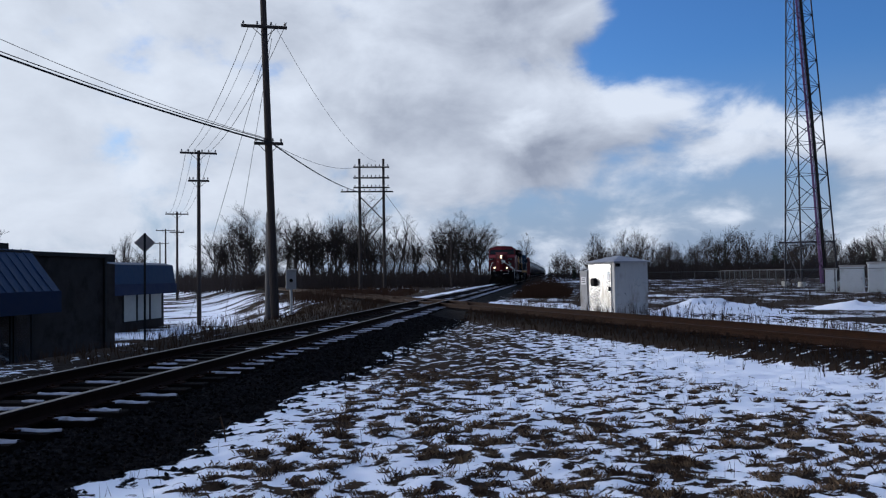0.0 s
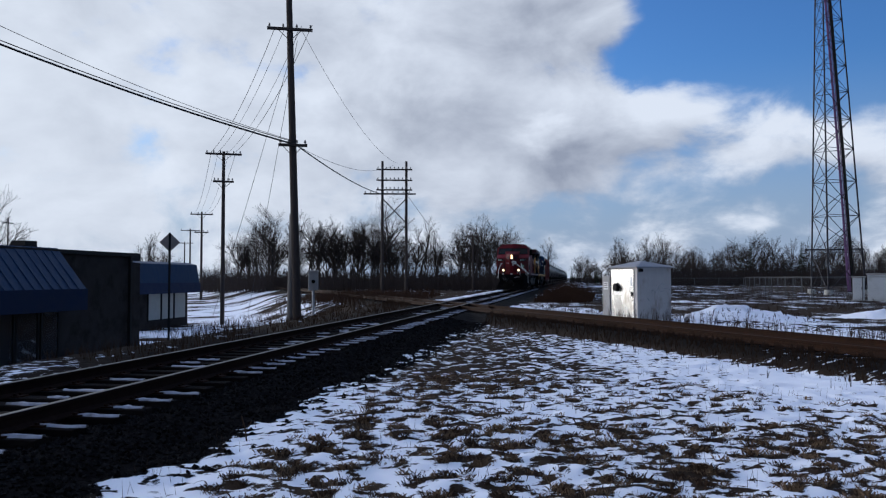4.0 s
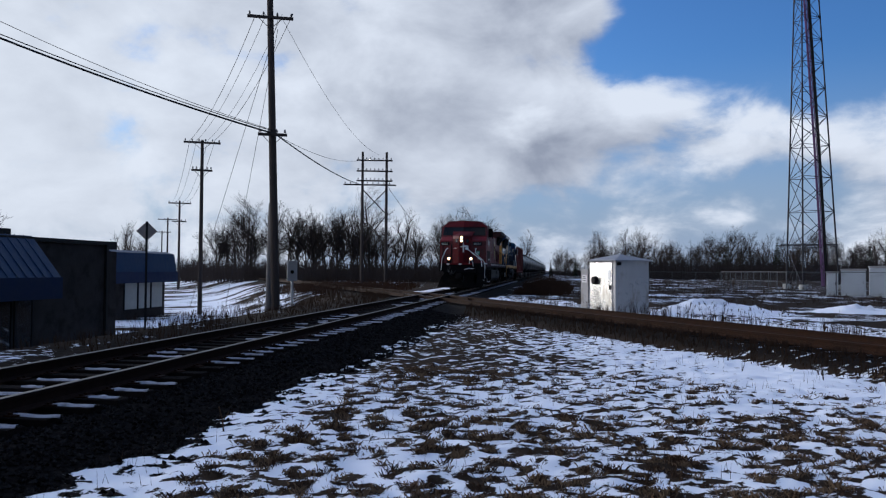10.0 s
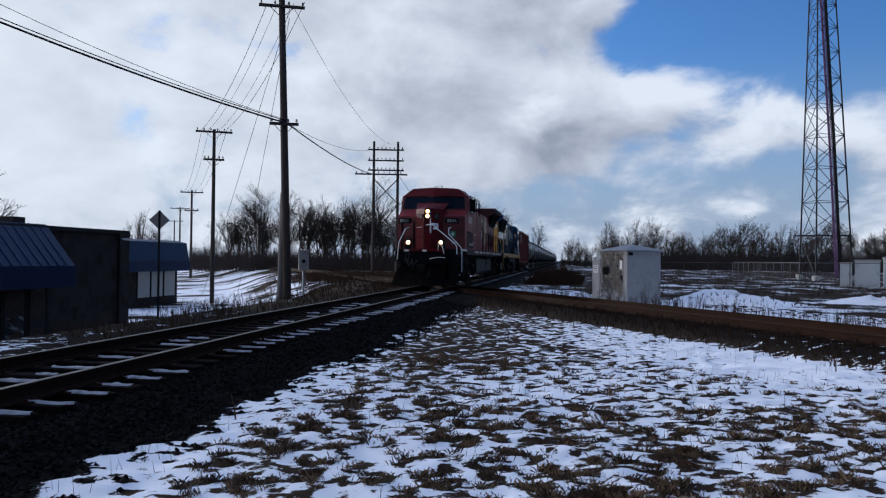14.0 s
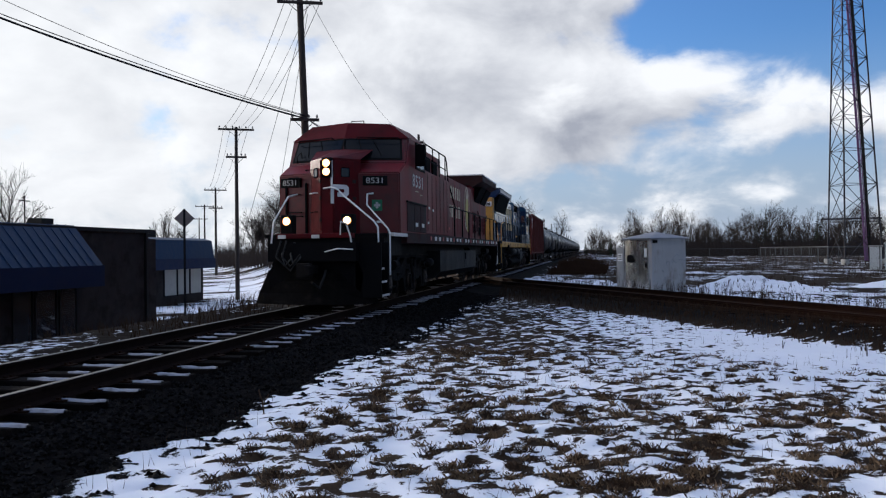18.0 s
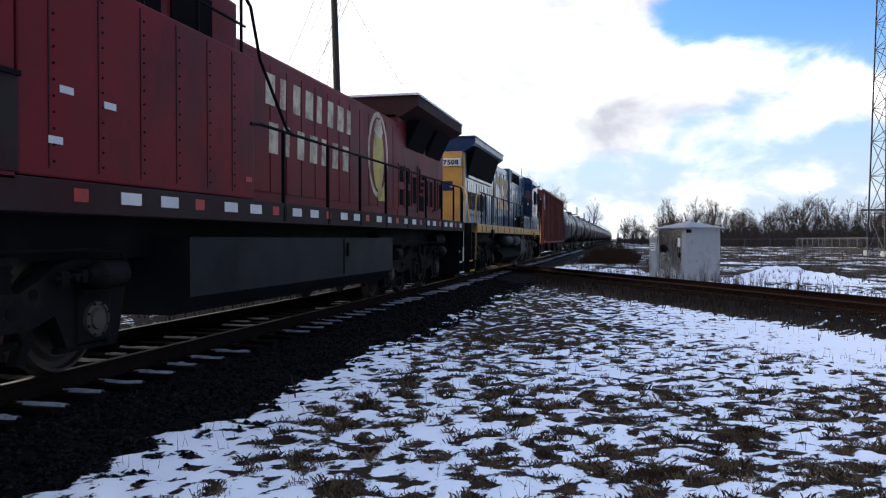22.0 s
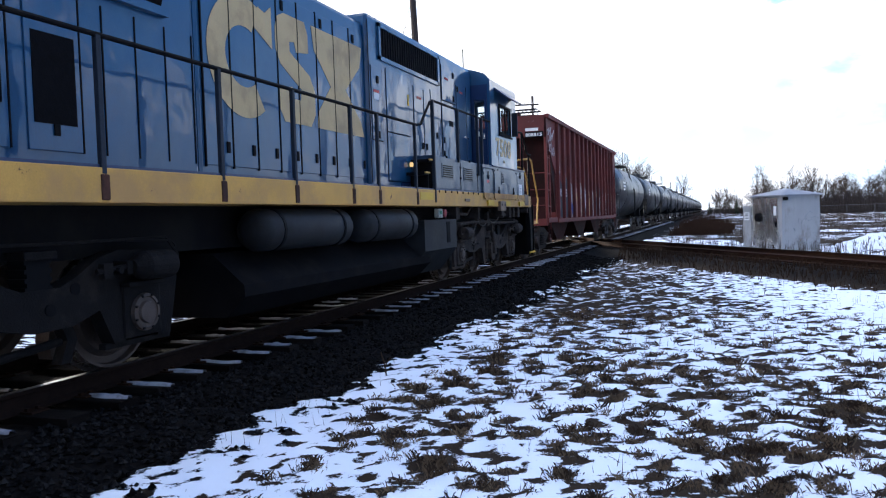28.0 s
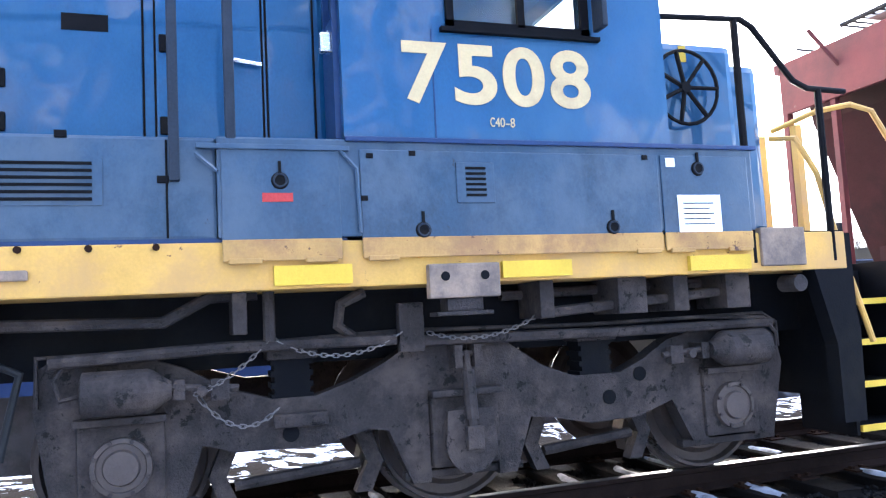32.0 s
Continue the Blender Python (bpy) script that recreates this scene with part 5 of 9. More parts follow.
    part("roof_rail", pipe(bmesh.new(), [(1.3, 5.2, 4.0), (1.36, 5.4, 4.28), (1.36, 9.0, 4.28), (1.36, 9.25, 4.15), (1.36, 9.5, 3.55), (1.5, 10.0, 2.72), (1.5, 10.2, 2.66)], 0.022, 8), "black", L, "black roof rail coming down to the walkway")
    part("roof_rail", pipe(bmesh.new(), [(1.36, 5.3, 3.86), (1.36, 9.1, 3.86)], 0.018, 6), "black", L)
    for y in (6.0, 7.0, 8.0, 9.0):
        part("roof_rail_post", rod(bmesh.new(), (1.36, y, 3.5), (1.36, y, 4.28), 0.02, 6), "black", L)
    # long hood
    hood = part("hood", boxp(-1.03, 1.03, 9.0, 16.9, 1.72, 3.86, bevel=0.05), "red", L, "red engine hood with many doors")
    for k in range(14):
        y = 9.35 + k * 0.55
        part("hood_door", boxp(1.03, 1.042, y + 0.02, y + 0.53, 1.9, 3.7, bevel=0.006), "red", hood)
    part("exhaust", boxp(-0.3, 0.3, 12.0, 12.5, 3.86, 4.05, bevel=0.02), "black", hood)
    # large painted name, as plain blocks
    for z, h_, n, y0 in ((3.14, 0.44, 8, 10.3), (2.46, 0.44, 7, 10.4)):
        for k in range(n):
            y = y0 + k * (3.75 if z > 3 else 3.45) / n
            bm = bmesh.new()
            k3 = (0.30, 0.20, 0.26)[k % 3]
            prism(bm, [(y, z), (y + k3, z), (y + k3 + 0.02, z + h_), (y + 0.02, z + h_)], "x", 1.043, 1.047)
            part("name_block", bm, "cream", hood, "worn cream lettering block")
    # oval crest
    def oval(x, ry, rz, cz=2.95):
        o = bmesh.new()
        o.faces.new([o.verts.new((x, 15.45 + ry * math.cos(t), cz + rz * math.sin(t))) for t in np.linspace(0, 2 * math.pi, 33)[:-1]])
        return o
    crest = part("crest", oval(1.0445, 0.66, 0.88), "cream", hood, "worn cream and gold oval crest")
    part("crest_field", oval(1.0475, 0.56, 0.77), "red", crest, "red inner field")
    part("crest_gold", oval(1.0500, 0.36, 0.66, 2.88), "gold", crest, "faded gold centre")
    part("crest_top", prism(bmesh.new(), [(15.15, 3.42), (15.30, 3.66), (15.58, 3.68), (15.74, 3.44), (15.60, 3.30), (15.30, 3.34)], "x", 1.051, 1.054), "cream", crest, "worn cream emblem")
    part("crest_scroll", prism(bmesh.new(), [(15.42, 2.02), (15.98, 2.02), (15.98, 2.42), (15.70, 2.30), (15.42, 2.36)], "x", 1.051, 1.054), "gold", crest)
    # radiator end with overhanging wings
    rad = part("radiator_section", boxp(-1.03, 1.03, 16.9, 21.4, 1.72, 4.05, bevel=0.04), "red", L, "red radiator section")
    prof = [(-1.5, 4.42), (1.5, 4.42), (1.5, 4.18), (1.05, 3.95), (-1.05, 3.95), (-1.5, 4.18)]
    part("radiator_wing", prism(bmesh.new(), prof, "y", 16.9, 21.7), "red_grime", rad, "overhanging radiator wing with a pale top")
    part("wing_top", boxp(-1.52, 1.52, 16.85, 21.75, 4.42, 4.47, bevel=0.01), "white_paint", rad)
    for y in (17.6, 19.4):
        part("radiator_grille", prism(bmesh.new(), [(1.035, 3.35), (1.045, 3.35), (1.36, 3.98), (1.05, 3.98)], "y", y, y + 1.5), "mesh_dark", rad, "dark radiator screen")
    for y0, y1, z0, z1 in ((16.95, 17.30, 2.0, 2.36), (16.95, 17.30, 2.52, 2.88), (17.47, 17.83, 2.0, 2.36), (17.47, 17.83, 2.52, 2.88), (18.07, 18.43, 2.08, 2.72), (18.62, 19.15, 1.92, 2.30), (18.62, 18.82, 2.36, 2.95),
                           (19.38, 19.60, 2.08, 2.72), (19.78, 20.05, 2.06, 2.72), (20.20, 20.43, 1.98, 2.80), (20.75, 21.05, 2.06, 2.72)):
        lv = part("louvre", boxp(1.03, 1.045, y0, y1, z0, z1), "mesh_dark", rad, "dark louvre")
        fr = box(boxp(1.03, 1.056, y0 - 0.05, y0, z0 - 0.05, z1 + 0.05), 1.03, 1.056, y1, y1 + 0.05, z0 - 0.05, z1 + 0.05)
        box(fr, 1.03, 1.055, y0, y1, z0 - 0.05, z0)
        box(fr, 1.03, 1.055, y0, y1, z1, z1 + 0.05)
        part("louvre_frame", fr, "red", lv)
    for k in range(3):
        part("relay", rod(bmesh.new(), (1.03, 18.95 + 0.07 * k, 2.42 + 0.17 * k), (1.09, 18.95 + 0.07 * k, 2.42 + 0.17 * k), 0.06, 10), "red_grime", rad, "exposed fitting in an open hatch")
    part("rear_number_board", boxp(0.5, 0.95, 21.38, 21.43, 3.4, 3.62), "black", rad)
    # walkway handrails
    ys = [9.9, 11.5, 13.0, 14.5, 16.0, 17.6, 19.2, 20.6, 21.6]
    handrail(L, ys, 1.72, 2.66, 1.5, "black")
    part("handrail", pipe(bmesh.new(), [(1.5, 8.95, 2.64), (1.5, 9.2, 2.67), (1.5, 21.5, 2.67), (1.5, 21.8, 2.5), (1.5, 21.85, 1.0)], 0.022, 8), "black", L, "black walkway handrail")
    part("rear_handrail", pipe(bmesh.new(), [(1.45, 22.0, 2.4), (1.5, 21.9, 2.2), (1.5, 21.9, 0.6)], 0.02, 8), "white_paint", L)
    # sill reflectors
    for k, y in enumerate(np.arange(5.8, 21.5, 0.62)):
        m_ = ("reflector_red", "reflector_white", "reflector_white")[k % 3]
        part("sill_reflector", boxp(1.52, 1.526, y, y + (0.18 if k % 3 == 0 else 0.30), 1.55, 1.66), m_, L)
    # fuel tank
    poly = [(-1.42, 1.26), (1.42, 1.26), (1.42, 0.62), (1.2, 0.42), (-1.2, 0.42), (-1.42, 0.62)]
    ft = part("fuel_tank", prism(bmesh.new(), poly, "y", 7.72, 15.2), "tank_dark", L, "dark grey fuel tank with a flat side")
    part("tank_seam", boxp(1.42, 1.43, 12.4, 12.43, 0.66, 1.24), "black", ft)
    part("tank_gauge", boxp(1.42, 1.45, 12.55, 12.62, 0.95, 1.18, bevel=0.01), "black", ft)
    for y in (2.7, 15.4, 20.2):
        part("air_reservoir", rod(bmesh.new(), (1.1, y - 0.5, 1.22), (1.1, y + 0.5, 1.22), 0.16, 14), "black", L)
    loco_truck(L, 4.45)
    loco_truck(L, 17.85)
    steps(L, 0.62, 1.25, "black", "reflector_white", x=1.5)
    steps(L, 21.35, 21.95, "black", "reflector_white", x=1.5)
    coupler(L, 22.0, 1)
    part("end_plate", boxp(-1.5, 1.5, 21.95, 22.02, 0.9, 1.7), "black", L)
    return L


def blue_loco():
    """Runs long hood first, so its cab is the end next to the hopper car."""
    L = thing("locomotive", "faded blue and yellow diesel freight locomotive behind the red one", "locomotive", "train", at=(RAIL_X, 109.5, 0))
    part("side_sill", boxp(-1.52, 1.52, 1.55, 20.25, 1.44, 1.71, bevel=0.01), "yellow", L, "faded yellow frame sill")
    part("underframe", boxp(-1.0, 1.0, 0.6, 20.9, 1.0, 1.44), "black", L, "black underframe")
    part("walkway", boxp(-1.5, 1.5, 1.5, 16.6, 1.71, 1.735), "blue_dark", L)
    # radiator end, yellow face
    rad = part("radiator_section", boxp(-1.05, 1.05, 1.62, 7.4, 1.73, 4.0, bevel=0.04), "blue", L, "blue radiator section of the long hood")
    part("end_face", boxp(-1.03, 1.03, 1.585, 1.625, 1.75, 3.98, bevel=0.02), "yellow", rad, "yellow hood end")
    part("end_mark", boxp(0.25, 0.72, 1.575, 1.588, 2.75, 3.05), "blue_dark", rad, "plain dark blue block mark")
    part("end_side_band", boxp(1.05, 1.056, 1.62, 1.95, 1.75, 3.95), "yellow", rad)
    nb = part("number_board", boxp(0.35, 0.98, 1.54, 1.59, 3.52, 3.76, bevel=0.01), "white_paint", rad, "white number board")
    lettering("digit", "7508", 0.2, "black", nb, pose(0.42, 1.538, 3.57, 90, 0, 0), width=0.5, bold=0.006)
    prof = [(-1.42, 4.42), (1.42, 4.42), (1.42, 4.25), (1.06, 3.98), (-1.06, 3.98), (-1.42, 4.25)]
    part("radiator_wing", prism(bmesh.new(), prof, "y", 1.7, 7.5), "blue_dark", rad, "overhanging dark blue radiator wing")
    part("wing_top", boxp(-1.44, 1.44, 1.65, 7.55, 4.42, 4.47, bevel=0.01), "blue_grime", rad)
    part("radiator_grille", prism(bmesh.new(), [(1.055, 3.28), (1.07, 3.28), (1.36, 4.2), (1.06, 4.0)], "y", 2.2, 6.9), "mesh_dark", rad, "large dark radiator screen")
    part("grille_lip", boxp(1.05, 1.12, 2.15, 6.95, 3.2, 3.28), "blue", rad)
    for y0, y1, z0 in ((2.32, 2.54, 2.20), (2.67, 2.90, 2.20), (3.04, 3.27, 2.18), (3.40, 3.65, 2.20), (3.95, 4.18, 2.20), (4.40, 4.65, 2.19), (4.85, 5.12, 2.18), (5.40, 5.82, 2.07)):
        dr = part("hood_door", boxp(1.05, 1.064, y0 - 0.055, y1 + 0.055, 1.86, 3.12, bevel=0.006), "blue", rad)
        part("door_louvre", boxp(1.064, 1.070, y0, y1, z0, 2.77), "mesh_dark", dr, "black louvre")
        part("seam", boxp(1.05, 1.066, y1 + 0.058, y1 + 0.072, 1.86, 3.12), "black", rad)
        part("latch", boxp(1.064, 1.078, (y0 + y1) / 2 - 0.03, (y0 + y1) / 2 + 0.03, 1.98, 2.07, bevel=0.006), "black", dr, "black door latch")
    for y in (6.15, 6.55, 6.95, 7.35):
        part("seam", boxp(1.05, 1.058, y - 0.007, y + 0.007, 1.86, 3.12), "black", rad)
    # engine hood with doors
    hood = part("hood", boxp(-1.05, 1.05, 7.4, 11.4, 1.73, 4.16, bevel=0.05), "blue", L, "blue engine hood with tall doors")
    for k in range(8):
        y = 7.5 + k * 0.485
        d = part("hood_door", boxp(1.05, 1.062, y + 0.01, y + 0.475, 1.86, 3.95, bevel=0.006), "blue", hood)
        part("seam", boxp(1.05, 1.0695, y - 0.009, y + 0.009, 1.84, 3.96), "black", hood)
        part("latch", boxp(1.062, 1.075, y + 0.36, y + 0.42, 2.0, 2.12, bevel=0.006), "black", d, "black door latch")
        if k % 2:
            part("latch", boxp(1.062, 1.075, y + 0.1, y + 0.16, 3.78, 3.9, bevel=0.006), "black", d)
    # big cream letters drawn as plain shapes
    x0, x1 = 1.0635, 1.0675
    cz = 3.08

    def arc(bm, cy, cz, ry, rz, w, a0, a1, n=26):
        A, Bv = [], []
        for k in range(n + 1):
            t = radians(a0 + (a1 - a0) * k / n)
            A.append(bm.verts.new((x1, cy + ry * math.cos(t), cz + rz * math.sin(t))))
            Bv.append(bm.verts.new((x1, cy + (ry - w) * math.cos(t), cz + (rz - w * 1.05) * math.sin(t))))
        for k in range(n):
            bm.faces.new((A[k], A[k + 1], Bv[k + 1], Bv[k]))
        return bm
    bm = arc(bmesh.new(), 8.25, cz, 0.67, 0.67, 0.32, 62, 305)
    part("mark_shape", bm, "letter_cream", hood, "large cream half-ring shape")
    part("mark_shape", prism(bmesh.new(), [(8.46, 3.46), (8.84, 3.27), (8.84, 3.76), (8.7, 3.66), (8.56, 3.70)], "x", x0 + 0.0006, x1 + 0.0006), "letter_cream", hood)
    bm = prism(bmesh.new(), [(8.98, 3.70), (9.12, 3.76), (9.62, 3.76), (9.70, 3.62), (9.70, 3.38), (9.40, 3.34), (9.36, 3.46), (9.24, 3.44), (9.24, 3.32), (9.72, 3.10), (9.84, 2.92), (9.84, 2.62), (9.72, 2.46), (9.08, 2.46), (8.98, 2.60), (8.98, 2.86), (9.28, 2.90), (9.32, 2.76), (9.48, 2.76), (9.50, 2.90), (9.02, 3.14), (8.92, 3.30), (8.92, 3.56)], "x", x0, x1)
    part("mark_shape", bm, "letter_cream", hood, "large cream block with two notches")
    bm = prism(bmesh.new(), [(9.80, 3.76), (11.30, 3.76), (11.22, 3.46), (10.74, 3.07), (11.22, 2.66), (11.30, 2.46), (9.90, 2.46), (9.92, 2.66), (10.30, 3.05), (9.86, 3.46)], "x", x0, x1)
    part("mark_shape", bm, "letter_cream", hood, "large cream hourglass block")
    # taller equipment section up to the cab
    eq = part("equipment_section", boxp(-1.12, 1.12, 11.4, 16.59, 1.73, 4.31, bevel=0.05), "blue", L, "blue equipment section behind the cab")
    gr = part("dynamic_brake_grille", boxp(1.12, 1.135, 11.85, 14.45, 3.74, 4.18, bevel=0.01), "mesh_dark", eq, "long black grille")
    fr = box(boxp(1.12, 1.15, 11.78, 14.52, 3.68, 3.74), 1.12, 1.15, 11.78, 14.52, 4.18, 4.24)
    box(fr, 1.12, 1.15, 11.78, 11.85, 3.68, 4.24)
    box(fr, 1.12, 1.15, 14.45, 14.52, 3.68, 4.24)
    part("grille_frame", fr, "blue", gr)
    bm = bmesh.new()
    for k in range(26):
        box(bm, 1.135, 1.146, 11.85 + k * 0.1, 11.87 + k * 0.1, 3.75, 4.17)
    part("grille_mesh", bm, "black", gr, kind="stuff")
    for y0, y1, z0, z1, marks in ((11.49, 11.88, 2.45, 3.55, ((11.7, 3.36), (11.7, 2.53))), (12.05, 12.99, 2.62, 3.6, ()), (12.05, 12.99, 1.85, 2.60, ()), (13.22, 13.66, 2.32, 3.5, ((13.58, 2.5),)), (13.70, 14.02, 2.32, 3.5, ((13.78, 2.5),)),
                                  (14.06, 14.41, 2.32, 3.55, ((14.34, 2.75),)), (14.68, 15.49, 2.32, 3.35, ((14.74, 2.7), (14.74, 2.45))), (15.57, 16.18, 2.32, 3.86, ((15.62, 3.78), (15.62, 2.95), (15.62, 2.45))), (14.70, 15.49, 3.46, 4.12, ((15.36, 4.0), (15.36, 3.55))), (16.22, 16.5, 2.32, 3.9, ())):
        d = part("access_door", boxp(1.12, 1.132, y0, y1, z0, z1, bevel=0.006), "blue", eq)
        for a, b, c, e in ((y0 - 0.014, y0 - 0.002, z0, z1), (y1 + 0.002, y1 + 0.014, z0, z1), (y0, y1, z0 - 0.014, z0 - 0.002)):
            part("door_gap", boxp(1.12, 1.1265, a, b, c, e), "black", d)
        for y, z in marks:
            part("latch", boxp(1.132, 1.148, y - 0.035, y + 0.035, z - 0.055, z + 0.055, bevel=0.01), "black", d, "black door latch")
    part("seam", boxp(1.12, 1.127, 14.645, 14.66, 1.8, 4.2), "black", eq)
    part("seam", boxp(1.12, 1.127, 11.41, 11.425, 1.8, 4.2), "black", eq)
    for y, z in ((11.55, 3.16), (14.85, 3.86), (13.35, 3.3), (15.75, 3.72)):
        part("notice", boxp(1.134, 1.139, y, y + 0.2, z, z + 0.04), "reflector_red", eq, "small red notice")
        if y < 12:
            part("notice", boxp(1.134, 1.139, y, y + 0.2, z - 0.11, z - 0.005), "reflector_white", eq, "small white notice")
    part("lift_label", boxp(1.134, 1.139, 12.91, 12.97, 3.12, 3.30), "yellow_bright", eq, "upright yellow label")
    part("sunk_handle", boxp(1.133, 1.137, 15.06, 15.31, 3.0, 3.10), "black", eq, "dark sunk grip")
    part("door_handle", pipe(bmesh.new(), [(1.13, 16.0, 2.86), (1.17, 16.02, 2.86), (1.17, 16.18, 2.84)], 0.014, 6), "chrome", eq)
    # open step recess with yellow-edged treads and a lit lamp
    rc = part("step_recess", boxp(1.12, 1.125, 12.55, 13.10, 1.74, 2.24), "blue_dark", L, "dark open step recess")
    for y0, y1, z in ((12.68, 12.90, 2.0), (12.90, 13.09, 2.22)):
        part("tread", boxp(1.16, 1.48, y0, y1, z - 0.05, z, bevel=0.006), "black", rc)
        part("tread_edge", boxp(1.48, 1.50, y0, y1, z - 0.022, z + 0.004), "yellow", rc, "worn yellow step edge")
        part("riser", boxp(1.16, 1.47, y1 - 0.03, y1, 1.74, z - 0.05), "black", rc)
    part("step_lamp", rod(bmesh.new(), (1.16, 12.72, 2.12), (1.20, 12.72, 2.12), 0.04, 12), "lamp_warm_dim", L, "small lit step lamp").matrix_basis = pose(0, 0.16, 0.02)
    # low cabinet along the walkway
    low = part("low_cabinet", boxp(0.9, 1.50, 13.10, 15.88, 1.73, 2.30, bevel=0.02), "blue_grime", L, "low faded blue cabinet with louvres")
    for y0, n in ((13.53, 6), (14.75, 6)):
        lv = part("louvre_plate", boxp(1.50, 1.508, y0 - 0.05, y0 + 0.55, 1.92, 2.18), "blue_grime", low)
        for k in range(n):
            part("louvre_slot", boxp(1.506, 1.520, y0, y0 + 0.50, 1.945 + 0.038 * k, 1.960 + 0.038 * k), "black", lv)
    for y in (13.13, 14.52, 15.62):
        part("seam", boxp(1.50, 1.506, y - 0.006, y + 0.006, 1.74, 2.28), "black", low)
    for y, z in ((13.75, 2.30), (14.4, 2.30), (15.1, 2.30), (14.52, 1.96), (14.52, 2.15), (15.6, 2.06)):
        part("catch", boxp(1.495, 1.515, y - 0.03, y + 0.03, z - 0.02, z + 0.02, bevel=0.004), "black", low)
    bm = bmesh.new()
    for k in range(8):
        rod(bm, (1.50, 13.25 + 0.33 * k, 1.69), (1.532, 13.25 + 0.33 * k, 1.69), 0.02, 8)
    part("sill_bolts", bm, "rusty_rail", L, kind="stuff")
    part("sill_handle", boxp(1.52, 1.545, 14.66, 14.95, 1.53, 1.585, bevel=0.012), "pad_dirty", L, "dull metal label holder")
    # cab: hollow, with windows through both sides, the door and the front
    poly = [(-1.53, 4.0), (1.53, 4.0), (1.53, 4.10), (1.40, 4.24), (0.9, 4.40), (-0.9, 4.40), (-1.40, 4.24), (-1.53, 4.10)]
    cab = part("cab", prism(bmesh.new(), poly, "y", 16.60, 18.82), "blue", L, "blue full-width cab")
    part("cab_floor", boxp(-1.47, 1.47, 16.66, 18.78, 2.30, 2.36), "cab_paint", cab)
    for s_ in (1, -1):
        xa, xb = (1.47, 1.53) if s_ > 0 else (-1.53, -1.47)
        for a, b, c, d in ((16.60, 17.30, 2.30, 4.0), (18.20, 18.82, 2.30, 4.0), (17.30, 18.20, 2.30, 3.06), (17.30, 18.20, 3.62, 4.0)):
            part("side_panel", boxp(xa, xb, a, b, c, d), "blue", cab)
        pn = part("window_pane", boxp(xa + 0.02, xb - 0.02, 17.30, 18.20, 3.06, 3.62), "clear_glass", cab, "sliding cab window")
        pn.visible_shadow = False
    bm = box(boxp(-1.47, 1.18, 16.60, 16.66, 2.36, 4.0), 1.42, 1.47, 16.60, 16.66, 2.36, 4.0)
    box(bm, 1.18, 1.42, 16.60, 16.66, 2.36, 3.08)
    box(bm, 1.18, 1.42, 16.60, 16.66, 3.66, 4.0)
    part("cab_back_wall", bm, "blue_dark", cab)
    bm = box(boxp(-1.47, 1.47, 18.76, 18.82, 2.36, 3.24), -1.47, 1.47, 18.76, 18.82, 3.86, 4.0)
    for xa, xb in ((-1.47, -1.36), (-0.62, -0.45), (0.45, 0.62), (1.36, 1.47)):
        box(bm, xa, xb, 18.76, 18.82, 3.24, 3.86)
    part("cab_front_wall", bm, "blue", cab)
    for xa, xb in ((-1.36, -0.62), (-0.45, 0.45), (0.62, 1.36)):
        part("front_window", boxp(xa, xb, 18.78, 18.80, 3.24, 3.86), "clear_glass", cab).visible_shadow = False
    bm = box(boxp(1.14, 1.19, 16.565, 16.60, 2.32, 3.85), 1.41, 1.46, 16.565, 16.60, 2.32, 3.85)
    box(bm, 1.19, 1.41, 16.565, 16.60, 2.32, 3.06)
    box(bm, 1.19, 1.41, 16.565, 16.60, 3.68, 3.85)
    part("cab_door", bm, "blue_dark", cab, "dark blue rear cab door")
    part("door_window", boxp(1.18, 1.42, 16.62, 16.64, 3.08, 3.66), "clear_glass", cab).visible_shadow = False
    part("door_handle", boxp(1.36, 1.42, 16.50, 16.57, 2.86, 2.98, bevel=0.01), "chrome", cab)
    part("door_sticker", boxp(1.25, 1.34, 16.558, 16.565, 2.92, 3.02), "white_paint", cab)
    bm = box(boxp(-0.5, 0.3, 18.1, 18.7, 2.36, 3.3, bevel=0.03), 0.6, 1.1, 17.7, 18.15, 2.36, 3.1, bevel=0.04)
    part("control_stand", bm, "black", cab, "dark control stand and seat")
    part("low_cab_side", boxp(-1.53, 1.535, 15.88, 19.47, 1.73, 2.30, bevel=0.012), "blue_grime", L, "faded lower cab side with hatches")
    part("cab_ledge", boxp(1.45, 1.56, 16.6, 19.5, 2.285, 2.315, bevel=0.006), "blue_dark", cab)
    sw = part("window_rail", boxp(1.53, 1.57, 17.22, 18.32, 2.985, 3.012), "black", cab)
    bm = box(boxp(1.53, 1.556, 17.26, 17.31, 3.02, 3.66), 1.53, 1.556, 18.19, 18.25, 3.02, 3.66)
    box(bm, 1.53, 1.556, 17.26, 18.25, 3.01, 3.06)
    box(bm, 1.53, 1.556, 17.26, 18.25, 3.62, 3.67)
    box(bm, 1.53, 1.556, 17.74, 17.79, 3.04, 3.64)
    part("window_frame", bm, "black", sw)
    aw = part("window_awning", prism(bmesh.new(), [(1.53, 3.97), (1.55, 3.97), (1.80, 3.77), (1.78, 3.75), (1.53, 3.93)], "y", 16.95, 18.55), "blue_dark", cab, "dark awning over the cab window")
    part("mirror", boxp(1.56, 1.70, 18.27, 18.31, 3.04, 3.58, bevel=0.012), "rail_paint", cab, "narrow dark wind deflector")
    lettering("digit", "7508", 0.52, "letter_cream", cab, Matrix.Translation((1.532, 16.95, 2.55)) @ SIDE, width=1.31, bold=0.012, label="cream road number on the cab side")
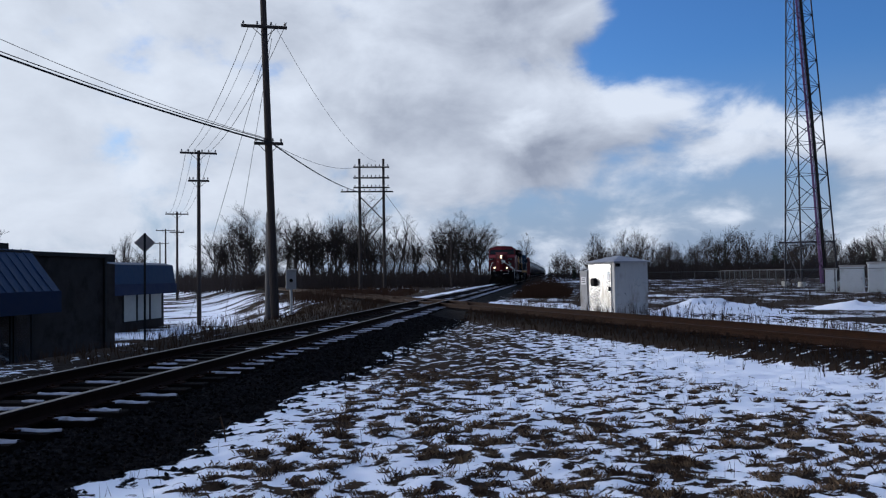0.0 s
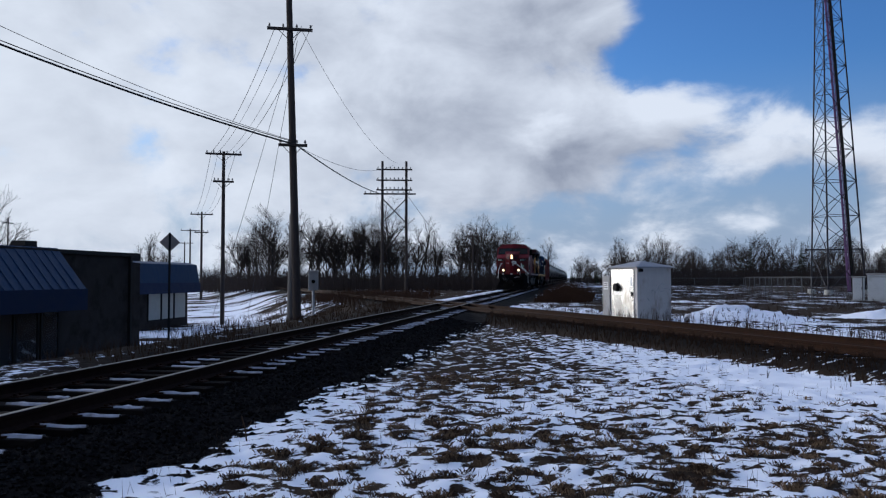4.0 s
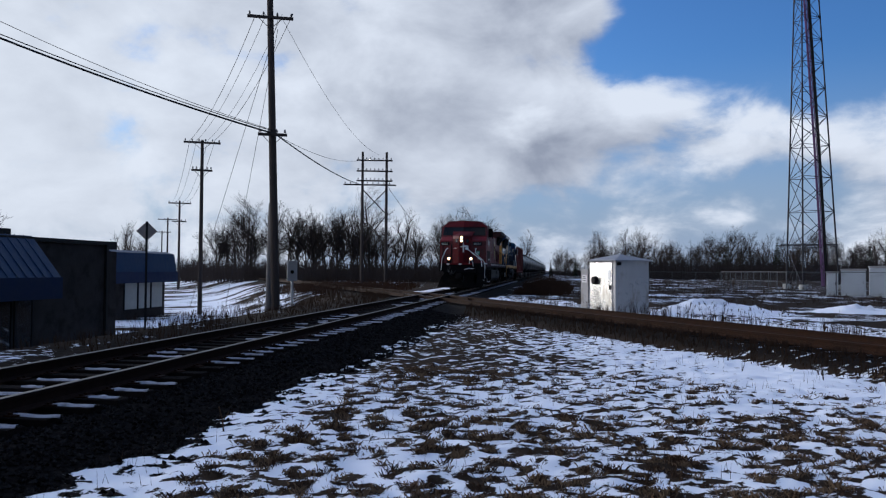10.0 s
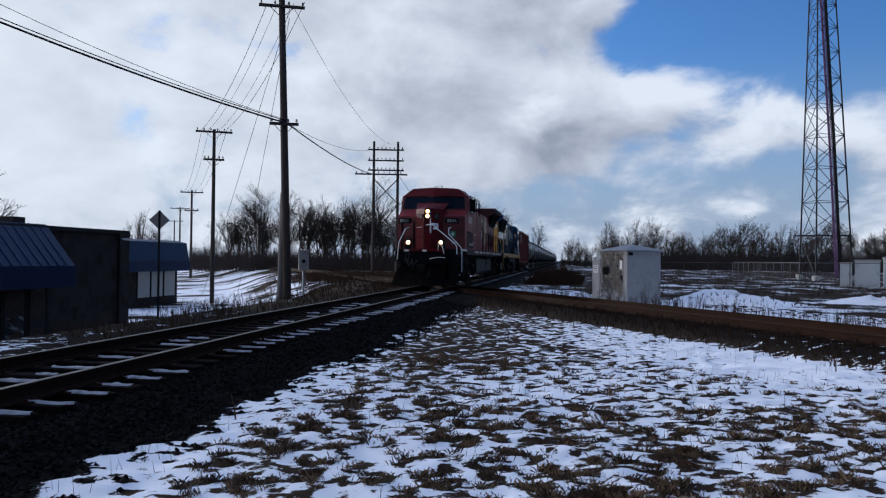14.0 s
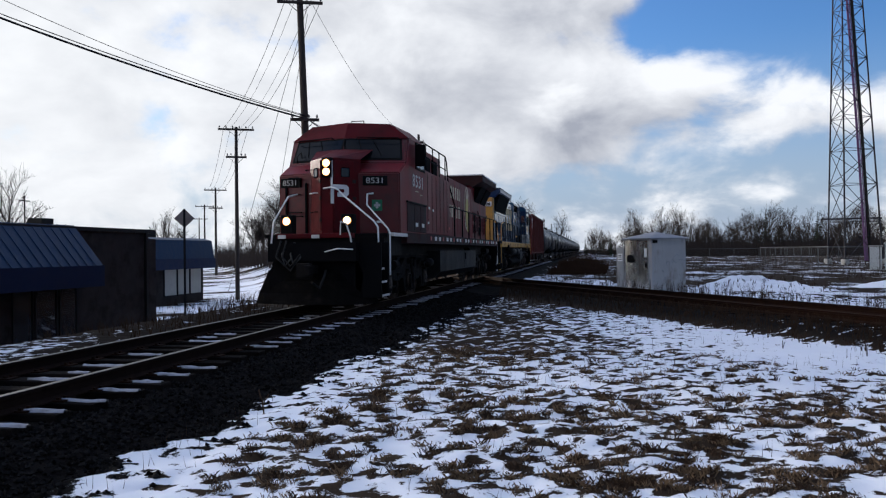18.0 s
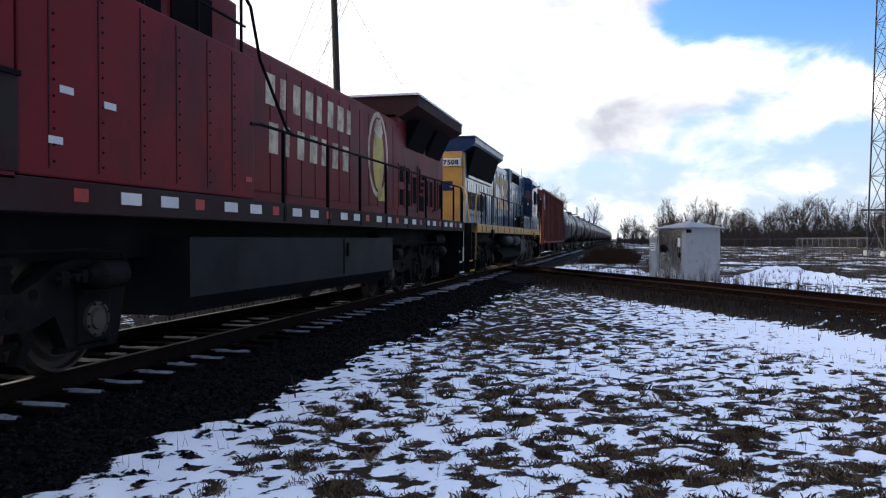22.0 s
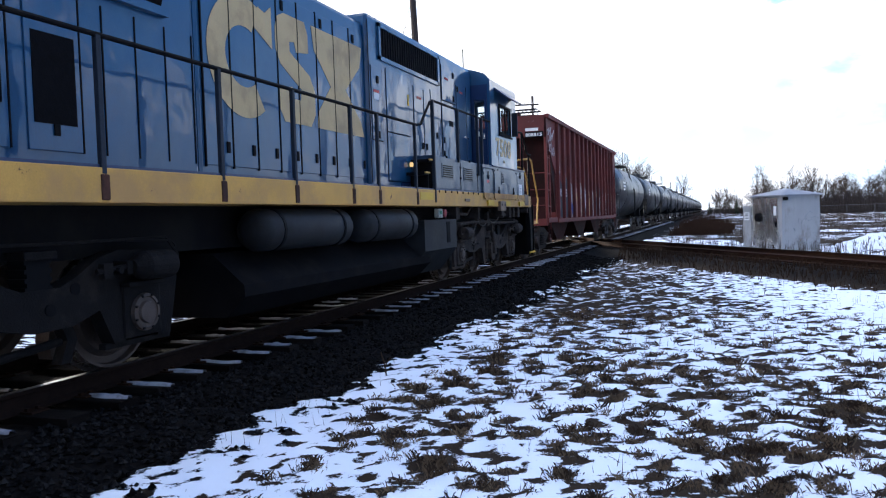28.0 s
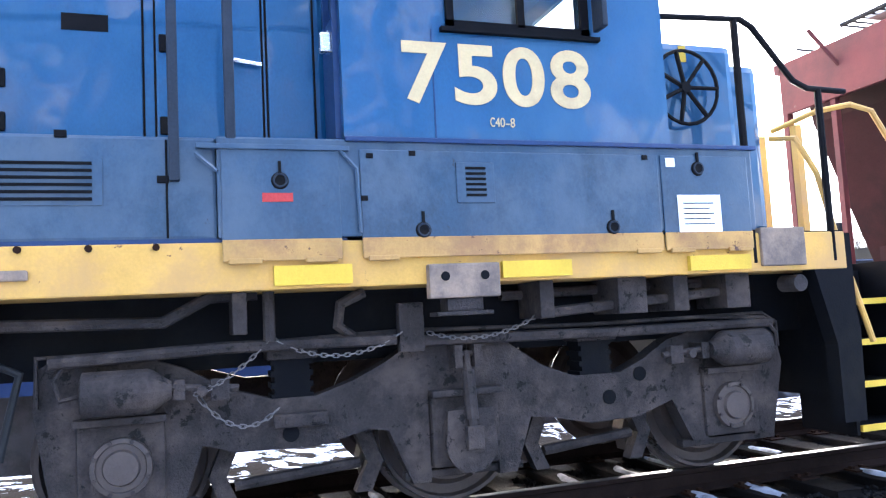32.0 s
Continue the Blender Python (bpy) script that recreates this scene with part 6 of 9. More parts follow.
    lettering("model_letter", "C40-8", 0.085, "letter_cream", cab, Matrix.Translation((1.532, 17.52, 2.40)) @ SIDE, width=0.17, label="small model lettering")
    part("seam", boxp(1.53, 1.534, 17.16, 17.168, 2.32, 3.0), "blue_dark", cab)
    part("flag_sticker", boxp(1.531, 1.535, 18.45, 18.6, 3.62, 3.70), "reflector_white", cab)
    bm = rod(bmesh.new(), (1.0, 16.5, 4.26), (1.0, 16.5, 4.75), 0.015, 6)
    part("antenna", bm, "black", cab)
    # hatches on the lower cab side
    for y0, y1 in ((15.90, 16.56), (16.68, 18.70), (18.72, 19.42)):
        h_ = part("hatch", boxp(1.53, 1.545, y0, y1, 1.62, 2.24, bevel=0.008), "blue_grime", L)
        part("hatch_foot", boxp(1.535, 1.552, y0, y1, 1.60, 1.72, bevel=0.005), "yellow_rusty", h_)
        for y in (y0 + 0.12, y1 - 0.12):
            part("hinge", boxp(1.545, 1.565, y - 0.09, y + 0.09, 1.585, 1.615, bevel=0.005), "yellow_rusty", h_)
    for y, z in ((16.22, 2.05), (17.05, 1.76), (18.33, 1.76), (19.01, 2.15)):
        lk = part("hatch_latch", disc_profile(bmesh.new(), [(1.545, 0.05), (1.558, 0.045), (1.56, 0.01)], seg=14), "black", L, "round black hatch latch")
        lk.matrix_basis = pose(0, y, z)
        part("latch_ring", pipe(bmesh.new(), [(1.56, 0.036 * math.cos(t), 0.036 * math.sin(t)) for t in np.linspace(0, 2 * math.pi, 15)], 0.007, 5), "rail_paint", lk)
        part("latch_slot", boxp(1.545, 1.558, -0.008, 0.008, 0.04, 0.11), "black", lk)
    part("notice", boxp(1.546, 1.55, 16.12, 16.29, 1.93, 1.98), "reflector_red", L, "small red notice")
    lv = part("vent", boxp(1.545, 1.555, 17.27, 17.52, 1.92, 2.17, bevel=0.006), "blue_grime", L, "small louvred vent")
    for k in range(6):
        part("louvre_slot", boxp(1.553, 1.562, 17.33, 17.46, 1.96 + 0.033 * k, 1.975 + 0.033 * k), "black", lv)
    pl = part("placard", boxp(1.546, 1.552, 18.83, 19.17, 1.72, 1.97), "white_paint", L, "white paper placard with unreadable lines")
    for k in range(5):
        part("text_bar", boxp(1.552, 1.554, 18.87, 19.11 - 0.03 * (k % 2), 1.77 + 0.035 * k, 1.777 + 0.035 * k), "tank_grey", pl)
    part("sticker", boxp(1.546, 1.55, 18.76, 18.83, 2.16, 2.22), "white_paint", L)
    for y0, y1, z0, z1 in ((16.17, 16.61, 1.46, 1.57), (17.54, 18.01, 1.46, 1.56), (18.89, 19.38, 1.46, 1.56), (12.35, 12.95, 1.54, 1.66)):
        part("bright_patch", boxp(1.521, 1.556 if y0 > 16 else 1.527, y0, y1, z0, z1), "yellow_bright", L, "bright yellow patch on the sill")
    jp = part("jacking_pad", boxp(1.50, 1.58, 17.06, 17.51, 1.35, 1.555, bevel=0.012), "pad_dirty", L, "frame bracket with two holes")
    for y in (17.16, 17.41):
        part("hole", rod(bmesh.new(), (1.575, y, 1.48), (1.584, y, 1.48), 0.028, 12), "black", jp)
    jr = part("jacking_pad", boxp(1.50, 1.58, 4.10, 4.55, 1.35, 1.555, bevel=0.012), "black", L, "dark frame bracket with two holes")
    for y in (4.20, 4.45):
        part("hole", rod(bmesh.new(), (1.575, y, 1.48), (1.584, y, 1.48), 0.028, 12), "rust_foot", jr)
    part("jacking_foot", boxp(1.42, 1.56, 4.21, 4.44, 1.25, 1.35, bevel=0.01), "black", L)
    part("jacking_foot", boxp(1.42, 1.56, 17.17, 17.40, 1.27, 1.35, bevel=0.01), "truck_grey", L)
    part("jacking_lip", boxp(1.42, 1.57, 17.10, 17.46, 1.245, 1.27, bevel=0.005), "truck_grey", L)
    part("hanger_plate", boxp(1.22, 1.30, 16.94, 17.10, 1.04, 1.34, bevel=0.01), "truck_grey", L, "bolted hanger plate")
    for y, z in ((16.74, 2.2), (16.70, 1.95), (18.6, 2.22), (17.0, 2.22)):
        part("catch", boxp(1.545, 1.553, y - 0.02, y + 0.02, z - 0.015, z + 0.015), "black", L)
    part("hatch_brace", pipe(bmesh.new(), [(1.548, 16.56, 2.24), (1.556, 16.66, 2.12), (1.556, 16.67, 1.75)], 0.012, 6), "blue_grime", L)
    part("hatch_brace", pipe(bmesh.new(), [(1.548, 15.77, 2.2), (1.556, 15.88, 2.1)], 0.012, 6), "blue_grime", L)
    part("hatch_lip", boxp(1.52, 1.565, 15.77, 16.62, 2.225, 2.255, bevel=0.006), "blue_grime", L)
    # short nose with a handbrake wheel, front platform
    nose = part("nose", boxp(-1.0, 1.25, 18.82, 19.62, 2.3, 3.15, bevel=0.06), "blue", L, "short blue nose")
    part("nose_end", boxp(-1.0, 1.22, 19.5, 19.86, 1.73, 3.02, bevel=0.06), "blue", nose)
    hb = part("handbrake_wheel", disc_profile(bmesh.new(), [(1.30, 0.04), (1.33, 0.04)], seg=12), "black", nose, "black handbrake wheel")
    bm = bmesh.new()
    ring = [(1.32, 0.27 * math.cos(t), 0.27 * math.sin(t)) for t in np.linspace(0, 2 * math.pi, 25)]
    pipe(bm, ring, 0.014, 6)
    for k in range(7):
        t = 2 * math.pi * k / 7
        rod(bm, (1.31, 0, 0), (1.32, 0.27 * math.cos(t), 0.27 * math.sin(t)), 0.016, 6)
    part("wheel_rim", bm, "black", hb)
    hb.matrix_basis = pose(0.0, 19.14, 2.79)
    part("nose_label", boxp(1.252, 1.256, 19.15, 19.21, 3.0, 3.12), "yellow_bright", nose)
    part("front_platform", boxp(-1.5, 1.5, 19.5, 20.25, 1.60, 1.72), "black", L)
    part("end_box", boxp(1.42, 1.545, 19.49, 19.87, 1.475, 1.745, bevel=0.012), "pad_dirty", L, "plain pale plate at the frame end")
    part("end_corner", prism(bmesh.new(), [(19.95, 1.44), (20.25, 1.44), (20.32, 1.0), (20.3, 0.35), (20.1, 0.35), (20.1, 0.9)], "x", 1.40, 1.52), "black", L, "black end corner sheet")
    part("end_plate", boxp(-1.5, 1.5, 20.25, 20.32, 0.5, 1.7), "black", L)
    steps(L, 20.3, 20.95, "black", "yellow_bright", n=4, x=1.42, z0=0.28, z1=1.5, depth=0.5)
    part("stair_rail", pipe(bmesh.new(), [(1.45, 20.5, 0.9), (1.45, 20.27, 1.6), (1.45, 20.12, 2.15), (1.40, 20.0, 2.42), (1.2, 19.95, 2.46)], 0.022, 8), "yellow", L, "worn yellow step handrail")
    part("stair_rail", pipe(bmesh.new(), [(1.45, 21.15, 1.0), (1.45, 21.38, 1.64), (1.45, 21.03, 2.15), (1.45, 20.70, 2.64), (1.45, 20.5, 2.68), (1.3, 20.32, 2.66), (0.9, 20.25, 2.6)], 0.022, 8), "yellow", L, "worn yellow step handrail")
    part("stair_post", boxp(1.06, 1.12, 20.28, 20.34, 1.6, 2.6), "yellow", L)
    part("stair_post", boxp(0.66, 0.72, 20.28, 20.34, 1.6, 2.6), "yellow", L)
    part("nose_rail", pipe(bmesh.new(), [(1.5, 18.82, 3.22), (1.5, 19.5, 3.25), (1.5, 19.6, 3.2), (1.5, 19.93, 2.82), (1.5, 20.05, 2.77), (1.5, 20.4, 2.76)], 0.022, 8), "black", L, "black nose handrail")
    for y, z in ((19.45, 3.24), (20.15, 2.76)):
        part("handrail_post", rod(bmesh.new(), (1.5, y, 1.5), (1.5, y, z), 0.026, 8), "black", L)
    # rear end
    steps(L, 0.75, 1.5, "black", "yellow_bright", n=4, x=1.42, z0=0.28, z1=1.45)
    part("rear_platform", boxp(-1.5, 1.5, 0.7, 1.6, 1.6, 1.72), "black", L)
    part("rear_plate", boxp(-1.5, 1.5, 0.66, 0.74, 0.6, 1.7), "black", L)
    part("stair_rail", pipe(bmesh.new(), [(1.46, 1.55, 0.6), (1.46, 1.55, 2.2), (1.46, 1.62, 2.45), (1.46, 1.75, 2.62), (1.5, 2.2, 2.7)], 0.022, 8), "yellow", L, "worn yellow step handrail")
    part("stair_rail", pipe(bmesh.new(), [(1.40, 0.72, 0.7), (1.40, 0.72, 1.9), (1.3, 0.95, 2.6), (1.1, 1.2, 2.85), (0.7, 1.3, 2.85)], 0.022, 8), "yellow", L, "worn yellow step handrail")
    coupler(L, 0.66, -1)
    coupler(L, 20.3, 1)
    # walkway handrail
    handrail(L, (2.35, 3.1, 4.37, 5.6, 7.13, 8.5, 9.95, 10.79, 12.24), 1.71, 2.72, 1.5, "rail_paint", "rust_foot")
    part("handrail", pipe(bmesh.new(), [(1.5, 2.1, 2.72), (1.5, 12.35, 2.72), (1.5, 12.52, 2.75), (1.5, 12.98, 3.16), (1.5, 13.1, 3.2), (1.5, 16.85, 3.22)], 0.022, 8), "black", L, "black walkway handrail with a step up to the cab")
    for y, z, zb in ((13.07, 3.2, 1.5), (14.40, 3.21, 2.24), (15.66, 3.22, 2.05), (15.96, 3.22, 2.28)):
        part("handrail_post", boxp(1.48, 1.535, y - 0.028, y + 0.028, zb, z, bevel=0.008), "rail_paint", L)
    # under the sill
    for y0, y1 in ((7.9, 10.05), (10.4, 12.4)):
        ar = part("air_reservoir", disc_profile(bmesh.new(), [(y0, 0.10), (y0 + 0.06, 0.20), (y0 + 0.14, 0.235), (y1 - 0.14, 0.235), (y1 - 0.06, 0.20), (y1, 0.10)], seg=22, axis="y"), "tank_grey", L, "dark grey air reservoir", smooth=True)
        ar.matrix_basis = pose(1.27, 0, 1.17)
        for y in (y0 + 0.35, y1 - 0.35):
            part("strap", disc_profile(bmesh.new(), [(y - 0.025, 0.243), (y + 0.025, 0.243)], seg=22, axis="y"), "black", ar)
    poly = [(-1.4, 0.95), (1.0, 0.95), (1.38, 0.62), (1.38, 0.5), (1.15, 0.28), (-1.15, 0.28), (-1.4, 0.5)]
    ft = part("fuel_tank", prism(bmesh.new(), poly, "y", 7.6, 13.1), "tank_sooty", L, "dark fuel tank with a sloping top")
    poly = [(0.6, 1.21), (1.45, 1.21), (1.45, 0.70), (1.12, 0.30), (0.6, 0.30)]
    tb = part("tank_end_box", prism(bmesh.new(), poly, "y", 12.68, 14.34), "tank_grey", L, "boxy grey tank end")
    part("tank_slot", boxp(1.445, 1.456, 13.78, 13.96, 0.80, 1.17), "black", tb)
    part("gauge_box", boxp(1.40, 1.48, 13.3, 13.52, 1.24, 1.40, bevel=0.01), "gauge_pale", L, "pale gauge box")
    part("gauge_glass", boxp(1.48, 1.486, 13.36, 13.46, 1.30, 1.36), "green_sign", L)
    part("filler_cap", disc_profile(bmesh.new(), [(1.38, 0.072), (1.46, 0.072), (1.47, 0.04)], seg=16), "cap_red", L, "red filler cap").matrix_basis = pose(0, 13.72, 1.32)
    pts = [[(1.25, 14.3, 1.32), (1.25, 15.58, 1.29), (1.25, 15.83, 1.42), (1.25, 16.1, 1.43)], [(1.3, 17.89, 1.23), (1.3, 19.3, 1.32)], [(1.3, 16.16, 1.44), (1.3, 16.16, 1.15)],
           [(1.18, 16.75, 1.42), (1.2, 16.6, 1.35), (1.2, 16.58, 1.22), (1.2, 16.68, 1.14), (1.2, 16.95, 1.13)], [(1.22, 14.4, 1.38), (1.22, 14.3, 0.9), (1.22, 14.5, 0.6)],
           [(1.28, 15.0, 1.10), (1.28, 15.9, 1.13), (1.28, 16.92, 1.12)], [(1.26, 17.1, 1.10), (1.26, 18.5, 1.08), (1.26, 19.75, 1.08)], [(1.1, 17.7, 1.36), (1.1, 19.6, 1.40)]]
    for p in pts:
        part("conduit", pipe(bmesh.new(), p, 0.035, 8), "truck_grey", L)
    for y, w in ((14.5, 0.22), (17.85, 0.10), (18.42, 0.22), (18.85, 0.12), (19.28, 0.2), (15.95, 0.08)):
        part("bracket", boxp(1.05, 1.40, y, y + w, 1.2, 1.44, bevel=0.008), "truck_grey", L)
    part("valve", rod(bmesh.new(), (1.35, 19.82, 1.35), (1.52, 19.82, 1.35), 0.06, 14), "truck_grey", L, "round metal end fitting")
    chain(L, (1.3, 16.17, 1.17), (1.3, 16.95, 1.16), 0.12)
    chain(L, (1.3, 17.12, 1.15), (1.3, 17.87, 1.22), 0.08)
    chain(L, (1.3, 15.74, 0.88), (1.3, 16.17, 1.17), 0.04)
    chain(L, (1.26, 15.76, 0.86), (1.26, 16.2, 0.76), 0.13)
    bm = pipe(bmesh.new(), [(1.25, 14.45, 1.2), (1.25, 14.6, 0.8), (1.25, 14.5, 0.45), (1.2, 14.62, 0.3)], 0.03, 8)
    pipe(bm, [(1.2, 14.55, 1.2), (1.2, 14.85, 1.05), (1.2, 14.75, 0.6)], 0.025, 8)
    part("cable_loop", bm, "hose", L, "hanging black cables")
    loco_truck(L, 4.3)
    loco_truck(L, 17.38, "truck_grey")
    return L


def car_truck(parent, c, near=True):
    """A two-axle freight truck."""
    for a in (-0.9, 0.9):
        wheelset(parent, c + a, 0.46)
    for s in (1, -1):
        x0, x1 = (0.98, 1.10) if s > 0 else (-1.10, -0.98)
        poly = [(c - 1.15, 0.56), (c - 1.1, 0.68), (c - 0.7, 0.72), (c - 0.35, 0.86), (c + 0.35, 0.86), (c + 0.7, 0.72), (c + 1.1, 0.68), (c + 1.15, 0.56), (c + 0.68, 0.54), (c + 0.42, 0.24), (c - 0.42, 0.24), (c - 0.68, 0.54)]
        fr = part("truck_frame", prism(bmesh.new(), poly, "x", x0, x1), "truck_grey", parent, "cast truck side frame")
        if s > 0:
            part("spring_window", boxp(x1, x1 + 0.006, c - 0.28, c + 0.28, 0.34, 0.72), "black", fr)
            bm = bmesh.new()
            for k in range(4):
                for j in range(6):
                    rod(bm, (x1 + 0.03, c - 0.2 + 0.13 * k, 0.36 + 0.05 * j), (x1 + 0.03, c - 0.2 + 0.13 * k, 0.385 + 0.05 * j), 0.055, 8)
            part("spring", bm, "truck_grey", fr)
            for a in (-0.9, 0.9):
                cp = part("axle_cap", disc_profile(bmesh.new(), [(x1 - 0.05, 0.13), (x1 + 0.08, 0.13), (x1 + 0.10, 0.08)], seg=14), "truck_grey", fr)
                cp.matrix_basis = pose(0, c + a, 0.5)


def hopper_car():
    H = thing("hopper_car", "brown-red covered hopper car with ribbed sides and spray paint", "freight car", "train", at=(RAIL_X, 131.0, 0))
    y0, y1 = 1.10, 17.15
    bm = bmesh.new()
    prism(bm, [(-1.46, 4.0), (-1.46, 1.05), (1.46, 1.05), (1.46, 4.0), (0.6, 4.16), (-0.6, 4.16)], "y", y0 + 1.3, y1 - 1.3)
    body = part("body", bm, "hopper_red", H, "brown-red ribbed hopper body")
    for s, ya, yb in ((1, y0, y0 + 1.3), (-1, y1, y1 - 1.3)):
        # sloping end sheet, set back under a plain upper end wall
        poly = [(ya + s * 0.30, 4.02), (yb, 4.02), (yb, 1.3), (ya + s * 0.42, 3.35)]
        # dark red paints in the shade of the hollow below the end wall
        part("slope_sheet", prism(bmesh.new(), poly, "x", -1.44, 1.44), "hopper_red_shaded", H, "sloping end sheet")
        top = part("end_wall", boxp(-1.48, 1.48, min(ya, ya + s * 0.06), max(ya, ya + s * 0.06), 3.44, 4.06, bevel=0.01), "hopper_red", H, "plain upper end wall")
        part("end_roof", boxp(-1.46, 1.46, min(ya + s * 0.06, ya + s * 0.5), max(ya + s * 0.06, ya + s * 0.5), 4.0, 4.05), "hopper_red", H)
        if s > 0:
            part("text_bar", boxp(0.88, 1.25, ya - 0.006, ya, 3.62, 3.70), "white_paint", top, "pale stencilled bar")
            part("text_back", boxp(0.86, 1.40, ya - 0.004, ya, 3.43, 3.60), "black", top, "dark patch behind the stencil")
            lettering("digit", "808515", 0.12, "white_paint", top, pose(0.88, ya - 0.005, 3.47, 90, 0, 0), width=0.48, bold=0.004)
        for x in (-1.48, 1.40):
            part("corner_post", boxp(x, x + 0.08, min(ya, ya + s * 0.09), max(ya, ya + s * 0.09), 0.95, 3.46, bevel=0.008), "hopper_red", H)
        for x in (0.74, 0.0, -0.74):
            part("end_stay", boxp(x - 0.035, x + 0.035, min(ya + s * 0.02, ya + s * 0.09), max(ya + s * 0.02, ya + s * 0.09), 1.1, 3.5), "hopper_red", H)
        for z in (1.50, 1.95, 2.42):
            part("end_grab", rod(bmesh.new(), (0.74, ya + s * 0.01, z), (1.44, ya + s * 0.01, z), 0.013, 6), "hopper_red", H)
        for x in (-0.6, 0.5):
            part("roof_bracket", pipe(bmesh.new(), [(x, ya + s * 0.02, 3.78), (x - 0.1, ya - s * 0.28, 4.2)], 0.022, 6), "hopper_red", H)
        part("end_sill", boxp(-1.45, 1.45, min(ya - s * 0.1, ya + s * 0.2), max(ya - s * 0.1, ya + s * 0.2), 0.92, 1.12), "hopper_red", H)
        # same dark red: the hollow's shade painted on the lower plate
        part("end_plate", boxp(-0.5, 1.40, min(ya + s * 0.22, ya + s * 0.26), max(ya + s * 0.22, ya + s * 0.26), 1.1, 1.75), "hopper_red_shaded", H, "grimy lower end plate, darkened with the hollow's shade")
        part("gold_plate", boxp(0.95, 1.2, min(ya - s * 0.105, ya - s * 0.1), max(ya - s * 0.105, ya - s * 0.1), 0.98, 1.07), "graffiti_gold", H)
        lad = part("ladder", boxp(1.44, 1.48, ya + s * 0.42 - 0.02, ya + s * 0.42 + 0.02, 0.8, 2.95), "hopper_red", H, "corner ladder")
        for k in range(7):
            part("rung", rod(bmesh.new(), (1.47, ya + s * 0.06, 0.55 + 0.46 * k), (1.47, ya + s * 0.42, 0.55 + 0.46 * k), 0.013, 6), "hopper_red", lad)
        part("corner_step", pipe(bmesh.new(), [(1.47, ya + s * 0.06, 1.0), (1.47, ya + s * 0.06, 0.5), (1.47, ya + s * 0.42, 0.5), (1.47, ya + s * 0.42, 1.0)], 0.018, 6), "hopper_red_shaded", lad)
        # side sheet tapering to the corner post
        poly = [(yb + s * 0.02, 4.0), (ya, 4.0), (ya, 3.42), (yb, 2.40), (yb + s * 0.02, 2.40)]
        part("side_gusset", prism(bmesh.new(), poly, "x", 1.43, 1.475), "hopper_red", H)
        part("sill_plate", boxp(1.40, 1.50, min(ya, ya + s * 1.3), max(ya, ya + s * 1.3), 1.0, 1.14, bevel=0.008), "hopper_red", H)
        coupler(H, ya + s * 0.0 - s * 0.1, -s)
    part("top_sill", boxp(1.44, 1.56, y0, y1, 3.96, 4.08, bevel=0.01), "hopper_red", H)
    part("top_sill", boxp(-1.56, -1.44, y0, y1, 3.96, 4.08, bevel=0.01), "hopper_red", H)
    part("side_sill", boxp(1.40, 1.54, y0 + 1.3, y1 - 1.3, 0.98, 1.10, bevel=0.01), "hopper_red", H)
    n, gap = 15, 0.94
    for k in range(n):
        y = y0 + 1.42 + k * gap
        part("rib", boxp(1.46, 1.56, y - 0.05, y + 0.05, 1.10, 3.98, bevel=0.012), "hopper_red", H, "upright side rib")
    # faded spray paint in a band between the ribs
    rng = random.Random(12)
    fills = ["graffiti_pale", "graffiti_slate", "graffiti_pale", "graffiti_pink", "graffiti_pale", "graffiti_slate", "graffiti_gold"]

    def blob(cy, cz, ry, rz, lo, hi, n_=12):
        ph = rng.uniform(0, 6)
        out = []
        for t in np.linspace(0, 2 * math.pi, n_ + 1)[:-1]:
            r = 1 + 0.25 * math.sin(2 * t + ph) + 0.15 * math.sin(5 * t + ph)
            out.append((min(hi, max(lo, cy + ry * r * math.cos(t))), min(2.42, max(1.13, cz + rz * r * math.sin(t)))))
        return out
    for k in range(n - 1):
        ya = y0 + 1.42 + k * gap + 0.052
        yb = ya + gap - 0.104
        h0 = 2.26 + 0.14 * math.sin(1.7 * k) + rng.uniform(-.05, .05)
        arch = [(ya + (yb - ya) * (0.5 - 0.5 * math.cos(t)), h0 - 0.20 + 0.22 * math.sin(t)) for t in np.linspace(math.pi, 0, 7)]
        poly = [(ya, 1.13), (yb, 1.13)] + arch
        part("spray_patch", prism(bmesh.new(), poly, "x", 1.46, 1.4625), fills[k % 7] if k > 1 else "graffiti_slate", body, "faded spray paint patch")
        if k < 2:
            lettering("digit", ("808", "515")[k], 0.34, "graffiti_white", body, Matrix.Translation((1.4632, ya + 0.12, 1.78)) @ SIDE, width=0.6, bold=0.006)
            continue
        for q in range(5):
            cy, cz = rng.uniform(ya + 0.1, yb - 0.1), rng.uniform(1.3, 2.2)
            lo, hi = ya + 0.01, yb - 0.01
            m_ = rng.choice(["graffiti_black", "graffiti_white", "graffiti_black", "graffiti_blue", "graffiti_gold", "graffiti_white", "hopper_red"])
            ry, rz = (rng.uniform(.04, .12), rng.uniform(.2, .45)) if rng.random() < 0.6 else (rng.uniform(.12, .3), rng.uniform(.08, .2))
            part("spray_stroke", prism(bmesh.new(), blob(cy, cz, ry, rz, lo, hi), "x", 1.4635 + 0.0012 * q, 1.4645 + 0.0012 * q), m_, body)
